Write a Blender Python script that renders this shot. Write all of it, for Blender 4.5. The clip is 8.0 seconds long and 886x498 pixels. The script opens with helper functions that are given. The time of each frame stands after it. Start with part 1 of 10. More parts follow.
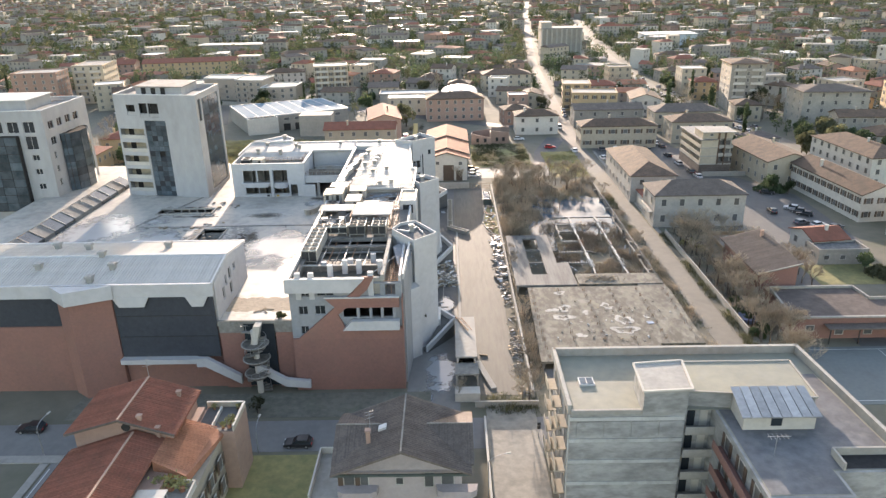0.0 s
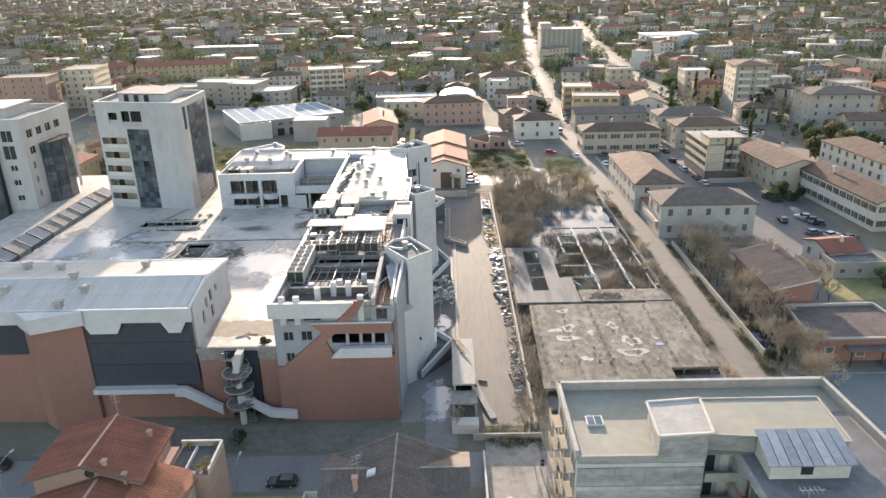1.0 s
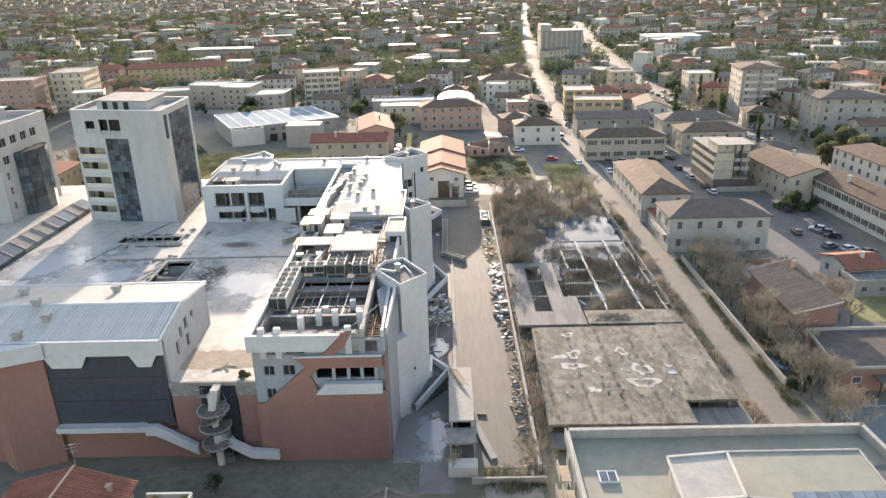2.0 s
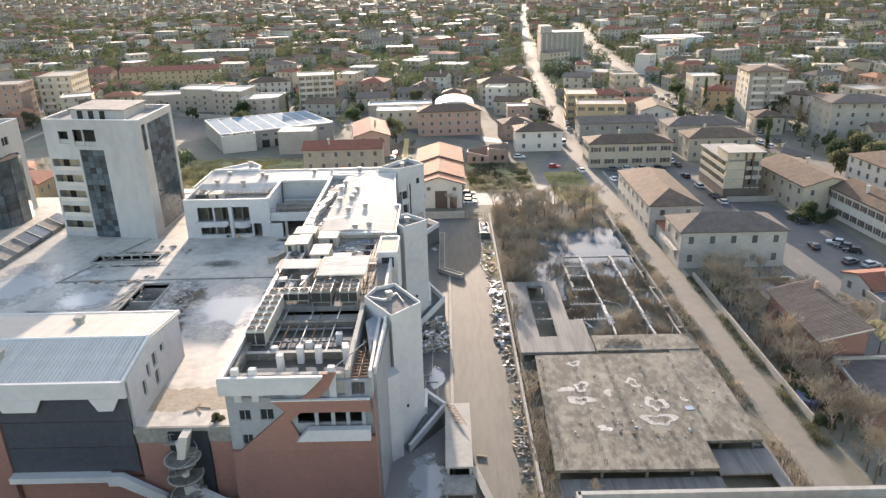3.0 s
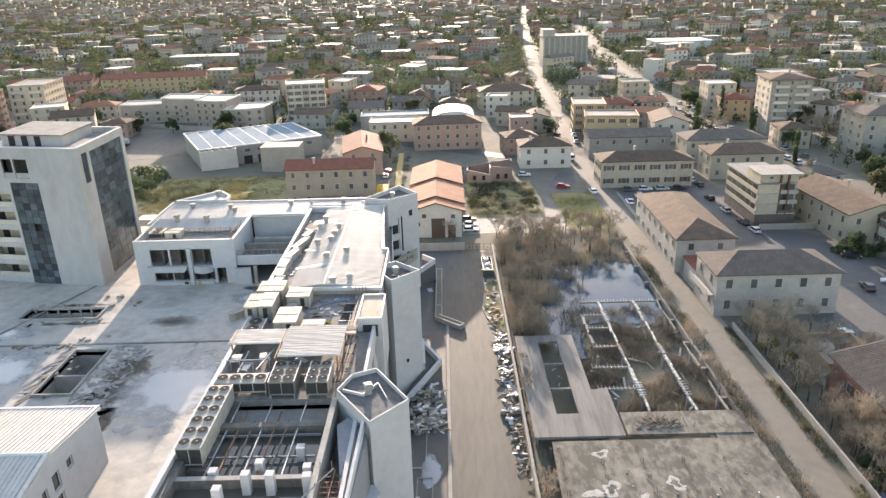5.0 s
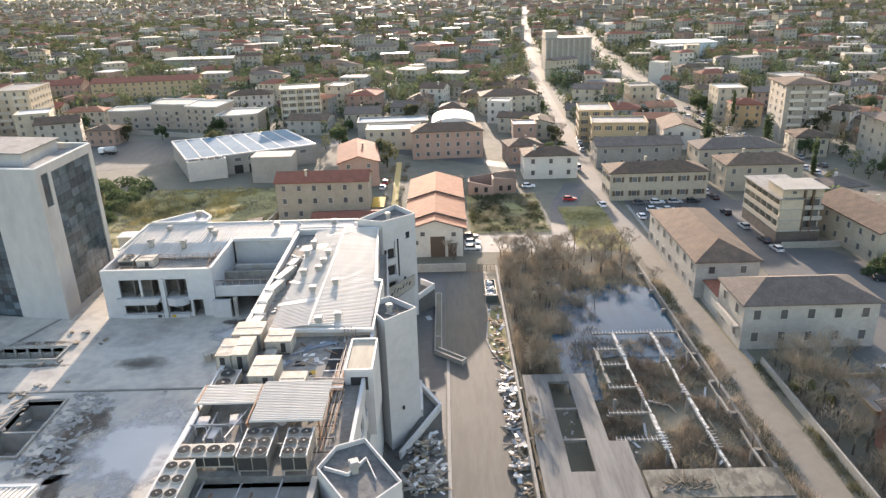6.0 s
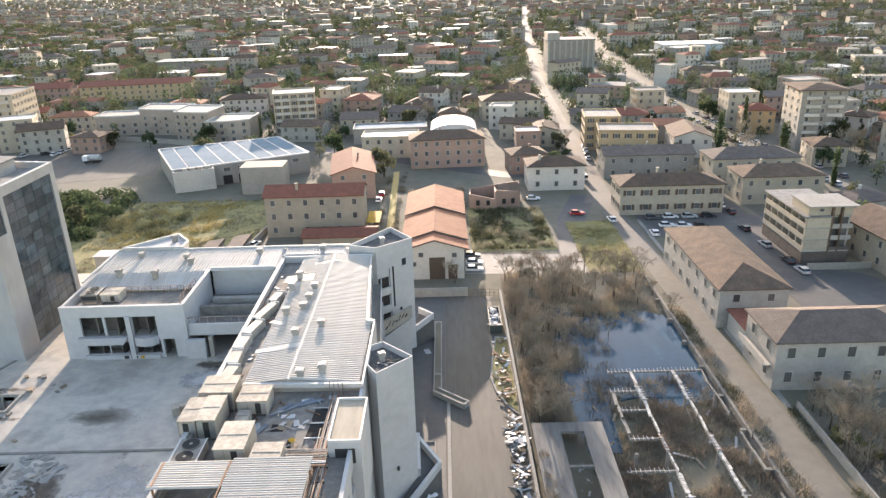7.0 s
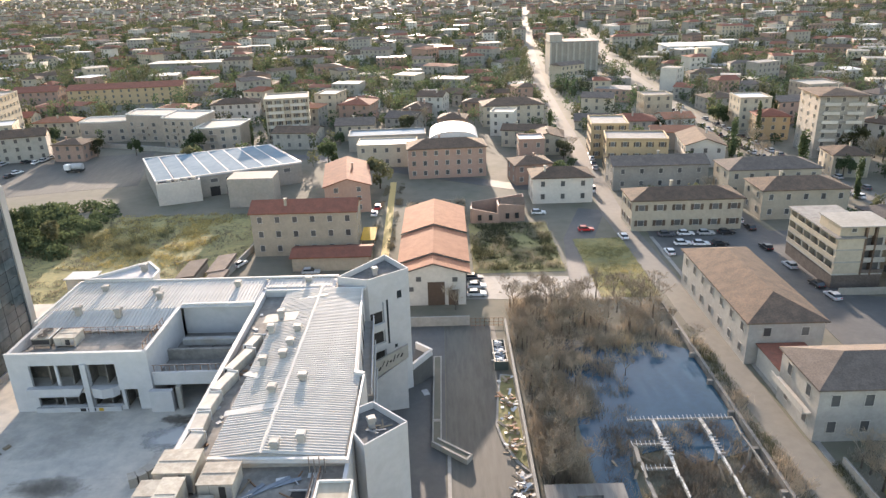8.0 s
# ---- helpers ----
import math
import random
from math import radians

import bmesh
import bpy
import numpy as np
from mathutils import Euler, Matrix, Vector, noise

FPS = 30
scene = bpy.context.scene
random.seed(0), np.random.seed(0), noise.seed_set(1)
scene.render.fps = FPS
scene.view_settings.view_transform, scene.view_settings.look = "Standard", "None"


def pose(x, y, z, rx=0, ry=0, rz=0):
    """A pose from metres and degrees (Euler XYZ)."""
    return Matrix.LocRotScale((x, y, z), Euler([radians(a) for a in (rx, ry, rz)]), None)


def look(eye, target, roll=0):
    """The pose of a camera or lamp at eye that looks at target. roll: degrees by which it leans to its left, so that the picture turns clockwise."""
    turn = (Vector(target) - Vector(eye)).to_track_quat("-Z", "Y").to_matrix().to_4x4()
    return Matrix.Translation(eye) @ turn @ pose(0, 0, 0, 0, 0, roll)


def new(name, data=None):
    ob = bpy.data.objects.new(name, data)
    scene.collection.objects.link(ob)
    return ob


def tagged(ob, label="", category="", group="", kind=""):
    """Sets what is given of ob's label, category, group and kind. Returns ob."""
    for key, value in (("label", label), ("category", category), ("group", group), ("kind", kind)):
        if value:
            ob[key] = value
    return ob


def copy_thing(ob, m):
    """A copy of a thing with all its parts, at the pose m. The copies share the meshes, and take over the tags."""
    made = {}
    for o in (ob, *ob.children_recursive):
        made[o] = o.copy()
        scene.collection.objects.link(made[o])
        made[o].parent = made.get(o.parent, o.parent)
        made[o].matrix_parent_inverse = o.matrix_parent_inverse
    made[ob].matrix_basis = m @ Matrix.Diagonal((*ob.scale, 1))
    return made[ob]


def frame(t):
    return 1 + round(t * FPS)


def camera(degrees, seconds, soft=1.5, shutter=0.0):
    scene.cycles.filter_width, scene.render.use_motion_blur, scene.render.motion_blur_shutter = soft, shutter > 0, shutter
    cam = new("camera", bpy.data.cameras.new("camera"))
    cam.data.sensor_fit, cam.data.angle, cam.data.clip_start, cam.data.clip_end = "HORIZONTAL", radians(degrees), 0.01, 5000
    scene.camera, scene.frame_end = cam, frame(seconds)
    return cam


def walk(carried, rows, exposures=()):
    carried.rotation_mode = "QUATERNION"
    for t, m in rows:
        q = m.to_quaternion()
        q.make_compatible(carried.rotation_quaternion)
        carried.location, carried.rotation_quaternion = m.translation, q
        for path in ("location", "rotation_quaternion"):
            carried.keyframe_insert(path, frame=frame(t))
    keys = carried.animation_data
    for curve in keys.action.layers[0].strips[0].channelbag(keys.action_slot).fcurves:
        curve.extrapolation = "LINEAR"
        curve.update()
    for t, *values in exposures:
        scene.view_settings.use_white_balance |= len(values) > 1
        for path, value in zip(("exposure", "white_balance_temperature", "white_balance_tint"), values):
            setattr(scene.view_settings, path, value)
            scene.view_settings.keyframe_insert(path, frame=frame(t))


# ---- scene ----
cam = camera(64.0, 8.0, 1.4)
PATH = [
    (0, (0.72, 1.04, 63.93), (0.11, 47.59, 45.68), -1.20),
    (0.5, (1.10, 5.11, 63.86), (0.48, 51.67, 45.65), -1.30),
    (1, (1.33, 9.34, 63.89), (0.74, 55.90, 45.68), -1.40),
    (1.5, (1.54, 14.11, 63.80), (0.99, 60.68, 45.62), -1.40),
    (3, (2.29, 29.35, 63.49), (1.81, 75.96, 45.38), -1.50),
    (3.5, (2.45, 34.96, 63.32), (2.01, 81.58, 45.27), -1.50),
    (4, (2.72, 40.94, 63.26), (2.27, 87.57, 45.21), -1.60),
    (4.5, (2.75, 47.11, 63.15), (2.32, 93.75, 45.13), -1.60),
    (6, (2.86, 66.40, 63.26), (2.42, 113.06, 45.29), -1.70),
    (6.5, (2.85, 72.95, 63.24), (2.42, 119.61, 45.30), -1.70),
    (7, (2.80, 79.58, 63.45), (2.40, 126.23, 45.46), -1.70),
    (7.5, (2.76, 86.30, 63.44), (2.38, 132.94, 45.44), -1.70),
    (8, (2.73, 93.06, 63.44), (2.39, 139.71, 45.45), -1.70),
]
walk(cam, [(t, look(eye, target, roll)) for t, eye, target, roll in PATH])

# ---- light and exposure ----
SUN_TURN, SUN_HEIGHT = 4.0, 10.0      # degrees left of straight ahead, degrees above the horizon
world = bpy.data.worlds.new("sky")
scene.world = world
world.use_nodes = True
wn = world.node_tree
sky = wn.nodes.new("ShaderNodeTexSky")
sky.sky_type = "NISHITA"
sky.sun_disc = False
sky.sun_elevation = radians(SUN_HEIGHT)
sky.sun_rotation = radians(-SUN_TURN)
sky.air_density, sky.dust_density, sky.ozone_density = 1.1, 0.9, 1.2
wn.links.new(sky.outputs[0], wn.nodes["Background"].inputs[0])
wn.nodes["Background"].inputs[1].default_value = 0.15
sun = new("sun", bpy.data.lights.new("sun", "SUN"))
sun.data.energy, sun.data.angle, sun.data.color = 3.0, radians(0.6), (1.0, 0.9, 0.76)
ce, se = math.cos(radians(SUN_HEIGHT)), math.sin(radians(SUN_HEIGHT))
sun.matrix_basis = look((-400 * ce * math.sin(radians(SUN_TURN)), 400 * ce * math.cos(radians(SUN_TURN)), 400 * se), (0, 0, 0))
scene.view_settings.exposure = 2.16
scene.view_settings.use_white_balance = True
scene.view_settings.white_balance_temperature = 7150
scene.view_settings.white_balance_tint = 20.5

# ---- materials ----
MATS = {}


def mat(name, a, b=None, rough=0.8, contrast=1.0, metal=0.0, big=0.08, small=1.5, bump=0.15, vary=0.12, stain=0.0, stain_col=(0.08, 0.075, 0.07), spec=0.5, stretch=(1, 1, 1), rough_b=None, thin=0.0):
    """A surface of two colours mixed by noise at two sizes, with stains, relief and a tint of its own for each object."""
    if name in MATS:
        return MATS[name]
    m = bpy.data.materials.new(name)
    m.use_nodes = True
    n, l = m.node_tree.nodes, m.node_tree.links
    out = n["Principled BSDF"]
    b = b or tuple(c * 0.72 for c in a)
    co = n.new("ShaderNodeTexCoord")
    mp = n.new("ShaderNodeMapping")
    mp.inputs["Scale"].default_value = stretch
    l.new(co.outputs["Object"], mp.inputs[0])

    def noise_at(scale, detail=5.0):
        t = n.new("ShaderNodeTexNoise")
        t.inputs["Scale"].default_value, t.inputs["Detail"].default_value, t.inputs["Roughness"].default_value = scale, detail, 0.62
        l.new(mp.outputs[0], t.inputs["Vector"])
        return t

    n1, n2 = noise_at(big), noise_at(small)
    add = n.new("ShaderNodeMath")
    add.operation = "ADD"
    l.new(n1.outputs[0], add.inputs[0])
    l.new(n2.outputs[0], add.inputs[1])
    ramp = n.new("ShaderNodeMapRange")
    ramp.inputs[1].default_value, ramp.inputs[2].default_value = 1 - 0.28 / contrast, 1 + 0.28 / contrast
    l.new(add.outputs[0], ramp.inputs[0])
    mix = n.new("ShaderNodeMix")
    mix.data_type = "RGBA"
    mix.inputs["A"].default_value, mix.inputs["B"].default_value = (*b, 1), (*a, 1)
    l.new(ramp.outputs[0], mix.inputs["Factor"])
    col = mix.outputs["Result"]
    if stain:
        n3 = noise_at(big * 2.7 + 0.03, 8.0)
        sr = n.new("ShaderNodeMapRange")
        sr.inputs[1].default_value, sr.inputs[2].default_value = 0.52, 0.66
        sr.inputs[4].default_value = stain
        l.new(n3.outputs[0], sr.inputs[0])
        mx = n.new("ShaderNodeMix")
        mx.data_type = "RGBA"
        mx.inputs["B"].default_value = (*stain_col, 1)
        l.new(sr.outputs[0], mx.inputs["Factor"])
        l.new(col, mx.inputs["A"])
        col = mx.outputs["Result"]
        if rough_b is not None:
            rr = n.new("ShaderNodeMapRange")
            rr.inputs[1].default_value, rr.inputs[2].default_value = 0.46, 0.60
            rr.inputs[3].default_value, rr.inputs[4].default_value = rough_b, rough
            l.new(n3.outputs[0], rr.inputs[0])
            l.new(rr.outputs[0], out.inputs["Roughness"])
    if vary:
        info = n.new("ShaderNodeObjectInfo")
        vr = n.new("ShaderNodeMapRange")
        vr.inputs[3].default_value, vr.inputs[4].default_value = 1 - vary, 1 + vary
        l.new(info.outputs["Random"], vr.inputs[0])
        hs = n.new("ShaderNodeHueSaturation")
        l.new(vr.outputs[0], hs.inputs["Value"])
        l.new(col, hs.inputs["Color"])
        col = hs.outputs[0]
    l.new(col, out.inputs["Base Color"])
    if rough_b is None or not stain:
        out.inputs["Roughness"].default_value = rough
    out.inputs["Metallic"].default_value = metal
    out.inputs["Specular IOR Level"].default_value = spec
    if bump:
        bp = n.new("ShaderNodeBump")
        bp.inputs["Strength"].default_value, bp.inputs["Distance"].default_value = bump, 0.08
        l.new(n2.outputs[0], bp.inputs["Height"])
        l.new(bp.outputs[0], out.inputs["Normal"])
    if thin:
        tb, ms = n.new("ShaderNodeBsdfTranslucent"), n.new("ShaderNodeMixShader")
        l.new(col, tb.inputs[0])
        ms.inputs[0].default_value = thin
        l.new(out.outputs[0], ms.inputs[1])
        l.new(tb.outputs[0], ms.inputs[2])
        l.new(ms.outputs[0], n["Material Output"].inputs[0])
    MATS[name] = m
    return m


white = mat("white_render", (0.45, 0.445, 0.445), (0.37, 0.37, 0.375), 0.75, small=0.9, bump=0.05, vary=0.03, stain=0.3, stain_col=(0.33, 0.31, 0.29))
white_rim = mat("white_rim", (0.52, 0.515, 0.5), (0.41, 0.405, 0.395), 0.6, vary=0.02, bump=0.05)
brick_skin = mat("brick_cladding", (0.25, 0.122, 0.095), (0.185, 0.096, 0.078), 0.8, small=2.5, vary=0.03, stain=0.25, stain_col=(0.2, 0.12, 0.09))
bluegrey = mat("blue_grey_panel", (0.255, 0.268, 0.285), (0.185, 0.195, 0.21), 0.6, vary=0.03, stain=0.2)
# colour raised above dark_glass to paint haze over the hall front
hazed_hall_glass = mat("smoked_glass", (0.055, 0.06, 0.07), (0.04, 0.044, 0.052), 0.2, bump=0.0, vary=0.05)
dark_glass = mat("dark_glass", (0.02, 0.024, 0.028), (0.03, 0.036, 0.042), 0.1, bump=0.0, spec=0.6, vary=0.0)
teal_glass = mat("teal_glass", (0.03, 0.05, 0.06), (0.08, 0.1, 0.115), 0.12, 1.6, bump=0.05, small=0.5, vary=0.4, spec=0.6)
# near-black colour stands in for the shade inside rooms and openings
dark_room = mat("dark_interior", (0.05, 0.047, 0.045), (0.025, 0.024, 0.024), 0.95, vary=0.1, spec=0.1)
sheet = mat("painted_sheet_metal", (0.54, 0.515, 0.48), (0.43, 0.41, 0.38), 0.65, metal=0.0, small=0.6, bump=0.03, vary=0.06, stain=0.3, stain_col=(0.4, 0.36, 0.3), spec=0.2)
rust = mat("rusty_metal", (0.3, 0.17, 0.1), (0.17, 0.09, 0.05), 0.75, metal=0.2, vary=0.2)
steel = mat("grey_steel", (0.42, 0.42, 0.42), (0.28, 0.28, 0.28), 0.45, metal=0.6, vary=0.15)
unit_grey = mat("air_unit_casing", (0.42, 0.395, 0.34), (0.27, 0.25, 0.22), 0.6, small=1.2, vary=0.12, stain=0.4, stain_col=(0.3, 0.22, 0.15))
tower_white = mat("weathered_white_render", (0.38, 0.375, 0.37), (0.3, 0.298, 0.296), 0.8, small=0.7, bump=0.05, vary=0.03, stain=0.35, stain_col=(0.25, 0.24, 0.225), stretch=(1, 1, 0.4))
fan_casing = mat("grimy_unit_casing", (0.27, 0.255, 0.225), (0.16, 0.15, 0.135), 0.65, small=1.2, vary=0.12, stain=0.4, stain_col=(0.2, 0.14, 0.09))
fan_dark = mat("fan_mesh", (0.05, 0.05, 0.05), None, 0.95, vary=0.1, spec=0.08)
wet_concrete = mat("wet_dark_concrete", (0.15, 0.135, 0.115), (0.085, 0.078, 0.068), 0.8, 1.6, big=0.4, small=1.4, vary=0.06, stain=0.5, stain_col=(0.2, 0.185, 0.165))
deck_mat = mat("wet_deck_membrane", (0.47, 0.43, 0.37), (0.34, 0.32, 0.29), 0.6, 1.6, big=0.07, small=0.6, bump=0.04, vary=0.03, stain=0.55, stain_col=(0.22, 0.205, 0.18), spec=0.45)
concrete = mat("weathered_concrete", (0.24, 0.225, 0.2), (0.13, 0.122, 0.11), 0.9, big=0.3, small=1.1, vary=0.05, stain=0.5, stain_col=(0.3, 0.285, 0.26))
pale_concrete = mat("pale_concrete", (0.35, 0.33, 0.295), (0.25, 0.235, 0.21), 0.88, big=0.12, small=1.3, vary=0.08, stain=0.3, stain_col=(0.2, 0.19, 0.17))
slab_concrete = mat("blotched_slab", (0.17, 0.158, 0.125), (0.075, 0.07, 0.056), 0.9, 2.2, big=0.33, small=0.9, vary=0.03, stain=0.35, stain_col=(0.34, 0.32, 0.29), stretch=(1.0, 0.55, 1))
asphalt = mat("asphalt", (0.1, 0.097, 0.093), (0.075, 0.073, 0.07), 0.75, big=0.06, small=0.9, vary=0.02, stain=0.35, stain_col=(0.16, 0.15, 0.135))
street_asphalt = mat("pale_street_asphalt", (0.2, 0.193, 0.183), (0.15, 0.146, 0.14), 0.8, big=0.05, small=0.7, vary=0.02, stain=0.5, stain_col=(0.12, 0.117, 0.113))
board_concrete = mat("board_marked_concrete", (0.175, 0.168, 0.155), (0.11, 0.105, 0.098), 0.9, 1.5, big=0.3, small=0.8, vary=0.06, stain=0.3, stain_col=(0.22, 0.21, 0.19), stretch=(2.4, 0.25, 1))
worn_asphalt = mat("worn_asphalt", (0.112, 0.105, 0.088), (0.074, 0.07, 0.06), 0.8, 1.5, big=0.12, small=0.9, vary=0.02, stain=0.5, stain_col=(0.095, 0.088, 0.076), stretch=(1.6, 0.22, 1))
vent_sheet = mat("dull_vent_sheet", (0.3, 0.3, 0.29), (0.22, 0.215, 0.2), 0.6, vary=0.15, stain=0.4, stain_col=(0.22, 0.16, 0.1))
dusty_road = mat("dusty_road", (0.185, 0.168, 0.138), (0.14, 0.127, 0.105), 0.85, big=0.05, small=0.6, vary=0.02, stain=0.4, stain_col=(0.12, 0.11, 0.095))
paving = mat("pavement", (0.3, 0.28, 0.25), (0.22, 0.205, 0.185), 0.8, vary=0.06, stain=0.3)
earth = mat("earth_and_scrub", (0.17, 0.15, 0.115), (0.11, 0.108, 0.078), 0.95, big=0.02, small=0.25, vary=0.0, stain=0.4, stain_col=(0.09, 0.1, 0.055), bump=0.4)
mossy = mat("mossy_ground", (0.17, 0.16, 0.13), (0.1, 0.1, 0.08), 0.95, 1.5, big=0.1, small=0.9, vary=0, stain=0.4, stain_col=(0.1, 0.115, 0.07), bump=0.3)
grass_mat = mat("winter_grass", (0.3, 0.25, 0.1), (0.13, 0.135, 0.06), 0.95, big=0.08, small=0.7, vary=0.1, stain=0.45, stain_col=(0.17, 0.14, 0.065), bump=0.5)
water_mat = mat("pond_water", (0.04, 0.09, 0.135), (0.035, 0.075, 0.105), 0.04, big=0.1, small=1.0, bump=0.04, vary=0.0, spec=0.25)
flood_mat = mat("rainwater", (0.1, 0.095, 0.08), (0.075, 0.072, 0.062), 0.05, big=0.15, small=1.0, bump=0.02, vary=0.0, spec=0.5)
tower_felt = mat("dark_tower_felt", (0.15, 0.148, 0.145), (0.09, 0.089, 0.088), 0.9, 1.4, big=0.3, small=1.2, vary=0.05, stain=0.4, stain_col=(0.2, 0.19, 0.17), spec=0.2)
tile_red = mat("red_roof_tiles", (0.26, 0.1, 0.068), (0.18, 0.076, 0.053), 0.88, 1.5, big=0.5, small=4.0, spec=0.2, vary=0.14, stain=0.3, stain_col=(0.15, 0.09, 0.065))
tile_brown = mat("brown_roof_tiles", (0.145, 0.096, 0.069), (0.08, 0.059, 0.046), 0.88, 1.5, big=0.5, small=4.0, spec=0.2, vary=0.16, stain=0.35, stain_col=(0.09, 0.08, 0.065))
tile_dark = mat("dark_roof_tiles", (0.155, 0.125, 0.108), (0.105, 0.086, 0.075), 0.88, 1.5, big=0.5, small=4.0, spec=0.2, vary=0.14, stain=0.3)
tile_orange = mat("orange_roof_tiles", (0.37, 0.17, 0.105), (0.27, 0.125, 0.078), 0.88, 1.5, big=0.5, small=4.0, spec=0.2, vary=0.1, stain=0.25, stain_col=(0.25, 0.14, 0.09))
flat_roof = mat("flat_roof_felt", (0.25, 0.242, 0.23), (0.17, 0.165, 0.155), 0.85, spec=0.25, big=0.15, small=0.9, vary=0.3, stain=0.4)
cream = mat("cream_render", (0.4, 0.345, 0.265), (0.31, 0.27, 0.21), 0.85, big=0.2, vary=0.14, stain=0.3, stain_col=(0.26, 0.24, 0.2))
grey_wall = mat("grey_render", (0.3, 0.275, 0.24), (0.22, 0.205, 0.18), 0.85, big=0.2, vary=0.14, stain=0.4, stain_col=(0.2, 0.2, 0.18))
ochre = mat("ochre_render", (0.41, 0.3, 0.175), (0.33, 0.24, 0.145), 0.85, big=0.2, vary=0.14, stain=0.2, stain_col=(0.3, 0.22, 0.13))
pink = mat("pink_render", (0.34, 0.22, 0.17), (0.27, 0.175, 0.135), 0.85, big=0.2, vary=0.14, stain=0.3, stain_col=(0.28, 0.2, 0.17))
pale = mat("pale_render", (0.48, 0.45, 0.4), (0.39, 0.365, 0.325), 0.85, big=0.2, vary=0.1, stain=0.2, stain_col=(0.35, 0.33, 0.3))
green_shutter = mat("green_shutter", (0.075, 0.095, 0.085), None, 0.6)
brown_shutter = mat("brown_shutter", (0.1, 0.065, 0.045), None, 0.6)
bark = mat("bark", (0.13, 0.1, 0.08), (0.08, 0.065, 0.05), 0.95, vary=0.15)
twig = mat("bare_twigs", (0.43, 0.36, 0.275), (0.3, 0.25, 0.19), 0.95, vary=0.25, thin=0.25)
reed = mat("dry_reed", (0.3, 0.265, 0.19), (0.2, 0.175, 0.125), 0.95, vary=0.3, thin=0.3)
leaf = mat("evergreen_leaf", (0.085, 0.11, 0.055), (0.055, 0.075, 0.04), 0.9, big=0.5, small=3.0, vary=0.25, bump=0, spec=0.15, thin=0.4)
leaf_olive = mat("olive_leaf", (0.13, 0.13, 0.075), (0.085, 0.09, 0.05), 0.9, big=0.5, small=3.0, vary=0.25, bump=0, spec=0.15, thin=0.4)
tyre_mat = mat("tyre", (0.02, 0.02, 0.02), None, 0.8, vary=0)
frame_grey = mat("window_frame", (0.4, 0.38, 0.34), (0.32, 0.3, 0.27), 0.6, vary=0.1)
# window panes paled in base colour to carry haze
hazed_window_glass = mat("far_window", (0.06, 0.062, 0.062), (0.095, 0.093, 0.09), 0.3, bump=0, vary=0.3)

blue_sheet = mat("blue_white_sheet", (0.42, 0.47, 0.5), (0.34, 0.39, 0.43), 0.6, metal=0.0, small=0.4, vary=0.05)
skylight_mat = mat("pale_blue_sheet", (0.17, 0.25, 0.3), (0.12, 0.19, 0.24), 0.9, metal=0.0, small=0.4, vary=0.04, spec=0.15)
yellow_paint = mat("yellow_paint", (0.5, 0.3, 0.02), None, 0.8, vary=0.05)
rubbish_white = mat("pale_debris", (0.52, 0.52, 0.52), (0.36, 0.36, 0.355), 0.6, vary=0.3)
timber = mat("weathered_timber", (0.32, 0.25, 0.17), (0.2, 0.155, 0.11), 0.85, vary=0.25)
line_white = mat("road_paint", (0.6, 0.6, 0.58), None, 0.7, vary=0)


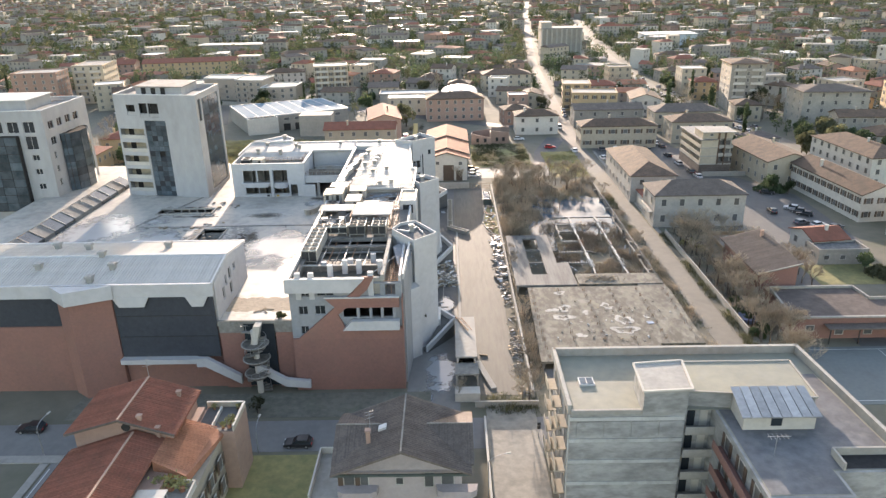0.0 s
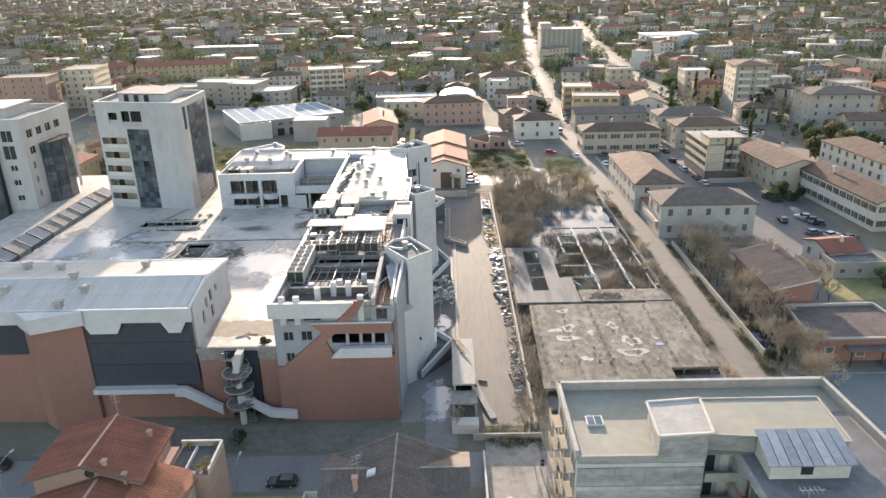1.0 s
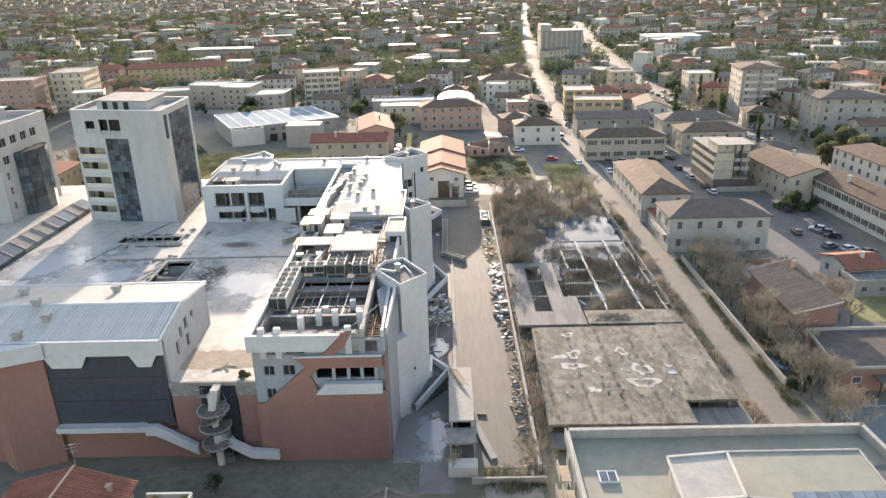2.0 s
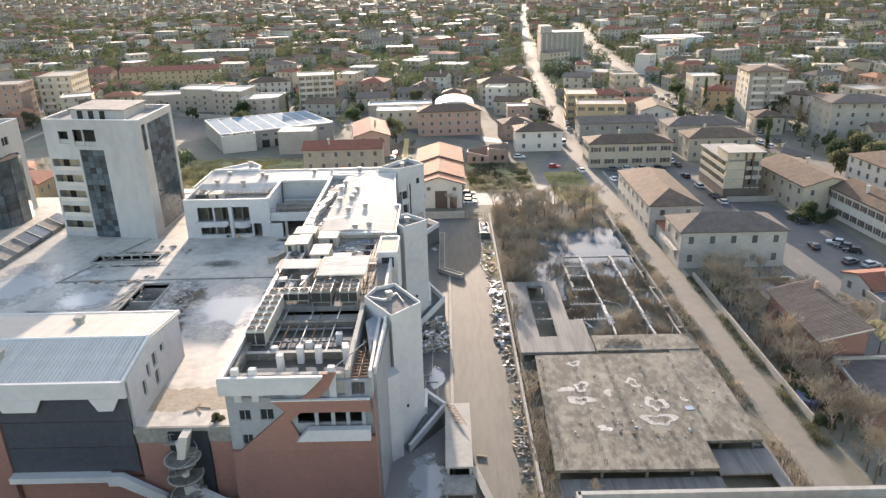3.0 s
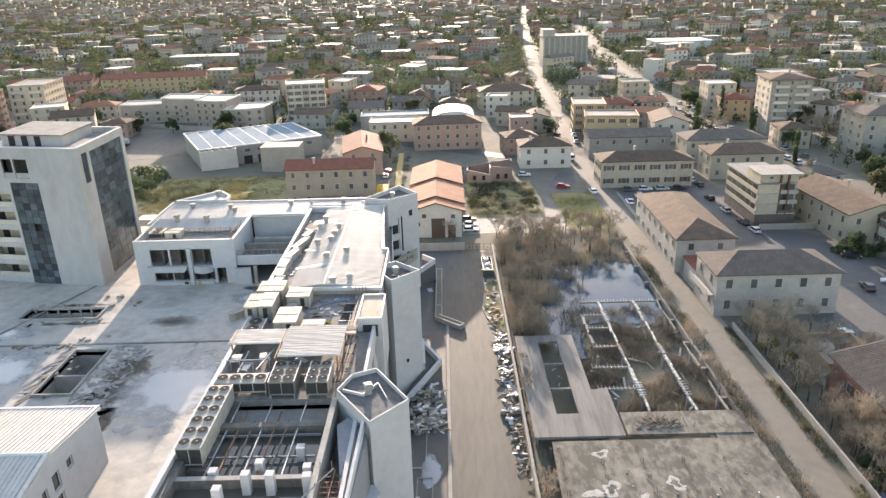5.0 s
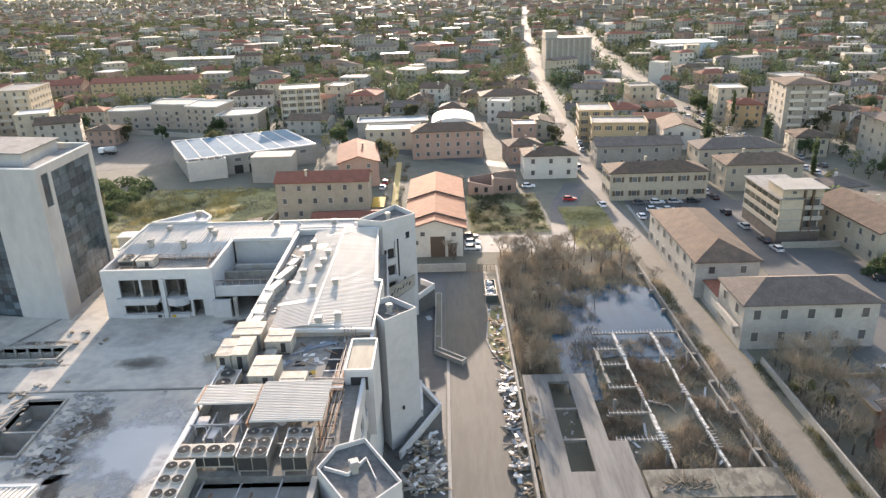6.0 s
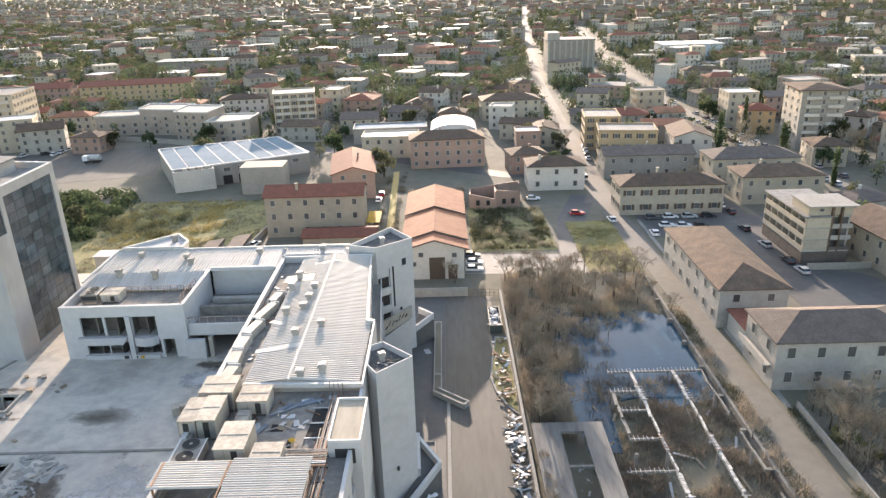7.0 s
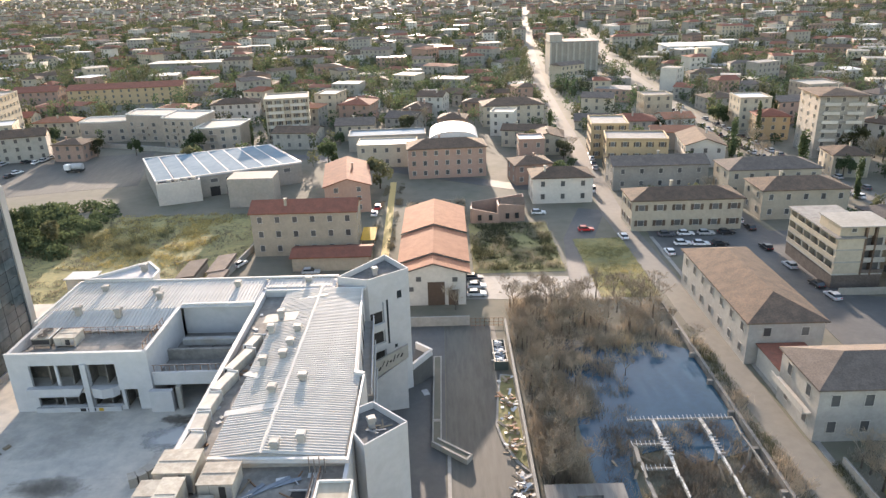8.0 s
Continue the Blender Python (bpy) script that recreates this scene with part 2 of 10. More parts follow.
def patch_mat(name, a, rough=0.9, inner=0.0, edge=0.25, grain=0.9, spec=0.4):
    """A stain that frays out towards the rim of the piece that carries it; with inner above 0, a ring."""
    m = bpy.data.materials.new(name)
    m.use_nodes = True
    n, l = m.node_tree.nodes, m.node_tree.links
    out = n["Principled BSDF"]
    co = n.new("ShaderNodeTexCoord")
    off = n.new("ShaderNodeVectorMath")
    off.operation = "SUBTRACT"
    off.inputs[1].default_value = (0.5, 0.5, 0.5)
    l.new(co.outputs["Generated"], off.inputs[0])
    flat = n.new("ShaderNodeVectorMath")
    flat.operation = "MULTIPLY"
    flat.inputs[1].default_value = (2, 2, 0)
    l.new(off.outputs[0], flat.inputs[0])
    ln = n.new("ShaderNodeVectorMath")
    ln.operation = "LENGTH"
    l.new(flat.outputs[0], ln.inputs[0])
    t = n.new("ShaderNodeTexNoise")
    t.inputs["Scale"].default_value, t.inputs["Detail"].default_value, t.inputs["Roughness"].default_value = grain, 7, 0.65
    l.new(co.outputs["Object"], t.inputs["Vector"])
    k = n.new("ShaderNodeMath")
    k.operation = "MULTIPLY_ADD"
    k.inputs[1].default_value, k.inputs[2].default_value = 1.7, -0.85
    l.new(t.outputs[0], k.inputs[0])
    d = n.new("ShaderNodeMath")
    l.new(ln.outputs["Value"], d.inputs[0])
    l.new(k.outputs[0], d.inputs[1])
    r = n.new("ShaderNodeMapRange")
    r.inputs[1].default_value, r.inputs[2].default_value, r.inputs[3].default_value, r.inputs[4].default_value = 0.72 - edge, 0.72, 1, 0
    l.new(d.outputs[0], r.inputs[0])
    alpha = r.outputs[0]
    if inner:
        q = n.new("ShaderNodeMapRange")
        q.inputs[1].default_value, q.inputs[2].default_value = inner - 0.12, inner
        l.new(d.outputs[0], q.inputs[0])
        mu = n.new("ShaderNodeMath")
        mu.operation = "MULTIPLY"
        l.new(alpha, mu.inputs[0])
        l.new(q.outputs[0], mu.inputs[1])
        alpha = mu.outputs[0]
    l.new(alpha, out.inputs["Alpha"])
    mx = n.new("ShaderNodeMix")
    mx.data_type = "RGBA"
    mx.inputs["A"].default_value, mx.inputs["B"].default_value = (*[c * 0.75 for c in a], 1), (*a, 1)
    l.new(t.outputs[0], mx.inputs["Factor"])
    l.new(mx.outputs["Result"], out.inputs["Base Color"])
    out.inputs["Roughness"].default_value = rough
    out.inputs["Specular IOR Level"].default_value = spec
    return m


def paint(name, c):
    return mat(name, c, tuple(v * 0.9 for v in c), 0.28, metal=0.1, bump=0, vary=0.05, spec=0.7)


CAR_PAINT = [("white", paint("white_car_paint", (0.75, 0.75, 0.75))), ("black", paint("black_car_paint", (0.02, 0.02, 0.022))), ("silver", paint("silver_car_paint", (0.45, 0.46, 0.47))), ("dark grey", paint("grey_car_paint", (0.1, 0.1, 0.11))), ("red", paint("red_car_paint", (0.5, 0.03, 0.03)))]

# ---- building blocks ----
WORLD = set()


def bx(bm, x0, x1, y0, y1, z0, z1, mi=0):
    v = [bm.verts.new(p) for p in ((x0, y0, z0), (x1, y0, z0), (x1, y1, z0), (x0, y1, z0), (x0, y0, z1), (x1, y0, z1), (x1, y1, z1), (x0, y1, z1))]
    for q in ((3, 2, 1, 0), (4, 5, 6, 7), (0, 1, 5, 4), (1, 2, 6, 5), (2, 3, 7, 6), (3, 0, 4, 7)):
        bm.faces.new([v[i] for i in q]).material_index = mi
    return bm


def box(*a):
    return bx(bmesh.new(), *a)


def prism(bm, pts, z0, z1, mi=0, top=None):
    """Upright prism over the corners pts (counter-clockwise); z1 may be a list of heights, one for each corner."""
    n = len(pts)
    zs = z1 if isinstance(z1, (list, tuple)) else [z1] * n
    zb = z0 if isinstance(z0, (list, tuple)) else [z0] * n
    lo = [bm.verts.new((p[0], p[1], zb[i])) for i, p in enumerate(pts)]
    hi = [bm.verts.new((p[0], p[1], zs[i])) for i, p in enumerate(pts)]
    bm.faces.new(hi).material_index = mi if top is None else top
    bm.faces.new(lo[::-1]).material_index = mi
    for i in range(n):
        j = (i + 1) % n
        bm.faces.new((lo[i], lo[j], hi[j], hi[i])).material_index = mi
    return bm


def slab_x(bm, prof, x0, x1, mi=0):
    """Solid with the outline prof, a list of (y, z), drawn out from x0 to x1."""
    a = [bm.verts.new((x0, y, z)) for y, z in prof]
    b = [bm.verts.new((x1, y, z)) for y, z in prof]
    bm.faces.new(a[::-1]).material_index = mi
    bm.faces.new(b).material_index = mi
    for i in range(len(prof)):
        j = (i + 1) % len(prof)
        bm.faces.new((a[i], a[j], b[j], b[i])).material_index = mi
    return bm


def slab_y(bm, prof, y0, y1, mi=0):
    """Solid with the outline prof, a list of (x, z), drawn out from y0 to y1."""
    a = [bm.verts.new((x, y0, z)) for x, z in prof]
    b = [bm.verts.new((x, y1, z)) for x, z in prof]
    bm.faces.new(a).material_index = mi
    bm.faces.new(b[::-1]).material_index = mi
    for i in range(len(prof)):
        j = (i + 1) % len(prof)
        bm.faces.new((a[j], a[i], b[i], b[j])).material_index = mi
    return bm


def beam(bm, p, q, w, h=None, mi=0):
    """Bar from p to q, w wide and h deep."""
    h = h or w
    p, q = Vector(p), Vector(q)
    d = (q - p).normalized()
    s = d.cross(Vector((0, 0, 1)))
    s = s.normalized() if s.length > 1e-4 else Vector((1, 0, 0))
    u = s.cross(d)
    c = [(s * a * w / 2 + u * b * h / 2) for a, b in ((-1, -1), (1, -1), (1, 1), (-1, 1))]
    lo, hi = [bm.verts.new(p + k) for k in c], [bm.verts.new(q + k) for k in c]
    bm.faces.new(lo[::-1]).material_index = mi
    bm.faces.new(hi).material_index = mi
    for i in range(4):
        j = (i + 1) % 4
        bm.faces.new((lo[i], lo[j], hi[j], hi[i])).material_index = mi
    return bm


def tube(bm, x, y, z0, z1, r, n=12, mi=0, r1=None):
    r1 = r if r1 is None else r1
    lo = [bm.verts.new((x + r * math.cos(6.28318 * i / n), y + r * math.sin(6.28318 * i / n), z0)) for i in range(n)]
    hi = [bm.verts.new((x + r1 * math.cos(6.28318 * i / n), y + r1 * math.sin(6.28318 * i / n), z1)) for i in range(n)]
    bm.faces.new(hi).material_index = mi
    bm.faces.new(lo[::-1]).material_index = mi
    for i in range(n):
        j = (i + 1) % n
        bm.faces.new((lo[i], lo[j], hi[j], hi[i])).material_index = mi
    return bm


def holed(bm, axis, at, thick, u0, u1, z0, z1, holes=(), mi=0):
    """Upright wall across axis 'y' (u is x) or 'x' (u is y) from at to at + thick, with openings (u0, u1, z0, z1); one joined piece."""
    us = sorted({u0, u1, *[min(max(h[i], u0), u1) for h in holes for i in (0, 1)]})
    zs = sorted({z0, z1, *[min(max(h[i], z0), z1) for h in holes for i in (2, 3)]})
    solid = {(i, j) for i in range(len(us) - 1) for j in range(len(zs) - 1) if not any(h[0] < (us[i] + us[i + 1]) / 2 < h[1] and h[2] < (zs[j] + zs[j + 1]) / 2 < h[3] for h in holes)}
    seen = {}

    def v(i, j, s):
        if (i, j, s) not in seen:
            w = at + s * thick
            seen[i, j, s] = bm.verts.new((us[i], w, zs[j]) if axis == "y" else (w, us[i], zs[j]))
        return seen[i, j, s]

    flip = axis == "x"

    def face(*q):
        bm.faces.new(q[::-1] if flip else q).material_index = mi

    for i, j in solid:
        face(v(i, j, 0), v(i + 1, j, 0), v(i + 1, j + 1, 0), v(i, j + 1, 0))
        face(v(i, j, 1), v(i, j + 1, 1), v(i + 1, j + 1, 1), v(i + 1, j, 1))
        if (i - 1, j) not in solid:
            face(v(i, j, 1), v(i, j, 0), v(i, j + 1, 0), v(i, j + 1, 1))
        if (i + 1, j) not in solid:
            face(v(i + 1, j, 0), v(i + 1, j, 1), v(i + 1, j + 1, 1), v(i + 1, j + 1, 0))
        if (i, j - 1) not in solid:
            face(v(i, j, 1), v(i + 1, j, 1), v(i + 1, j, 0), v(i, j, 0))
        if (i, j + 1) not in solid:
            face(v(i, j + 1, 0), v(i + 1, j + 1, 0), v(i + 1, j + 1, 1), v(i, j + 1, 1))
    return bm


def mesh_of(name, bm, materials):
    me = bpy.data.meshes.new(name)
    bm.normal_update()
    bm.to_mesh(me)
    bm.free()
    for m in materials if isinstance(materials, (list, tuple)) else [materials]:
        me.materials.append(m)
    return me


def thing(name, label, category, group="", kind="", at=None):
    """An Empty at its base. With at given, its parts are drawn in world metres; else in its own."""
    ob = new(name)
    ob.empty_display_size = 0.5
    if at is not None:
        ob.matrix_basis = Matrix.Translation(at)
        WORLD.add(ob)
    return tagged(ob, label, category, group, kind)


def part(name, bm, material, parent, label="", m=None):
    """Links a bmesh, or a finished mesh, as one mesh object under a thing or a part."""
    me = bm if isinstance(bm, bpy.types.Mesh) else mesh_of(name, bm, material)
    ob = new(name, me)
    ob.parent = parent
    if parent in WORLD:
        ob.matrix_parent_inverse = parent.matrix_basis.inverted()
    if m is not None:
        ob.matrix_basis = m
    return tagged(ob, label)


def single(name, bm, material, label, category="", group="", kind=""):
    return tagged(new(name, mesh_of(name, bm, material)), label, category, group, kind)


def setting(name, bm, material, label):
    return single(name, bm, material, label, kind="structure")

# ---- ground, water and roads ----
PIT = (14.6, 46.6, 100.0, 226.0)


def ground_sheet():
    bm = bmesh.new()
    x0, x1, y0, y1 = PIT
    xs = [-3000, -600, -200, x0, x1, 200, 600, 3000]
    ys = [-1500, 0, y0, y1, 300, 700, 1500, 4500]
    grid = {(i, j): bm.verts.new((x, y, 0)) for i, x in enumerate(xs) for j, y in enumerate(ys)}
    for i in range(len(xs) - 1):
        for j in range(len(ys) - 1):
            if (i, j) != (3, 2):
                bm.faces.new((grid[i, j], grid[i + 1, j], grid[i + 1, j + 1], grid[i, j + 1]))
    # the sunken building site, rising to the north
    d = -1.0
    e = [bm.verts.new(p) for p in ((x0 + 9.0, y0 + 0.6, d), (x1 - 0.6, y0 + 0.6, d), (x1 - 0.6, y1 - 16, d), (x0 + 9.0, y1 - 16, d))]
    o = [grid[3, 2], grid[4, 2], grid[4, 3], grid[3, 3]]
    bm.faces.new(e)
    for i in range(4):
        j = (i + 1) % 4
        bm.faces.new((o[i], o[j], e[j], e[i]))
    return setting("ground", bm, earth, "brown earth and winter scrub under the whole town")


ground_sheet()


def strip(pts, w, z=0.03):
    """A road along the points, as one mitred band with a small thickness."""
    bm = bmesh.new()
    P = [Vector((p[0], p[1], 0)) for p in pts]
    rows = []
    for i, p in enumerate(P):
        d = (P[min(i + 1, len(P) - 1)] - P[max(i - 1, 0)]).normalized()
        s = Vector((-d.y, d.x, 0))
        rows.append([bm.verts.new(p + s * k * w / 2 + Vector((0, 0, h))) for k, h in ((1, 0.0), (1, z), (-1, z), (-1, 0.0))])
    for a, b in zip(rows, rows[1:]):
        for k in range(3):
            bm.faces.new((a[k + 1], a[k], b[k], b[k + 1]))
    return bm


lane_concrete = mat("cracked_lane_concrete", (0.32, 0.29, 0.24), (0.22, 0.2, 0.17), 0.85, 1.4, big=0.12, small=0.9, vary=0.02, stain=0.5, stain_col=(0.15, 0.14, 0.12))
RIGHT_ROAD = [(51.5, 60), (51.0, 118), (50.8, 178), (50.2, 232), (49.0, 280), (51.5, 320), (56, 420), (62, 530), (86, 800), (117, 1117), (170, 1600)]
setting("road_main", strip(RIGHT_ROAD[:4], 4.8, 0.05), dusty_road, "dusty tan dirt road beside the ruin")
setting("road_out", strip(RIGHT_ROAD[3:], 6.0, 0.047), mat("polished_road", (0.17, 0.155, 0.133), (0.125, 0.115, 0.1), 0.85, big=0.05, small=0.6, bump=0.05, vary=0.0, stain=0.3, stain_col=(0.16, 0.15, 0.13)), "dusty sunlit asphalt road running straight out of town")
setting("road_front", strip([(-200, 88), (-60, 88.8), (16, 89.2)], 7.5, 0.04), street_asphalt, "grey asphalt street in front of the brick building")
setting("road_access", strip([(6.2, 99), (6.6, 130), (6.6, 216)], 9.6, 0.035), worn_asphalt, "worn grey access road beside the abandoned building")
setting("road_lane", strip([(9.5, 30), (9.5, 95.5)], 7.6, 0.045), lane_concrete, "cracked pale concrete lane between houses")
setting("road_side", strip([(77.5, 60), (79, 180), (82, 232), (80, 284)], 9.0, 0.04), asphalt, "asphalt side street with parked cars")
setting("road_forecourt", prism(bmesh.new(), [(72, 164), (101.5, 164), (103, 204), (93.5, 222.5), (82, 227), (83, 262), (75, 262), (73, 217)], 0, 0.046), asphalt, "broad asphalt street between the houses")
setting("road_square", strip([(54, 258), (110, 254)], 17.0, 0.036), asphalt, "asphalt square in front of the long grey house")
setting("road_avenue", strip([(140, 200), (127, 283), (118, 343), (115, 430), (130, 674), (170, 1000)], 9.0, 0.04), dusty_road, "avenue lined with parked cars")
setting("road_cross", strip([(-230, 420), (-150, 395), (-90, 372), (-46, 357), (23, 312), (50, 305)], 7.0, 0.042), asphalt, "cross street behind the workshop")
setting("road_car_park", strip([(-165, 335), (-108, 350)], 52.0, 0.03), worn_asphalt, "gravel car park beside the blue-roofed hall")
setting("road_west", strip([(-155, 395), (-150, 412), (-158, 480), (-190, 560)], 8.0, 0.044), dusty_road, "pale curving street")
setting("road_left_lane", strip([(-53, 30), (-53, 85)], 7.0, 0.034), street_asphalt, "asphalt lane beside the red-roofed house")
# paler asphalt colour stands in for the sheen of wet ground
setting("road_apron", strip([(-2.6, 94), (-2.6, 120)], 8.6, 0.032), street_asphalt, "apron at the corner of the brick building, wet sheen painted pale")
setting("road_yard", strip([(-2.6, 120), (-2.6, 216)], 8.6, 0.03), asphalt, "dark asphalt yard at the foot of the building")
setting("road_dirt_yard", strip([(6, 234), (40, 232)], 12.0, 0.03), paving, "pale dirt yard beside the workshop")
setting("road_pond_lane", strip([(33, 236), (36, 262), (44, 286)], 7.5, 0.038), asphalt, "small asphalt street beside the scrub")
setting("pavement_right", box(54.0, 54.9, 172, 262, 0, 0.14), paving, "narrow concrete pavement along the houses")
for x in (-57.4, -49.4):
    setting("pavement_lane", box(x - 0.6, x + 0.6, 40, 83.0, 0, 0.14), paving, "kerbed pavement along the lane")
for a, c, d, e in ((-56.2, -56.05, 40, 82), (-50.3, -50.15, 40, 82), (-56.0, -53.2, 83.4, 83.8), (-52.95, -52.8, 62, 82)):
    setting("trim_lane", box(a, c, d, e, 0.034, 0.046), line_white, "painted lane line")
setting("pavement_front", box(-120, -54.5, 83.2, 84.9, 0, 0.14), paving, "kerbed concrete pavement")
setting("water", prism(bmesh.new(), [(22.0, 163.5), (27.0, 163.5), (27.6, 176.0), (34.0, 178.0), (36.5, 174.0), (45.7, 177.0), (45.7, 206.0), (40, 209.5), (33, 208.0), (24.5, 211), (21.0, 200)], -1.6, -0.8), water_mat, "still pond water flooding the abandoned building site")
setting("lawn_front", box(-32, -14.5, 60, 84.4, 0, 0.06), grass_mat, "small green garden lawn")
setting("lawn_strip", box(-60, -3, 93.6, 100.4, 0, 0.05), mossy, "mossy grass strip in front of the brick wall")
setting("meadow", box(-104, -48, 212, 290, 0, 0.05), grass_mat, "yellow-green overgrown meadow")
setting("meadow_east", box(8.5, 29.5, 241.5, 276, 0, 0.05), grass_mat, "dark rough grass plot")
setting("meadow_pond", box(34.5, 46.8, 227, 262, 0, 0.08), grass_mat, "olive grass bank beside the road")

# ---- the abandoned commercial complex ----
DECK = 12.0


def ribbed_panel(w, length, t=0.05):
    """One roof sheet, w wide along x, with standing ribs along y."""
    bm = bmesh.new()
    bx(bm, 0, w - 0.01, 0, length, 0, t)
    bx(bm, 0.0, 0.14, 0, length, t, t + 0.11)
    bx(bm, w * 0.5, w * 0.5 + 0.13, 0, length, t, t + 0.1)
    return mesh_of("roof_panel", bm, sheet)


def slope(p, q):
    """Angle in degrees and length of a slope from (run, height) p to q."""
    return math.degrees(math.atan2(q[1] - p[1], q[0] - p[0])), math.hypot(q[0] - p[0], q[1] - p[1])


def vent_cowl(x, y, z, s=1.1, h=1.2, turn=0.0):
    v = thing("roof_vent", "boxy pale sheet-metal vent standing on the metal roof", "vent", "roof vents")
    b = bmesh.new()
    bx(b, -s * 0.36, s * 0.36, -s * 0.36, s * 0.36, -0.3, h * 0.72)
    part("shaft", b, vent_sheet, v)
    c = bmesh.new()
    bx(c, -s / 2, s / 2, -s / 2, s / 2, h * 0.72, h)
    bx(c, -s * 0.4, s * 0.4, -s * 0.4, s * 0.4, h, h + 0.08)
    part("cowl", c, vent_sheet, v)
    v.matrix_basis = pose(x, y, z, 0, 0, turn)
    return v


def rim(parent, pts, z, w=0.35, h=0.3, closed=True, material=None, name="coping"):
    for i in range(len(pts) if closed else len(pts) - 1):
        p, q = pts[i], pts[(i + 1) % len(pts)]
        zp = z[i] if isinstance(z, (list, tuple)) else z
        zq = z[(i + 1) % len(pts)] if isinstance(z, (list, tuple)) else z
        part(name, beam(bmesh.new(), (*p, zp), (*q, zq), w, h), material or white_rim, parent)


def window_unit(parent, axis, at, u0, u1, z0, z1, glass=None, surround=None, depth=0.12, mull=True):
    """Framed pane set in an opening of a wall across the axis."""
    f, g = bmesh.new(), bmesh.new()
    w = 0.09

    def put(bm, a, b, c, d, y0, y1):
        if axis == "y":
            bx(bm, a, b, at + y0, at + y1, c, d)
        else:
            bx(bm, at + y0, at + y1, a, b, c, d)

    for a, b, c, d in ((u0, u1, z0, z0 + w), (u0, u1, z1 - w, z1), (u0, u0 + w, z0 + w, z1 - w), (u1 - w, u1, z0 + w, z1 - w)):
        put(f, a, b, c, d, 0, depth)
    if mull:
        m = (u0 + u1) / 2
        put(f, m - 0.04, m + 0.04, z0 + w, z1 - w, 0.01, depth - 0.01)
    put(g, u0 + w, u1 - w, z0 + w, z1 - w, depth * 0.4, depth * 0.6)
    o = part("window", f, surround or white_rim, parent)
    part("pane", g, glass or dark_glass, o)


# -- long main block
block = thing("commercial_block", "long abandoned white and brick commercial block with a corrugated roof", "building", at=(-16, 145, 0))
X0, X1, Y0, Y1 = -25.0, -7.3, 101.4, 190.0
b = bmesh.new()
holed(b, "y", Y0, 0.5, X0, X1, 0, 9.4)
part("wall", b, brick_skin, block, "red brick clad front wall")
front_holes = [(-23.7, -22.2, 13.5, 15.0), (-21.1, -19.4, 13.5, 15.1), (-23.6, -22.3, 10.0, 11.5), (-16.6, -8.4, 13.0, 14.9), (-23.3, -21.6, 16.7, 17.5), (-20.6, -17.9, 16.7, 17.5), (-11.7, -10.6, 16.8, 18.7), (-9.8, -8.2, 16.8, 18.6)]
b = bmesh.new()
holed(b, "y", Y0 + 0.55, 0.4, X0, X1, 9.4, 18.9, front_holes)
part("wall", b, bluegrey, block, "blue-grey panelled upper front wall with broken windows")
for h in front_holes[:3] + front_holes[4:6]:
    window_unit(block, "y", Y0 + 0.7, *h, surround=bluegrey)
# slanting brick slab in front of the grey wall
part("brick_facing", slab_y(bmesh.new(), [(-24.0, 9.4), (-7.3, 9.4), (-7.3, 11.35), (-16.4, 11.35), (-17.4, 13.6), (-12.6, 17.9), (-11.4, 20.1), (-13.2, 20.1), (-14.7, 17.7)], Y0 + 0.02, Y0 + 0.5), brick_skin, block, "stepped brick facing")
part("brick_facing", slab_y(bmesh.new(), [(-19.3, 16.6), (-17.7, 15.0), (-7.6, 15.0), (-7.6, 16.6)], Y0 - 0.25, Y0 + 0.0), brick_skin, block, "brick balcony band")
part("coping", beam(bmesh.new(), (-19.4, Y0 - 0.1, 16.7), (-7.6, Y0 - 0.1, 16.7), 0.4, 0.15), white_rim, block)
part("ledge", slab_y(bmesh.new(), [(-16.6, 11.3), (-7.7, 11.3), (-7.7, 12.9), (-15.2, 12.9)], Y0 - 0.9, Y0 + 0.0), white, block, "white balcony parapet")
part("parapet", slab_y(bmesh.new(), [(-25.3, 17.8), (-15.0, 17.8), (-12.9, 20.0), (-25.3, 20.0)], Y0 - 0.7, Y0 - 0.35), white, block, "white parapet band, streaked")
for x in (-14.2, -12.2, -10.4, -8.5):
    part("column", box(x - 0.22, x + 0.22, Y0 + 0.1, Y0 + 0.5, 12.9, 14.95), bluegrey, block)
# open roofless storey at the south end, flooded
b = bmesh.new()
bx(b, X0 + 0.4, X1 - 0.4, Y0 + 1.0, 122, 9.2, 9.5)
bx(b, X0 + 0.4, X1 - 0.4, Y0 + 1.0, 122, 15.9, 16.3)
part("floor_slab", b, concrete, block)
part("flood_water", box(X0 + 0.45, X1 - 3.2, Y0 + 1.75, 107.98, 16.3, 18.3), flood_mat, block, "dark rainwater standing on the open storey")
part("flood_water", box(X0 + 3.5, X1 - 3.2, 108.62, 116.58, 16.3, 18.0), flood_mat, block)
part("wall", box(X0, X0 + 0.4, Y0 + 0.95, Y1, 0, 20.0), white, block)
east_holes = [(109, 111, 13.2, 15.6), (109, 111, 6.2, 8.6)] + [(y, y + 2.6, z, z + 2.2) for y in (127, 131.5, 136, 160.4) for z in (3.0, 7.2, 11.4, 15.6)]
b = bmesh.new()
holed(b, "x", X1 - 0.4, 0.4, Y0 + 0.95, 165.4, 0, 19.9, east_holes)
part("wall", b, white, block, "white side wall with dark openings")
part("brick_facing", box(X1, X1 + 0.12, Y0, 108.5, 0, 16.4), brick_skin, block, "brick-clad corner of the side wall")
for h in east_holes:
    window_unit(block, "x", X1 - 0.3, *h)
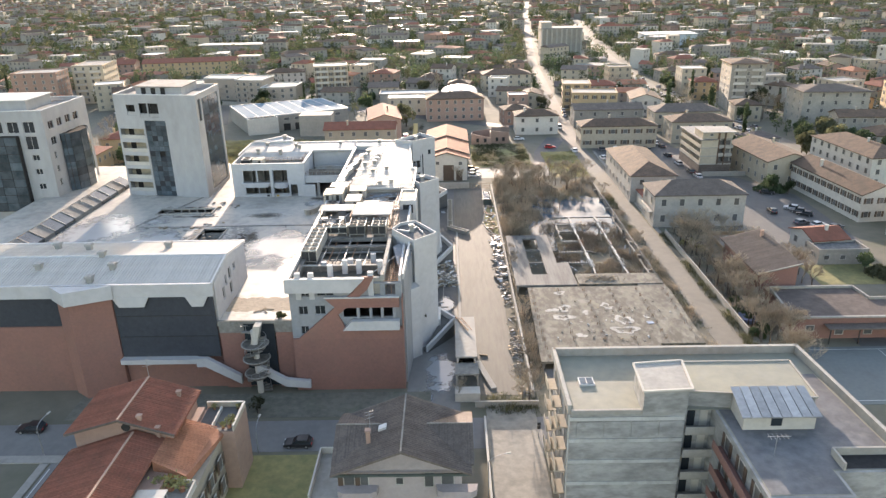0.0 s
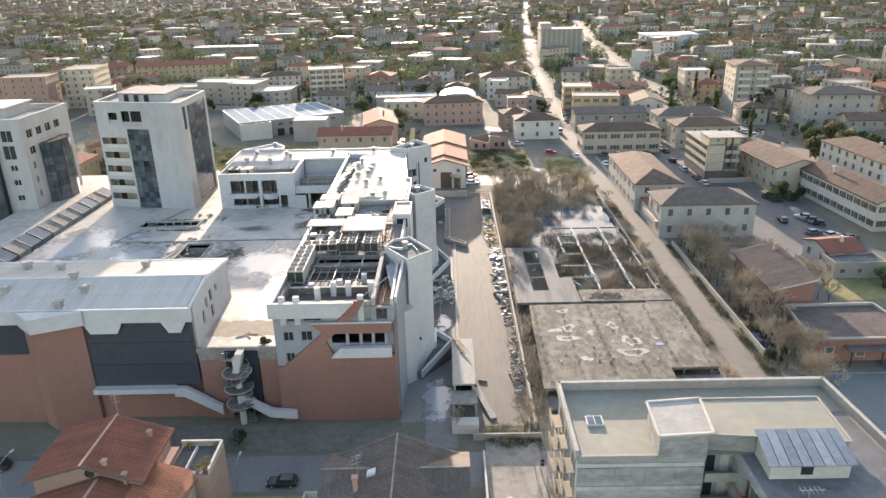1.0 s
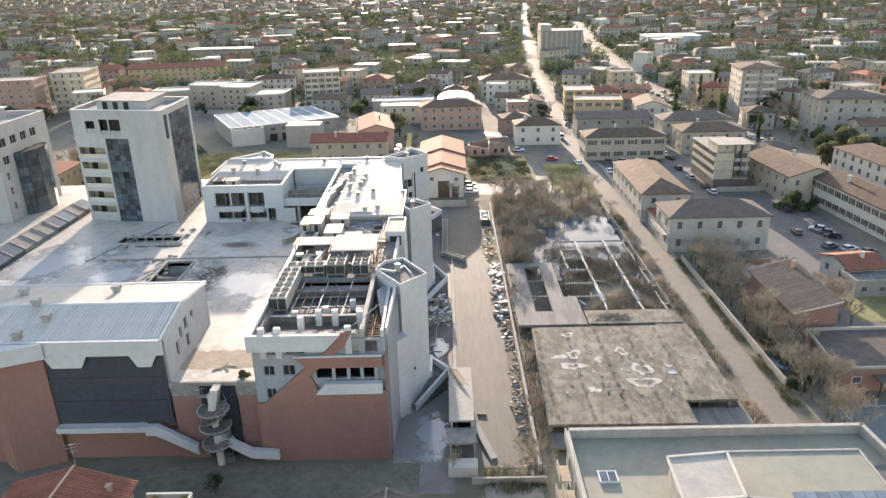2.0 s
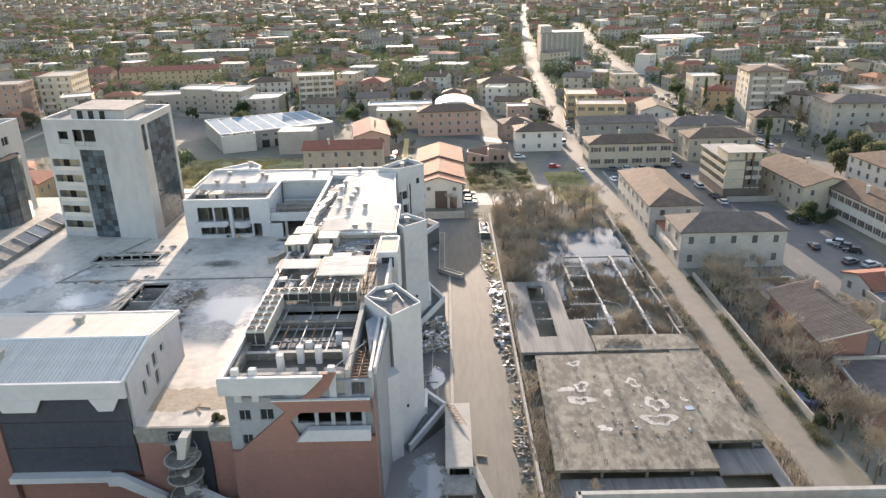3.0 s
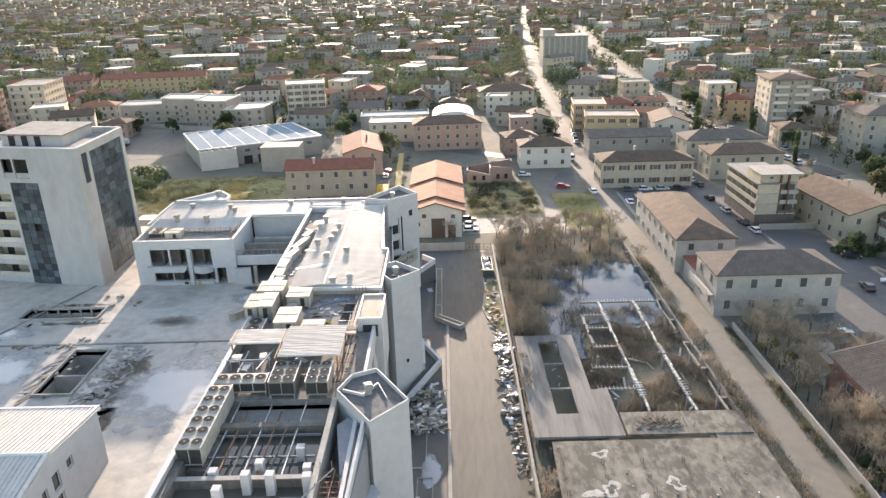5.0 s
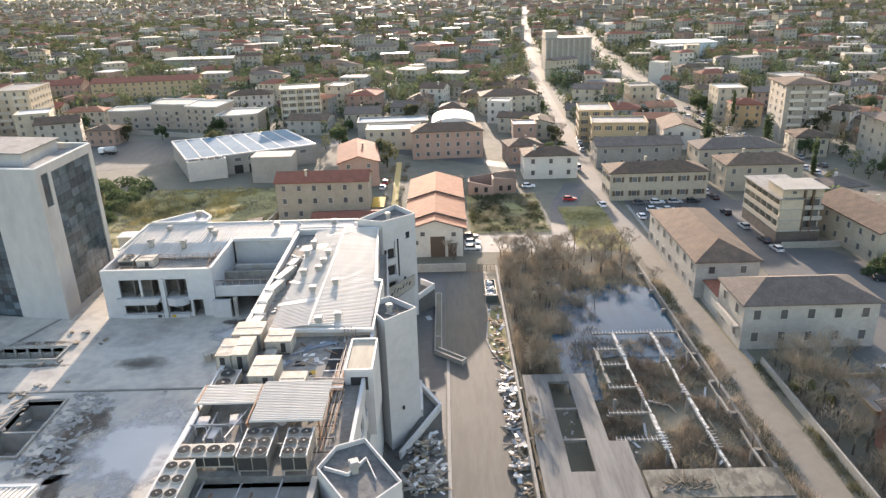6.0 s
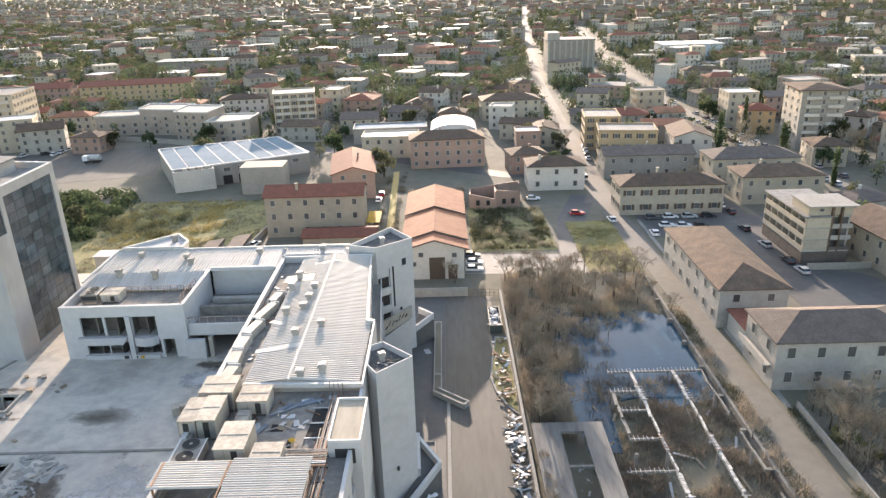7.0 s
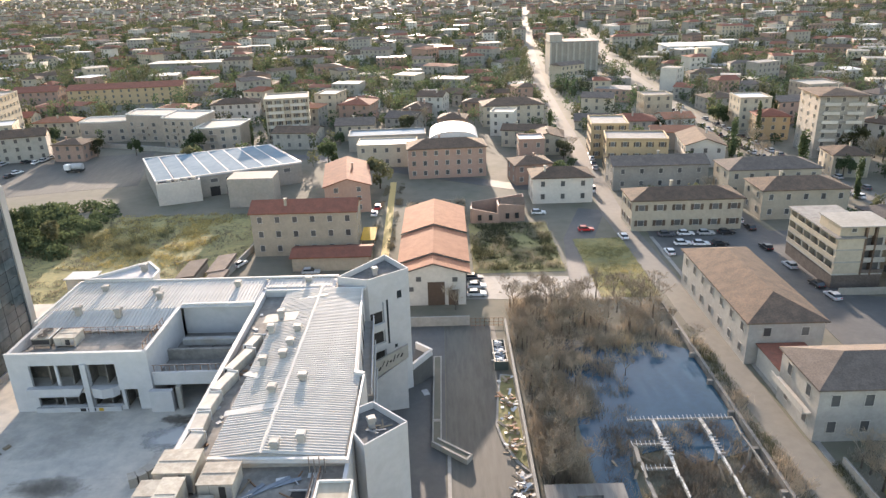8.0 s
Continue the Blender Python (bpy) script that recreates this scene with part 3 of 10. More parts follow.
part("wall", prism(bmesh.new(), [(X1 - 0.4, 165.4), (X1 - 1.2, 165.4), (X1 - 3.2, 190.0), (X1 - 2.8, 190.0), (X1 - 0.9, 165.8), (X1, 165.4)][::-1], 0, 20.0), white, block)
for z in (7.0, 11.2, 15.4):
    part("balcony", prism(bmesh.new(), [(X1 - 1.1, 168.0), (X1 + 0.3, 168.0), (X1 - 1.2, 188.0), (X1 - 2.7, 188.0)], z, z + 0.25), pale_concrete, block)
    part("balcony_rail", prism(bmesh.new(), [(X1 + 0.15, 168.0), (X1 + 0.3, 168.0), (X1 - 1.2, 188.0), (X1 - 1.35, 188.0)], z + 0.25, z + 1.2), white, block)
    for i in range(4):
        y = 169.5 + 4.6 * i
        x = X1 - 0.93 - (y - 165.8) * 0.0785
        # dark panel on the wall, its colour standing for the doorway's shade
        part("opening", prism(bmesh.new(), [(x - 0.2, y), (x + 0.03, y), (x + 0.03 - 0.22, y + 2.8), (x - 0.43, y + 2.8)], z + 0.25, z + 2.7), dark_room, block, "dark panel painted as an unlit doorway")
part("low_wall", prism(bmesh.new(), [(-10.0, 186.8), (-3.7, 188.3), (-3.8, 188.8), (-10.1, 187.3)], [5.6, 9.2, 9.2, 5.6], [8.4, 11.3, 11.3, 8.4]), pale_concrete, block, "sloping concrete parapet with scrawled marks")
part("low_wall", prism(bmesh.new(), [(-9.6, 187.0), (-4.0, 188.35), (-4.1, 188.7), (-9.7, 187.4)], 0, [5.4, 8.9, 8.9, 5.4]), white, block)
for i in range(9):
    u, w = i / 9 * 0.8 + 0.1, 0.1 + 0.05 * (i % 3)
    x, y, z = -10 + 6.3 * u, 186.76 + 1.5 * u, 5.6 + 3.6 * u
    part("graffiti", beam(bmesh.new(), (x, y, z + 0.9 + 0.3 * (i % 2)), (x + 0.35, y + 0.08, z + 2.1 - 0.3 * (i % 3)), 0.06, w), fan_dark, block)
part("wall", box(X0 + 0.4, X1 - 2.9, Y1 - 0.4, Y1, 0, 20.3), white, block)
part("partition", box(X0 + 1.2, X1 - 2.7, 108.0, 108.5, 16.3, 19.3), wet_concrete, block, "wet bare concrete cross wall")
part("coping", box(X0 + 1.2, X1 - 3.2, 107.95, 108.55, 19.3, 19.38), pale_concrete, block)
part("partition", box(X1 - 3.2, X1 - 2.6, Y0 + 0.95, 120.5, 16.3, 20.1), pale_concrete, block, "bare concrete wall beside the stair")
part("partition", box(X0 + 3.0, X1 - 3.2, 116.6, 117.4, 16.3, 19.2), wet_concrete, block)
part("parapet", box(X0 + 0.4, X0 + 1.3, Y0 + 0.95, 122, 16.3, 19.5), wet_concrete, block)
part("parapet", box(X0 + 1.3, X1 - 3.3, Y0 + 1.1, Y0 + 1.7, 16.3, 19.5), pale_concrete, block)
rim(block, [(X0 + 0.2, Y0 - 0.4), (X0 + 0.2, Y1)], 20.1, 0.55, 0.2, False)
rim(block, [(X0 - 0.2, Y0 - 0.5), (-12.9, Y0 - 0.5)], 20.1, 0.42, 0.16, False)
part("parapet", prism(bmesh.new(), [(-25.3, Y0 - 0.35), (-15.0, Y0 - 0.35), (-15.0, Y0 - 0.002), (-25.3, Y0 - 0.002)], 17.8, 18.5), wet_concrete, block)
for x, y in ((-23.4, 102.0), (-21.3, 102.0), (-12.0, 102.2)):
    part("column_stub", box(x - 0.42, x + 0.42, y - 0.35, y + 0.35, 16.3, 20.7), white, block, "white column stub")
for x, y in ((-18.8, 105.4), (-16.7, 107.4), (-14.4, 107.3), (-10.9, 107.0), (-11.4, 109.6), (-12.6, 112.6), (-20.4, 109.2), (-16.2, 110.4)):
    part("column_stub", box(x - 0.4, x + 0.4, y - 0.4, y + 0.4, 16.3, 20.6 if y < 108 else 19.6), white, block, "white column stub")
for i, x in enumerate((-21.4, -20.2, -18.9, -17.7, -16.4, -15.2, -13.9)):
    part("roof_beam", beam(bmesh.new(), (x, 108.6, 18.7), (x + 0.35, 121.5 - (i % 3) * 1.8, 18.95), 0.13, 0.22), (steel, rust, wet_concrete)[i % 3], block, "bare roof joist")
for y in (112.4, 116.0):
    part("roof_beam", beam(bmesh.new(), (-22.2, y, 18.5), (-11.2, y, 18.5), 0.18, 0.22), steel, block, "bare steel cross beam")
part("floor_fill", box(X0 + 3.0, X1 - 3.2, 117.4, 121.98, 16.3, 17.7), pale_concrete, block, "dusty concrete floor below the plant deck")
# plant deck
part("plant_deck", box(X0 + 0.4, X1 - 0.4, 122, 150.2, 18.2, 19.0), concrete, block, "dirty concrete plant deck")
part("parapet", box(X0 + 0.4, X0 + 0.8, 122, 150, 19.0, 19.9), pale_concrete, block)
# corrugated roof, ridge along the block
RIDGE = -16.1
part("roof_body", slab_y(bmesh.new(), [(X0 + 0.5, 19.0), (X1 - 0.5, 19.0), (X1 - 0.5, 19.85), (RIDGE, 20.55), (X0 + 3.6, 19.95), (X0 + 3.6, 19.0)], 150.2, 165.4), unit_grey, block)
for k in range(6):
    xe = X1 - 1.55 - 0.27 * k
    part("roof_body", slab_y(bmesh.new(), [(X0 + 0.5, 19.0), (xe, 19.0), (xe, 19.9), (RIDGE, 20.55), (X0 + 3.6, 19.95), (X0 + 3.6, 19.0)], 165.4 + 4.04 * k, 165.4 + 4.04 * (k + 1)), unit_grey, block)
ang_e, len_e = slope((0, 20.6), (X1 - 0.6 - RIDGE, 19.9))
ang_w, len_w = slope((0, 20.6), (RIDGE - X0 - 3.7, 20.0))
pe, pw = ribbed_panel(0.88, len_e), ribbed_panel(0.88, len_w)
pb = [ribbed_panel(0.88, len_e - 0.75 - 0.27 * k) for k in range(6)]
for i in range(44):
    y = 150.35 + i * 0.89
    part("roof_panel", pe if y < 164.6 else pb[min(5, int((y - 164.6) / 4.04))], sheet, block, m=Matrix.Translation((RIDGE, y + 0.88, 20.6)) @ pose(0, 0, 0, 0, -ang_e, 0) @ pose(0, 0, 0, 0, 0, -90))
    jit = random.uniform(-0.02, 0.03)
    part("roof_panel", pw, sheet, block, m=Matrix.Translation((RIDGE, y, 20.6 + jit)) @ pose(0, 0, 0, 0, ang_w, 0) @ pose(0, 0, 0, 0, 0, 90))
part("ridge_cap", slab_y(bmesh.new(), [(RIDGE - 0.22, 20.68), (RIDGE, 20.62), (RIDGE + 0.22, 20.67), (RIDGE, 20.8)], 150.2, 189.7), sheet, block)
rim(block, [(X1 - 0.15, 149.2), (X1 - 0.15, 164.9)], 20.2, 0.22, 0.4, False)
rim(block, [(X1 - 1.2, 165.6), (X1 - 2.8, 189.5)], 20.2, 0.22, 0.4, False)
rim(block, [(X1 - 0.15, 165.2), (X1 - 1.3, 165.6)], 20.2, 0.5, 0.5, False)
rim(block, [(X0 + 0.4, 189.7), (X1 - 2.4, 189.7)], 20.2, 0.5, 0.4, False)
rim(block, [(X0 + 3.8, 150.1), (X1 - 0.2, 149.6)], 20.1, 0.4, 0.5, False)
part("gutter", box(X0 + 0.5, X0 + 3.5, 150.3, 189.5, 19.0, 19.25), concrete, block, "wide dirty roof gutter")
for x, y in ((-20.7, 176.2), (-17.2, 176.0), (-19.8, 167.8), (-17.7, 169.2), (-17.4, 172.2), (-17.3, 161.4), (-14.3, 163.8), (-14.8, 151.2), (-12.4, 152.4), (-20.3, 180.5)):
    vent_cowl(x, y, 20.2, 1.0, 1.2)

# -- stair towers
TOWERS = [
    ([(-9.9, 120.2), (-5.7, 114.0), (-1.9, 118.0), (-5.9, 124.6), (-8.6, 123.4)], 21.2, 20.7),
    ([(-7.25, 153.0), (-6.0, 150.9), (-1.9, 154.7), (-5.8, 158.6), (-7.25, 157.6)], 20.7, 19.9),
    ([(-14.1, 191.6), (-9.4, 190.05), (-3.5, 194.5), (-7.6, 200.4)], 21.3, 20.4),
]
for pts, top, floor_z in TOWERS:
    tw = thing("stair_tower", "tall blank white stair tower with an angular plan and pale coping", "tower", "stair towers", at=(pts[1][0], pts[1][1], 0))
    part("wall", prism(bmesh.new(), pts, 0, floor_z, 0), white, tw)
    cx, cy = sum(p[0] for p in pts) / len(pts), sum(p[1] for p in pts) / len(pts)
    inner = [(cx + (p[0] - cx) * 0.965, cy + (p[1] - cy) * 0.965) for p in pts]
    for i in range(len(pts)):
        j = (i + 1) % len(pts)
        part("parapet", prism(bmesh.new(), [pts[i], pts[j], inner[j], inner[i]], floor_z - 0.01, top), white, tw)
        m1 = [((a[0] + c[0]) / 2, (a[1] + c[1]) / 2) for a, c in ((pts[i], inner[i]), (pts[j], inner[j]))]
        part("coping", beam(bmesh.new(), (*m1[0], top + 0.04), (*m1[1], top + 0.04), 0.15, 0.1), white, tw)
    part("roof", prism(bmesh.new(), inner, floor_z, floor_z + 0.06), tower_felt, tw, "dark grey felt roof")
    part("wall_light", box(pts[2][0] - 2.4, pts[2][0] - 2.1, pts[2][1] - 2.6, pts[2][1] - 2.2, 6.0, 6.4), fan_dark, tw)
    vent_cowl(cx, cy, floor_z, 0.9, 1.3, 20)
# inner fin on the roof of the first tower, low linking wall in front of it
fin = thing("roof_fin", "white bent wall on the flat tower roof", "wall", at=(-6, 119, 20.7))
part("wall", beam(bmesh.new(), (-9.3, 120.5, 20.95), (-6.9, 119.5, 20.9), 0.13, 0.4), white_rim, fin)
part("wall", beam(bmesh.new(), (-6.9, 119.5, 20.95), (-5.5, 121.8, 20.9), 0.13, 0.4), white_rim, fin)
part("rail", beam(bmesh.new(), (-5.5, 121.8, 20.9), (-4.3, 118.8, 20.9), 0.07, 0.3), white_rim, fin)
link = thing("sloping_wall", "low grey wall with a steep white edge beside the tower", "wall", at=(-7, 108, 0))
part("wall", prism(bmesh.new(), [(-9.5, 116.4), (-7.3, 103.4), (-6.9, 103.4), (-6.1, 114.4), (-8.0, 118.4)], 0, [19.3, 18.8, 18.8, 19.3, 19.3]), bluegrey, link)
part("coping", beam(bmesh.new(), (-7.05, 103.3, 19.3), (-6.5, 115.0, 20.3), 0.3, 1.0), white_rim, link)
part("wall", prism(bmesh.new(), [(-7.3, 110.0), (-4.8, 112.4), (-5.75, 114.0), (-7.3, 114.0)], 0, 13.5), white, link, "white lower wall with small windows")

def on_face(k, z):
    return pose(-9.4 + 5.9 * k, 190.05 + 4.45 * k, z, 0, 0, 37)


for k, z, w, h in ((0.43, 9.7, 0.17, 7.5), (0.74, 16.9, 0.42, 1.2), (0.6, 8.6, 0.25, 0.5)):
    part("window", box(-w, w, -0.03, 0.1, 0, h), dark_glass, tw, m=on_face(k, z))
    part("window_frame", box(-w - 0.1, w + 0.1, -0.05, 0.1, -0.12, 0.0), bluegrey, tw, m=on_face(k, z))
for z in (6.2, 9.6, 13.0):
    # loggia depth is only a dark panel; its shade is painted
    part("opening", box(0.1, 2.2, -0.02, 0.1, 0, 2.6), dark_room, tw, "dark panel painted as the shade of a loggia", m=on_face(0, z))
    part("balcony_rail", box(0.0, 2.5, -0.5, -0.03, -0.4, 0.75), white, tw, m=on_face(0, z))
part("pipe", box(2.35, 2.5, -0.16, -0.03, 5.0, 17.0), bluegrey, tw, m=on_face(0, 0))
# stair head box above the plant deck
head = thing("rooftop_hut", "white box-shaped roof hut with a yellowish flat roof", "rooftop hut", at=(-8, 142, 19))
part("wall", box(-9.7, -6.4, 138.0, 145.7, 12.0, 20.7), white, head)
part("roof", box(-9.5, -6.6, 138.2, 145.5, 20.7, 20.76), mat("tan_roof_felt", (0.38, 0.33, 0.255), (0.3, 0.26, 0.2), 0.85, 1.3, big=0.25, small=0.9, vary=0.0, stain=0.35, stain_col=(0.26, 0.225, 0.175), stretch=(1.6, 0.4, 1)), head, "dusty tan felt roof")
rim(head, [(-9.6, 138.1), (-6.5, 138.1), (-6.5, 145.6), (-9.6, 145.6)], 20.85, 0.2, 0.3)
part("louvre", box(-9.0, -7.0, 137.9, 138.0, 18.3, 20.0), fan_dark, head)

# low angular canopies reaching from the towers over the yard
for pts, zs in (([(-4.6, 113.6), (-3.9, 112.9), (1.3, 119.6), (-1.9, 122.6), (-1.95, 118.1)], (1.2, 1.2, 3.7, 4.4, 4.0)),
                ([(-5.6, 149.4), (-4.6, 148.6), (1.1, 156.4), (-2.2, 160.4), (-1.95, 154.8)], (1.2, 1.2, 3.9, 5.6, 4.0)),
                ([(-4.1, 195.6), (-3.4, 194.6), (-0.3, 197.6), (-3.0, 199.2)], (3.9, 4.2, 5.2, 5.8))):
    cp = thing("entrance_canopy", "angular white ramp parapet with a bright upper edge", "canopy", "entrance canopies", at=(pts[1][0], pts[1][1], 0))
    n = len(pts)
    for i in range(1, n - 1 if n > 4 else n - 1):
        p, q = Vector(pts[i]), Vector(pts[i + 1])
        s = (q - p).normalized()
        o = Vector((-s.y, s.x)) * 0.35
        part("parapet", prism(bmesh.new(), [p, q, q + o, p + o], [zs[i] - 1.1, zs[i + 1] - 1.1] * 1 + [zs[i + 1] - 1.1, zs[i] - 1.1], [zs[i], zs[i + 1], zs[i + 1], zs[i]]), white, cp)
        part("coping", beam(bmesh.new(), (*(p + o / 2), zs[i] + 0.05), (*(q + o / 2), zs[i + 1] + 0.05), 0.45, 0.1), white_rim, cp)
    part("ramp", prism(bmesh.new(), [(p[0], p[1]) for p in pts], [0.0] * n, [z - 1.0 if z > 1.1 else 0.1 for z in zs]), asphalt, cp, "dark ramp surface")

# -- podium with the flooded roof deck
podium = thing("podium", "podium with a wide wet flat roof deck and brick front", "building", at=(-60, 140, 0))
PITS = [(-68.2, -55.4, 158.0, 161.8), (-53.4, -48.4, 135.0, 147.0)]
xs = sorted({-104.0, X0 - 0.02, *[v for p in PITS for v in p[:2]]})
ys = sorted({102.6, 150.0, 172.0, 205.0, *[v for p in PITS for v in p[2:]]})
for a, c in zip(xs, xs[1:]):
    for d, e in zip(ys, ys[1:]):
        if not any(p[0] <= a and c <= p[1] and p[2] <= d and e <= p[3] for p in PITS):
            part("deck_slab", box(a, c, d, e, 11.4, DECK), deck_mat, podium, "wet pale roof deck with puddles and stains")
b = bmesh.new()
bx(b, -104, -37.0, 103.6, 104.0, 0, 11.4)
bx(b, -36.9, -33.0, 102.5, 102.9, 0, 10.18)
bx(b, -27.9, -25.1, 102.5, 102.9, 0, 10.18)
part("wall", b, brick_skin, podium)
part("floor_below", box(-100, X0 - 0.1, 104, 200, 8.7, 9.0), pale_concrete, podium)
part("wall", box(-37.0, -25.1, 102.5, 102.9, 10.2, 12.3), concrete, podium, "stained fascia of the link terrace")
part("glazing", box(-32.9, -28.0, 102.3, 102.48, 0.5, 11.8), dark_glass, podium, "tall dark glazing behind the spiral stair")
for p in PITS:
    b = bmesh.new()
    holed(b, "y", p[2] - 0.25, 0.25, p[0] - 0.25, p[1] + 0.25, 9.0, DECK + 0.4)
    holed(b, "y", p[3], 0.25, p[0] - 0.25, p[1] + 0.25, 9.0, DECK + 0.4)
    holed(b, "x", p[0] - 0.25, 0.25, p[2], p[3], 9.0, DECK + 0.4)
    holed(b, "x", p[1], 0.25, p[2], p[3], 9.0, DECK + 0.4)
    if p[0] > -60:
        holed(b, "y", 140.2, 0.3, p[0], p[1], 9.0, DECK - 0.1)
    else:
        for k in range(7):
            bx(b, p[0] + 0.6 + 1.9 * k, p[0] + 0.9 + 1.9 * k, p[3] - 0.3, p[3], 9.0, DECK)
    part("light_well", b, pale_concrete, podium, "concrete kerb of a sunken light well")
for a, c in (((-70, 149.3), (-25.4, 149.3)), ((-70.5, 148.5), (-61.5, 172)), ((-104, 128), (-70, 128))):
    part("expansion_joint", beam(bmesh.new(), (*a, DECK + 0.06), (*c, DECK + 0.06), 0.35, 0.14), concrete, podium)

# -- metal-roofed hall in front
hall = thing("metal_roofed_hall", "white hall with a ribbed metal roof over dark glass and brick", "building", at=(-60, 110, 0))
HX0, HX1 = -96.0, -37.0
ridge_y, ridge_z = 111.0, 20.4
b = bmesh.new()
slab_x(b, [(103.2, DECK), (120.8, DECK), (120.8, 18.9), (ridge_y, ridge_z - 0.1), (103.2, 18.9)], HX0, HX1 - 0.45)
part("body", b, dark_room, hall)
b = bmesh.new()
end_holes = [(106.8, 107.9, 14.0, 16.2), (108.6, 109.6, 15.8, 17.6), (110.6, 112.0, 13.2, 15.4), (110.6, 112.0, 16.0, 18.0), (113.4, 114.6, 16.6, 17.8)]
holed(b, "x", HX1 - 0.4, 0.4, 103.2, 120.8, DECK - 0.5, 18.6, end_holes)
slab_x(b, [(103.2, 18.6), (120.8, 18.6), (120.8, 18.9), (ridge_y, ridge_z), (103.2, 18.9)], HX1 - 0.4, HX1)
part("wall", b, white, hall, "white end wall with small openings")
for h in end_holes:
    window_unit(hall, "x", HX1 - 0.3, *h, mull=False)
a1, l1 = slope((102.4, 19.0), (ridge_y, ridge_z + 0.05))
a2, l2 = slope((ridge_y, ridge_z + 0.05), (121.1, 19.0))
p1, p2 = ribbed_panel(0.98, l1), ribbed_panel(0.98, l2)
for i in range(60):
    x = HX0 + 0.2 + i * 0.985
    part("roof_panel", p1, sheet, hall, m=pose(x, 102.4, 19.0, a1, 0, 0))
    part("roof_panel", p2, sheet, hall, m=pose(x, ridge_y, ridge_z + 0.05, a2, 0, 0))
part("ridge_cap", slab_x(bmesh.new(), [(ridge_y - 0.3, ridge_z + 0.1), (ridge_y + 0.3, ridge_z + 0.1), (ridge_y + 0.1, ridge_z + 0.3), (ridge_y - 0.1, ridge_z + 0.3)], HX0, HX1), white_rim, hall)
part("fascia", box(HX0, HX1 + 0.1, 101.9, 102.4, 17.0, 19.2), white, hall, "deep white roof fascia")
part("gutter", box(HX0, HX1 + 0.1, 121.1, 121.5, 18.6, 19.2), white_rim, hall)
part("edge_trim", beam(bmesh.new(), (HX1, 102.0, 19.2), (HX1, ridge_y, ridge_z + 0.25), 0.3, 0.25), white_rim, hall)
part("edge_trim", beam(bmesh.new(), (HX1, ridge_y, ridge_z + 0.25), (HX1, 121.3, 19.15), 0.3, 0.25), white_rim, hall)
for x0, x1 in ((-53.0, -47.2), (-41.4, -37.8), (-61.2, -57.2)):
    part("soffit_flap", slab_y(bmesh.new(), [(x0, 17.0), (x0 + 0.9, 15.3), (x1 - 0.9, 15.3), (x1, 17.0)], 101.85, 102.2), white, hall, "white hanging fascia panel")
part("glazing", box(-53.2, -37.2, 102.45, 102.58, 6.0, 17.0), hazed_hall_glass, hall, "wide dark glass front")
part("glazing", box(-96, -61.8, 102.45, 102.58, 11.9, 17.0), hazed_hall_glass, hall, "wide dark glass front")
for z in (9.7, 13.4):
    part("transom", box(-53.2, -37.2, 102.38, 102.45, z, z + 0.1), fan_dark, hall)
part("brick_pier", prism(bmesh.new(), [(-61.6, 101.6), (-58.9, 99.6), (-53.3, 102.2), (-53.3, 103.2), (-61.6, 103.2)], 0, 17.0), brick_skin, hall, "angular brick pier")
part("brick_wall", box(-96, -61.6, 102.2, 103.1, 0, 11.9), brick_skin, hall)
part("brick_wall", box(-53.2, -25.1, 102.95, 103.55, 0, 4.6), brick_skin, hall)
part("ledge", box(-53.3, -41.0, 101.2, 102.45, 5.3, 6.1), white, hall, "white ledge under the glass")
part("ledge", slab_y(bmesh.new(), [(-41.0, 4.7), (-39.6, 4.7), (-34.0, 1.4), (-34.0, 2.9), (-39.2, 6.2), (-41.0, 6.2)], 101.2, 102.0), white, hall, "white sloping stair parapet")
part("ledge", slab_y(bmesh.new(), [(-31.0, 4.2), (-26.6, 1.2), (-22.6, 0.9), (-22.6, 2.2), (-26.4, 2.6), (-31.0, 5.5)], 100.5, 101.2), white, hall, "white sloping stair parapet")
part("funnel", prism(bmesh.new(), [(-62.3, 101.6), (-59.0, 98.8), (-52.6, 101.6)], 16.9, [19.2, 19.2, 19.2]), white, hall, "pointed white gutter box")
for x, y, z in ((-48.8, 116.6, 19.5), (-54.4, 107.0, 19.6), (-57.7, 110.8, 20.2), (-66.6, 107.2, 19.6), (-62.5, 116, 19.6), (-68.5, 117, 19.5), (-56.5, 103.2, 19.0)):
    vent_cowl(x, y, z, 1.2, 1.3)

# spiral stair at the link
st = thing("spiral_stair", "derelict concrete spiral stair with a white bent parapet", "stair", at=(-31, 101.5, 0))
part("post", tube(bmesh.new(), -31.0, 101.0, 0, 11.4, 0.5), pale, st)
for z in (2.9, 5.6, 8.2):
    part("landing", tube(bmesh.new(), -31.0, 101.0, z, z + 0.8, 1.3, 20, 0, 2.1), wet_concrete, st, "dark stained drum of the stair")
    for k in range(16):
        a0, a1 = k * math.tau / 16, (k + 0.86) * math.tau / 16
        part("landing_rim", beam(bmesh.new(), (-31 + 2.12 * math.cos(a0), 101 + 2.12 * math.sin(a0), z + 0.84), (-31 + 2.12 * math.cos(a1), 101 + 2.12 * math.sin(a1), z + 0.84), 0.2, 0.12), pale_concrete, st)
b = bmesh.new()
for i in range(44):
    a, z = i * 0.36, 0.25 * i + 0.2
    p = [(-31 + r * math.cos(a + d), 101.0 + r * math.sin(a + d)) for r, d in ((0.45, 0), (1.9, 0), (1.9, 0.37), (0.45, 0.37))]
    prism(b, p, z, z + 0.16)
part("tread", b, concrete, st)
b = bmesh.new()
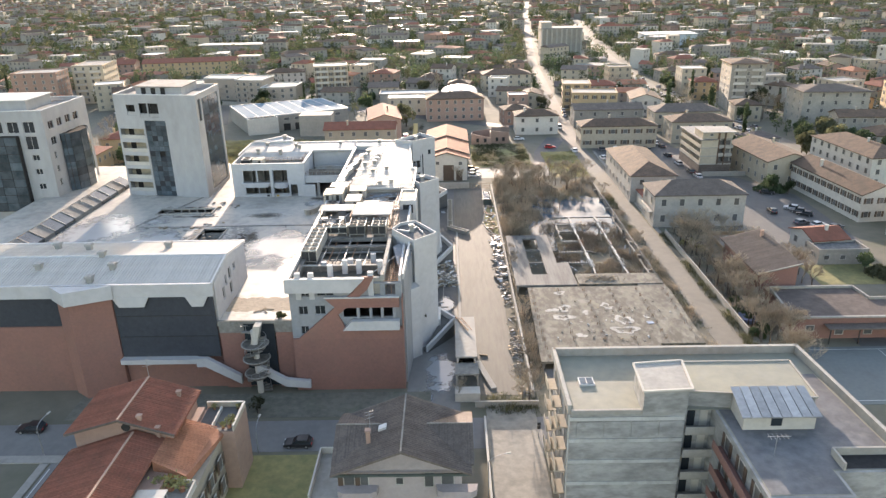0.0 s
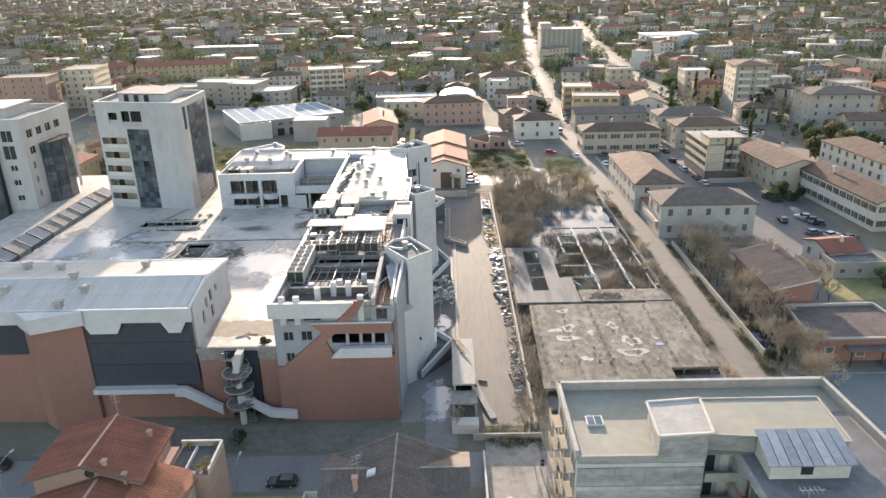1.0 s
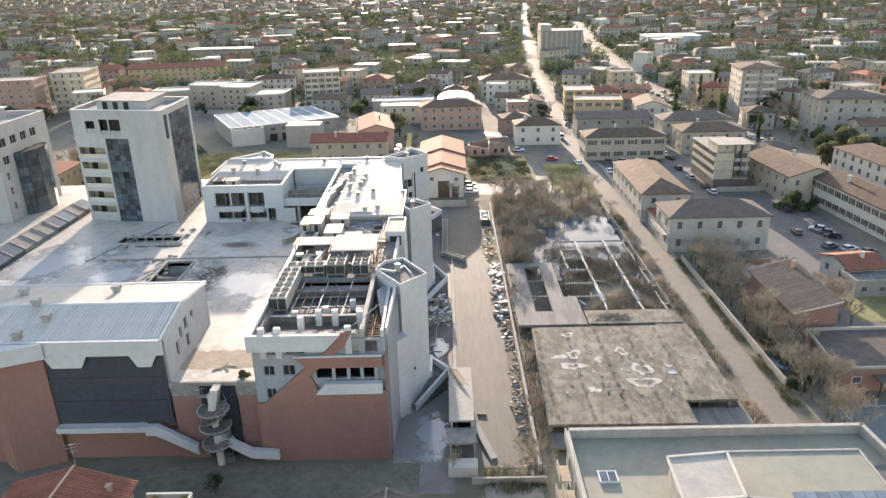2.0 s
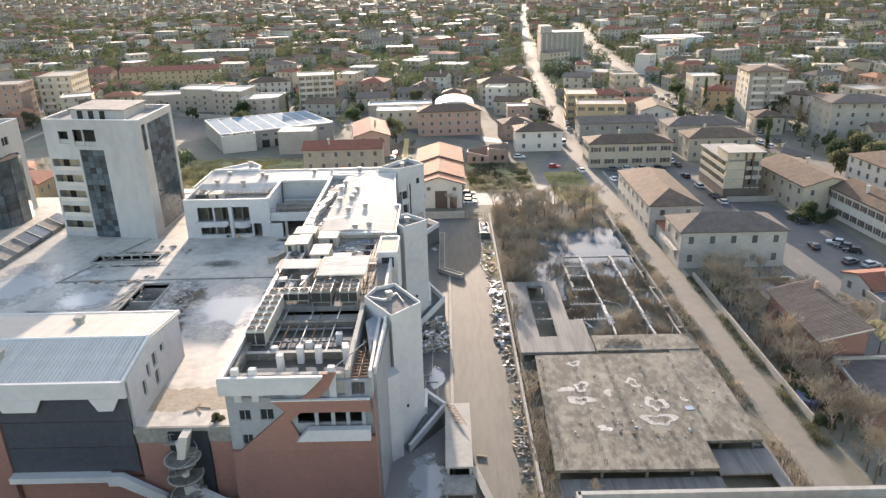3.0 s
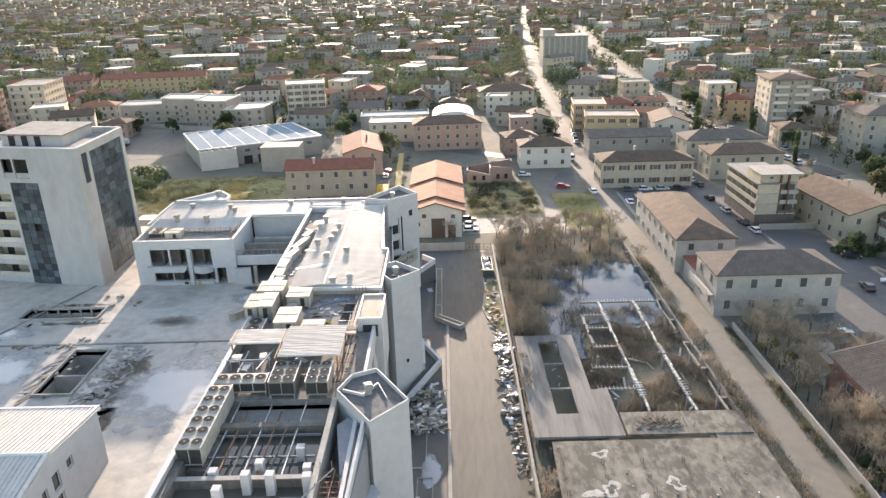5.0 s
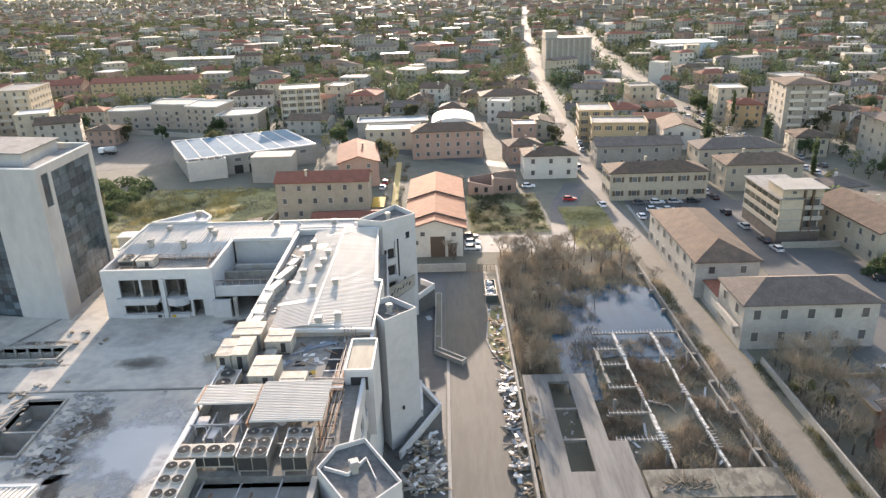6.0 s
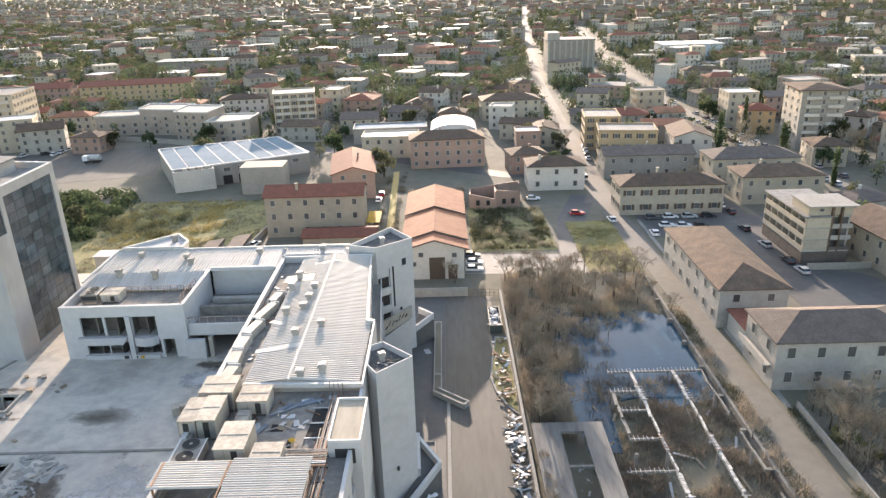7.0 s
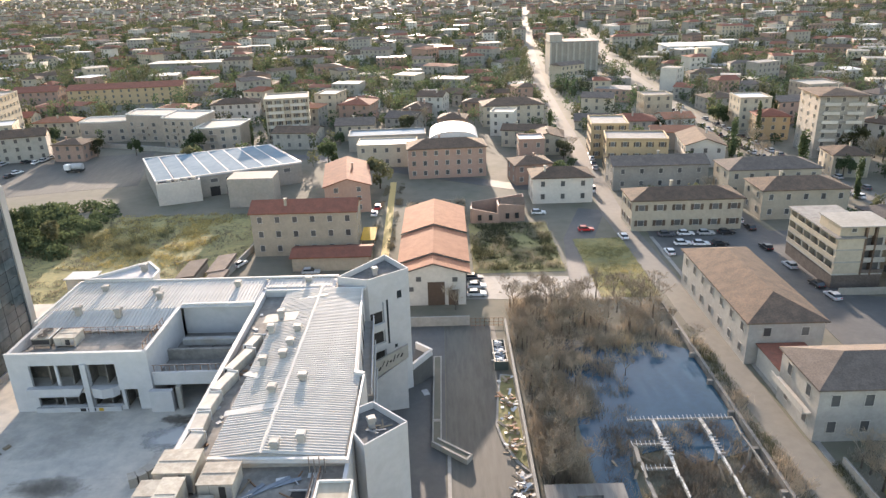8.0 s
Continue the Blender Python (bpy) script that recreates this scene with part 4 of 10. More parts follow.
for i in range(0, 44, 2):
    a, z = i * 0.36, 0.25 * i + 0.3
    beam(b, (-31 + 1.85 * math.cos(a), 101 + 1.85 * math.sin(a), z), (-31 + 1.85 * math.cos(a), 101 + 1.85 * math.sin(a), z + 0.9), 0.05)
    beam(b, (-31 + 1.85 * math.cos(a), 101 + 1.85 * math.sin(a), z + 0.9), (-31 + 1.85 * math.cos(a + 0.72), 101 + 1.85 * math.sin(a + 0.72), z + 1.4), 0.06)
tagged(part("railing", b, steel, st), kind="stuff")
part("parapet", slab_y(bmesh.new(), [(-31.6, 9.0), (-30.6, 9.0), (-29.8, 12.2), (-30.9, 12.2)], 100.6, 102.4), pale, st, "pale landing parapet")

# -- wing behind the deck
wing = thing("office_wing", "white two-storey wing with broken window bays and a terrace roof", "building", at=(-45, 185, DECK))
b = bmesh.new()
bays = [(-50.9, -44.2, 15.5, 18.7), (-43.4, -39.9, 15.5, 18.7), (-50.6, -44.2, 12.7, 14.6), (-43.4, -39.7, 12.7, 14.9), (-39.3, -37.6, DECK, 15.0)]
holed(b, "y", 171.7, 0.4, -53.6, -35.6, DECK, 20.3, bays)
part("wall", b, white, wing, "white front wall with empty window bays")
part("room", box(-53.2, -36.0, 174.5, 174.7, DECK, 18.9), wet_concrete, wing)
for x in (-48.9, -46.0, -43.8, -41.6, -39.5):
    part("partition", box(x - 0.1, x + 0.1, 172.6, 174.5, DECK, 18.9), wet_concrete, wing)
part("floor_slab", box(-53.4, -35.8, 172.1, 175, 15.0, 15.4), pale_concrete, wing)
part("wall", prism(bmesh.new(), [(-53.6, 172.1), (-53.2, 172.1), (-53.6, 193.6), (-54.0, 193.6)], DECK, [20.3, 20.3, 20.6, 20.6]), white, wing)
part("wall", box(-36.0, -35.6, 172.1, 184.4, DECK, 20.3), white, wing)
part("wall", box(-54.0, X0, 193.2, 193.6, 0, 20.5), white, wing)
part("balcony", slab_y(bmesh.new(), [(-51.4, 14.55), (-44.9, 14.55), (-44.2, 15.7), (-51.4, 15.7)], 170.9, 171.69), white, wing, "white projecting balcony")
b = bmesh.new()
prism(b, [(-43.6, 171.69), (-43.0, 171.0), (-41.7, 170.6), (-40.4, 171.0), (-39.9, 171.69)], 14.3, 15.6)
part("balcony", b, white, wing, "rounded white balcony")
part("balcony", box(-51.0, -40.0, 171.3, 171.69, 12.0, 12.65), white, wing, "white graffiti-marked parapet")
for x0, x1 in ((-41.9, -41.2), (-40.9, -39.9), (-39.5, -38.9)):
    part("graffiti", box(x0 - 3.4, x1 - 3.4, 171.27, 171.3, 12.1, 12.55), yellow_paint if x0 == -39.5 else fan_dark, wing)
part("window_post", box(-47.65, -47.3, 171.75, 172.05, 15.5, 18.7), white, wing)
part("window_post", box(-47.4, -47.25, 171.8, 172.0, 12.7, 14.6), white, wing)
part("column", box(-44.15, -43.45, 171.2, 171.69, DECK, 18.9), white, wing)
b = bmesh.new()
for i in range(18):
    x = -53.2 + i
    bx(b, x - 0.03, x + 0.03, 179.4, 179.46, 19.0, 20.1)
for z in (19.5, 20.05):
    bx(b, -53.2, -36.1, 179.4, 179.46, z, z + 0.05)
for i in range(8):
    y = 172.6 + i
    bx(b, -36.3, -36.24, y - 0.03, y + 0.03, 20.3, 21.2)
bx(b, -36.3, -36.24, 172.6, 179.6, 21.15, 21.2)
for i in range(11):
    x = -35.4 + i
    bx(b, x - 0.03, x + 0.03, 172.5, 172.56, 17.0, 17.9)
bx(b, -35.6, X0, 172.5, 172.56, 17.85, 17.9)
tagged(part("railing", b, rust, wing, "thin rusty railing round the terrace"), kind="stuff")
part("terrace", box(-53.2, -36.0, 175, 180.0, 18.6, 19.0), concrete, wing, "dirty roof terrace")
part("terrace", box(-53.2, -36.0, 172.1, 175, 18.9, 19.2), concrete, wing)
aw, lw = slope((179.8, 19.3), (184.4, 20.2))
aw2, lw2 = slope((184.4, 20.25), (193.3, 20.6))
q1, q2, q3 = ribbed_panel(0.98, lw), ribbed_panel(0.98, lw2), ribbed_panel(0.98, 3.0)
for i in range(18):
    part("roof_panel", q1, sheet, wing, m=pose(-53.9 + i * 0.985, 179.8, 19.3, aw, 0, 0))
for i in range(29):
    part("roof_panel", q2, sheet, wing, m=pose(-53.9 + i * 0.985, 184.4, 20.25, aw2, 0, 0))
for i in range(10):
    part("roof_panel", q3, sheet, wing, m=pose(-24.6 + i * 0.985, 190.3, 20.45, 1.2, 0, 0))
part("roof_body", slab_x(bmesh.new(), [(180, DECK + 6), (193.2, DECK + 6), (193.2, 20.5), (184.4, 20.15), (180, 19.25)], -53.3, -36.2), unit_grey, wing)
part("roof_body", slab_x(bmesh.new(), [(185.4, DECK), (193.2, DECK), (193.2, 20.5), (185.4, 20.18)], -35.6, -25.1), white, wing)
part("roof_body", box(-25.0, -14.3, 190.1, 193.4, 0, 20.4), white, wing)
rim(wing, [(-53.6, 171.9), (-35.8, 171.9), (-35.8, 184.6)], 20.36, 0.5, 0.16, False)
rim(wing, [(-53.9, 180), (-54.0, 193.6), (-14.2, 193.6)], 20.75, 0.3, 0.3, False)
rim(wing, [(-35.6, 185.3), (-25.2, 185.3)], 20.45, 0.35, 0.3, False)
# inner court between wing and block
part("court_floor", box(-35.6, X0, 172.6, 185.4, 15.3, 15.7), concrete, wing, "open concrete floor of the inner court")
part("court_parapet", box(-35.6, X0, 172.2, 172.59, 15.2, 17.0), white, wing, "white band under the court railing")
part("court_duct", box(-34.4, X0 - 0.6, 180.4, 181.3, 16.4, 17.3), vent_sheet, wing, "long dented duct along the court")
for x in (-33.6, -30.4, -27.2):
    part("duct_leg", box(x - 0.1, x + 0.1, 180.6, 181.1, 15.7, 16.4), concrete, wing)
part("court_beam", box(-35.6, X0, 177.8, 178.3, 15.7, 17.2), concrete, wing)
part("court_wall", box(-35.9, -33.0, 170.9, 171.6, DECK, 15.0), white, wing, "white wall stub with a round hole")
part("court_column", box(-32.6, -32.0, 171.4, 172.0, DECK, 15.3), pale_concrete, wing)
part("court_column", box(-28.0, -27.4, 171.4, 172.0, DECK, 15.3), pale_concrete, wing)
for i in range(9):
    x = -46.1 + i * 1.1
    part("rail_post", box(x - 0.03, x + 0.03, 179.3, 179.36, 19.0, 20.1), steel, wing)
for z in (19.5, 20.05):
    part("rail", box(-46.2, -37.2, 179.3, 179.35, z, z + 0.05), steel, wing)
for i in range(9):
    x = -35.0 + i * 1.15
    part("rail_post", box(x - 0.03, x + 0.03, 172.5, 172.56, 17.0, 18.0), steel, wing)
part("rail", box(-35.2, -25.6, 172.5, 172.55, 17.95, 18.0), steel, wing)
for x, y in ((-48.8, 190.5), (-40.8, 189.4), (-39.5, 187.4), (-29, 191), (-18.5, 192), (-49.6, 183.4), (-43.6, 182.6)):
    vent_cowl(x, y, 20.3, 1.0, 1.1)
bay = thing("roof_lantern", "white faceted stair tower top behind the wing roof", "tower", at=(-48, 197, 0))
LP = [(-53.4, 193.8), (-43.1, 193.8), (-43.1, 196.8), (-46.1, 200.6)]
part("wall", prism(bmesh.new(), LP, 0, 20.8), white, bay)
rim(bay, LP, 21.0, 0.4, 0.4)
vent_cowl(-45.6, 197.4, 20.8, 1.1, 1.2)

# ---- office towers ----
def office_tower(x0, x1, y0, y1, z0, top, label, side="right"):
    t = thing("office_tower", label, "building", "office towers", at=((x0 + x1) / 2, (y0 + y1) / 2, z0))
    w = x1 - x0
    holes = [(x0 + 3.2, x0 + 5.4, top - 5.0, top - 2.4), (x0 + 6.6, x0 + 8.6, top - 5.4, top - 2.0), (x0 + 8.9, x0 + 11.6, top - 5.4, top - 2.0)]
    g0, g1 = x0 + w * 0.34, x0 + w * 0.60
    holes.append((g0, g1, z0, top - 6.2))
    low = [(x0 + 0.5, g0 - 0.5, z, z + 2.5) for z in np.arange(z0 + 1.0, top - 9.5, 3.4)]
    b = bmesh.new()
    holed(b, "y", y0, 0.4, x0, x1, z0 - 12, top, holes + low)
    part("wall", b, tower_white, t, "blank white front wall")
    # dark back sheets paint the unlit rooms behind the windows
    for h in holes[:3]:
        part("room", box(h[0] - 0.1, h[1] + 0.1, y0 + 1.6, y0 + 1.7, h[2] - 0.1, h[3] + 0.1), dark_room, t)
        part("window_frame", box(h[0], h[1], y0 + 0.25, y0 + 0.33, h[2], h[2] + 0.9), tower_white, t)
    for h in low:
        part("loggia_back", box(h[0] - 0.1, h[1] + 0.1, y0 + 2.6, y0 + 2.7, h[2] - 0.1, h[3] + 0.1), cream, t)
        part("loggia_floor", box(h[0], h[1], y0 + 0.4, y0 + 2.6, h[2] - 0.2, h[2]), pale_concrete, t)
        part("loggia_rail", box(h[0], h[1], y0 + 0.1, y0 + 0.2, h[2], h[2] + 0.95), pale, t)
        part("door", box(h[0] + 1.0, h[0] + 2.4, y0 + 2.55, y0 + 2.6, h[2], h[2] + 2.1), dark_room, t)
    shade = random.Random(int(-x0))
    for k in range(15):
        z, dz = z0 + (top - 6.2 - z0) / 15 * k, (top - 6.2 - z0) / 15
        for i in range(4):
            u = g0 + (g1 - g0) * i / 4
            if shade.random() < 0.06:
                continue
            part("glass_pane", box(u + 0.03, u + (g1 - g0) / 4 - 0.03, y0 + 0.2, y0 + 0.26, z + 0.03, z + dz - 0.03), teal_glass if shade.random() < 0.85 else dark_glass, t)
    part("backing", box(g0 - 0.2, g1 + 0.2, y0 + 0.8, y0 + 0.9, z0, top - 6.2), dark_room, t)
    part("wall", box(x0, x0 + 0.4, y0 + 0.4, y1, z0 - 12, top), tower_white, t)
    part("wall", box(x0, x1, y1, y1 + 0.4, z0 - 12, top), tower_white, t)
    # glazed flank between two white piers
    gy0, gy1 = y0 + (y1 - y0) * 0.24, y1 - 0.9
    b = bmesh.new()
    holed(b, "x", x1 - 0.4, 0.4, y0 + 0.4, y1, z0 - 12, top, [(gy0, gy1, z0 + 0.8, top - 1.4), (y0 + 1.4, y0 + 3.4, top - 6.5, top - 1.2)])
    part("wall", b, tower_white, t, "white flank with a tall glazed band")
    part("glass_pane", box(x1 - 0.3, x1 - 0.2, y0 + 1.4, y0 + 3.4, top - 6.5, top - 1.2), teal_glass, t)
    n = 16
    for k in range(n):
        for i in range(5):
            u = gy0 + (gy1 - gy0) * i / 5
            z = z0 + 0.8 + (top - 2.2 - z0) * k / n
            part("glass_pane", box(x1 - 0.3, x1 - 0.24, u + 0.04, u + (gy1 - gy0) / 5 - 0.04, z + 0.03, z + (top - 2.2 - z0) / n - 0.03), teal_glass, t)
    part("backing", box(x1 - 1.0, x1 - 0.9, gy0, gy1, z0, top - 1), dark_room, t)
    part("roof", box(x0 + 0.4, x1 - 0.4, y0 + 0.4, y1, top - 1.1, top - 0.9), flat_roof, t)
    rim(t, [(x0 + 0.2, y0 + 0.2), (x1 - 0.2, y0 + 0.2), (x1 - 0.2, y1 + 0.2), (x0 + 0.2, y1 + 0.2)], top + 0.06, 0.5, 0.14)
    part("penthouse", box(x0 + w * 0.18, x0 + w * 0.75, y0 + 5.5, y1 - 1.5, top - 0.9, top + 1.1), tower_white, t, "set-back white roof storey")
    part("penthouse_roof", box(x0 + w * 0.16, x0 + w * 0.77, y0 + 5.0, y1 - 1.0, top + 1.1, top + 1.3), flat_roof, t)
    for i in range(3):
        part("door", box(x0 + w * 0.25 + i * 2.6, x0 + w * 0.25 + 1.2 + i * 2.6, y0 + 5.42, y0 + 5.5, top - 0.9, top + 0.9), dark_room, t)
    # the front wall stands askew to the flank
    askew = Matrix(((1, 0, 0, 0), (-0.19, 1, 0, 0.19 * x1), (0, 0, 1, 0), (0, 0, 0, 1)))
    for c in t.children:
        c.data.transform(askew)
    return t


office_tower(-81.6, -60.0, 171.4, 189.6, DECK, 37.4, "white eight-storey office tower with dark teal glazing, derelict")

left = thing("office_tower", "pale grey office tower with a projecting curved teal glass bay", "building", "office towers", at=(-110, 185, 0))
b = bmesh.new()
lw_holes = [(-112.4 + i * 4.0, -109.6 + i * 4.0, 28.6, 31.4) for i in range(3)] + [(-104.6, -101.6, 24.4, 27.8)] + [(-103.8, -102.0, z, z + 1.5) for z in (21.6, 18.0, 14.2, 10.6, 7.0)]
holed(b, "y", 174.0, 0.4, -126, -99.2, 0, 34.0, lw_holes)
part("wall", b, tower_white, left)
for h in lw_holes:
    # near-black sheet painted as the unlit room behind each window
    part("room", box(h[0] - 0.1, h[1] + 0.1, 174.8, 174.9, h[2] - 0.1, h[3] + 0.1), dark_room, left)
    window_unit(left, "y", 174.2, *h)
sh = [(176 + 4.2 * i, 178.6 + 4.2 * i, z, z + 2.0) for i in range(4) for z in (29.0, 25.0)] + [(176.0, 177.2, z, z + 1.8) for z in (21.5, 18, 14.5)]
b = bmesh.new()
holed(b, "x", -99.6, 0.4, 174.4, 196, 0, 34.0, sh)
part("wall", b, tower_white, left)
for h in sh:
    window_unit(left, "x", -99.5, *h)
part("wall", box(-126, -99.2, 196, 196.4, 0, 34), tower_white, left)
part("roof", box(-125.6, -99.6, 174.4, 196, 32.8, 33.0), flat_roof, left)
rim(left, [(-125.8, 174.2), (-99.4, 174.2), (-99.4, 196.2), (-125.8, 196.2)], 34.06, 0.5, 0.14)
part("penthouse", box(-124, -106, 180, 192, 33, 35.6), tower_white, left)
part("penthouse_roof", box(-124.5, -105.5, 179.5, 192.5, 35.6, 35.85), white_rim, left)
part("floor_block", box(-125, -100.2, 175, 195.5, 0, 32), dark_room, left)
for k in range(9):
    for i in range(5):
        a0, a1 = math.pi * (0.02 + i * 0.19), math.pi * (0.02 + (i + 1) * 0.19 - 0.01)
        p = [(-99.1 + 3.4 * math.sin(a), 186.0 - 6.0 * math.cos(a)) for a in (a0, a1)]
        q = [(-99.1 + 3.3 * math.sin(a), 186.0 - 5.9 * math.cos(a)) for a in (a1, a0)]
        part("glass_pane", prism(bmesh.new(), p + q, 10 + 1.9 * k, 11.85 + 1.9 * k), teal_glass, left)
    for i in range(3):
        part("glass_pane", box(-115.0 + 3 * i, -112.1 + 3 * i, 172.6, 172.7, 9 + 2.1 * k, 11.0 + 2.1 * k), teal_glass, left)
part("bay_core", prism(bmesh.new(), [(-99.1 + 3.2 * math.sin(math.pi * i / 10), 186 - 5.8 * math.cos(math.pi * i / 10)) for i in range(11)], 9.8, 26.9), dark_room, left)
part("bay_core", box(-115.1, -105.9, 172.75, 174, 8.8, 28), dark_room, left)

# glazed gallery roof along the deck, broken
gal = thing("glass_gallery", "long broken glazed gallery roof with rusting frames", "gallery", at=(-87, 160, DECK))
for i in range(14):
    y = 124 + i * 4.3
    x = -92 + (y - 124) * 0.02
    ok = random.random()
    m1 = teal_glass if ok < 0.4 else rust if ok < 0.6 else concrete if ok < 0.8 else dark_room
    part("roof_panel", prism(bmesh.new(), [(x, y), (x + 3.2, y), (x + 3.2, y + 4.2), (x, y + 4.2)], DECK, [DECK + 0.9, DECK + 2.5, DECK + 2.5, DECK + 0.9]), m1, gal)
    part("roof_panel", prism(bmesh.new(), [(x + 3.2, y), (x + 6.2, y), (x + 6.2, y + 4.2), (x + 3.2, y + 4.2)], DECK, [DECK + 2.5, DECK + 0.9, DECK + 0.9, DECK + 2.5]), teal_glass if ok > 0.5 else concrete, gal)
    part("rib", beam(bmesh.new(), (x, y, DECK + 1.0), (x + 3.2, y, DECK + 2.62), 0.15), unit_grey, gal)
    part("rib", beam(bmesh.new(), (x + 3.2, y, DECK + 2.62), (x + 6.2, y, DECK + 1.0), 0.15), unit_grey, gal)

# ---- the unfinished building site in the pit ----
SLAB = 2.0
site = thing("unfinished_slab", "broad weathered concrete slab of an unfinished building, stained and blotchy", "ruin", at=(30, 125, -1.4))
part("lower_slab", prism(bmesh.new(), [(37.6, 106.4), (46.2, 106.4), (46.2, 111.6), (37.6, 111.6)], 0.3, 0.6), board_concrete, site, "lower grey slab at the corner")
part("lower_slab", box(44.4, 46.2, 103.0, 106.38, 0.3, 0.6), board_concrete, site)
part("lower_slab", box(16.0, 37.5, 102.4, 105.9, 0.25, 0.6), board_concrete, site)
part("slab", prism(bmesh.new(), [(15.6, 106.0), (37.2, 105.8), (37.4, 111.65), (45.3, 111.75), (45.5, 134.8), (44.8, 137.2), (39.6, 137.2), (39.6, 136.2), (16.5, 136.2)], SLAB - 0.45, SLAB), slab_concrete, site)
part("slab", box(27.4, 45.1, 137.25, 142.7, SLAB - 0.35, SLAB + 0.1), slab_concrete, site)
b = bmesh.new()
for a, c, d, e in ((14.2, 18.1, 137.0, 167.0), (21.4, 24.4, 137.0, 167.0), (18.1, 21.4, 137.0, 142.6), (18.1, 21.4, 164.8, 167.0), (24.4, 27.0, 137.0, 149.0)):
    bx(b, a, c, d, e, SLAB - 0.3, SLAB + 0.15)
bx(b, 18.1, 21.4, 149.4, 149.8, SLAB - 0.3, SLAB + 0.1)
bx(b, 18.1, 21.4, 157.0, 157.4, SLAB - 0.3, SLAB + 0.1)
part("slab", b, board_concrete, site, "grey slab strip with three long openings")
for x in (16.2, 22, 28, 34, 40, 44.6):
    for y in (105, 113, 121, 129, 135.4):
        if y > 112 or x < 37:
            part("column", box(x - 0.2, x + 0.2, y + 1.8, y + 2.2, -1.4, SLAB - 0.45), concrete, site) if y < 106 else part("column", box(x - 0.2, x + 0.2, y - 0.2, y + 0.2, -1.4, SLAB - 0.45), concrete, site)
for x in (14.6, 22, 23.8):
    for y in (138, 145, 152, 159, 166):
        part("column", box(x - 0.18, x + 0.18, y - 0.18, y + 0.18, -1.4, SLAB - 0.3), concrete, site)
rng = random.Random(5)
for i in range(60):
    x, y = 17 + 5.4 * (i % 6) + rng.uniform(-0.1, 0.1), 107 + 3.0 * (i // 6) + rng.uniform(-0.2, 0.2)
    if x > 36.8 and y < 112:
        continue
    b = bmesh.new()
    for dx, dy in ((-0.15, -0.15), (0.15, -0.15), (0.15, 0.15), (-0.15, 0.15)):
        beam(b, (x + dx, y + dy, SLAB), (x + dx + rng.uniform(-0.1, 0.1), y + dy + rng.uniform(-0.1, 0.1), SLAB + rng.uniform(0.5, 1.0)), 0.035)
    part("rebar", b, rust, site)
# rims of pale mineral crust round old puddles
crust = mat("pale_mineral_crust", (0.46, 0.44, 0.4), (0.27, 0.255, 0.225), 0.95, 1.6, big=1.2, small=4.0, vary=0.1)


def blob(cx, cy, rx, ry, seed, k=22, wob=0.3):
    g = random.Random(seed)
    ph = [g.uniform(0, 6.28) for _ in range(4)]
    out = []
    for i in range(k):
        a = 6.28318 * i / k
        r = 1 + wob * (math.sin(2 * a + ph[0]) * 0.5 + math.sin(3 * a + ph[1]) * 0.35 + math.sin(5 * a + ph[2]) * 0.25)
        out.append((cx + rx * r * math.cos(a), cy + ry * r * math.sin(a)))
    return out


def ring(bm, pts, z, w=0.25):
    n = len(pts)
    cx, cy = sum(p[0] for p in pts) / n, sum(p[1] for p in pts) / n
    for i in range(n):
        p, q = Vector(pts[i]), Vector(pts[(i + 1) % n])
        c = Vector((cx, cy))
        wp, wq = (min(0.96, w * (0.7 + 0.9 * abs(math.sin(j * 1.7 + n + cx)))) for j in (i, (i + 1) % n))
        pi, qi = p + (c - p) * wp, q + (c - q) * wq
        prism(bm, [p, q, qi, pi], z, z + 0.012)
    return bm


for cx, cy, rx, ry, s, w in ((22.7, 133.2, 0.9, 1.0, 1, 0.4), (22.6, 126.2, 1.1, 1.4, 2, 0.35), (20.3, 125.4, 1.2, 0.8, 3, 0.9), (21.8, 122.3, 1.7, 1.3, 4, 0.45), (30.9, 127.0, 1.0, 1.2, 5, 0.35), (26.4, 124.3, 0.7, 0.8, 6, 0.8), (33.0, 120.9, 1.4, 1.9, 7, 0.32), (32.4, 116.9, 2.0, 1.7, 8, 0.32), (24.0, 115.0, 0.9, 0.7, 9, 0.95), (37.5, 122.0, 0.5, 0.5, 10, 0.95)):
    part("puddle_crust", ring(bmesh.new(), blob(cx, cy, rx, ry, s, 40, 0.55), SLAB - 0.004 + s * 0.001, w), crust, site, "pale crust round a dried puddle")
b = bmesh.new()
for i in range(70):
    x, y, a, l = rng.gauss(32.5, 1.6), rng.gauss(139.4, 0.7), rng.uniform(0, 3.14), rng.uniform(0.5, 1.8)
    beam(b, (x, y, SLAB + 0.15), (x + l * math.cos(a), y + l * math.sin(a), SLAB + rng.uniform(0.15, 0.5)), 0.1)
# loose board of blue plastic
board = single("blue_sheet", box(-0.6, 0.6, -0.45, 0.45, 0, 0.05), mat("blue_board", (0.22, 0.3, 0.42), None, 0.6), "blue plastic board lying on the slab", "sheet")
board.matrix_basis = pose(37.6, 119.6, SLAB + 0.012, 0, 0, 5)
tagged(single("timber_heap", b, timber, "scattered pile of grey boards on the concrete", "debris"), kind="stuff")
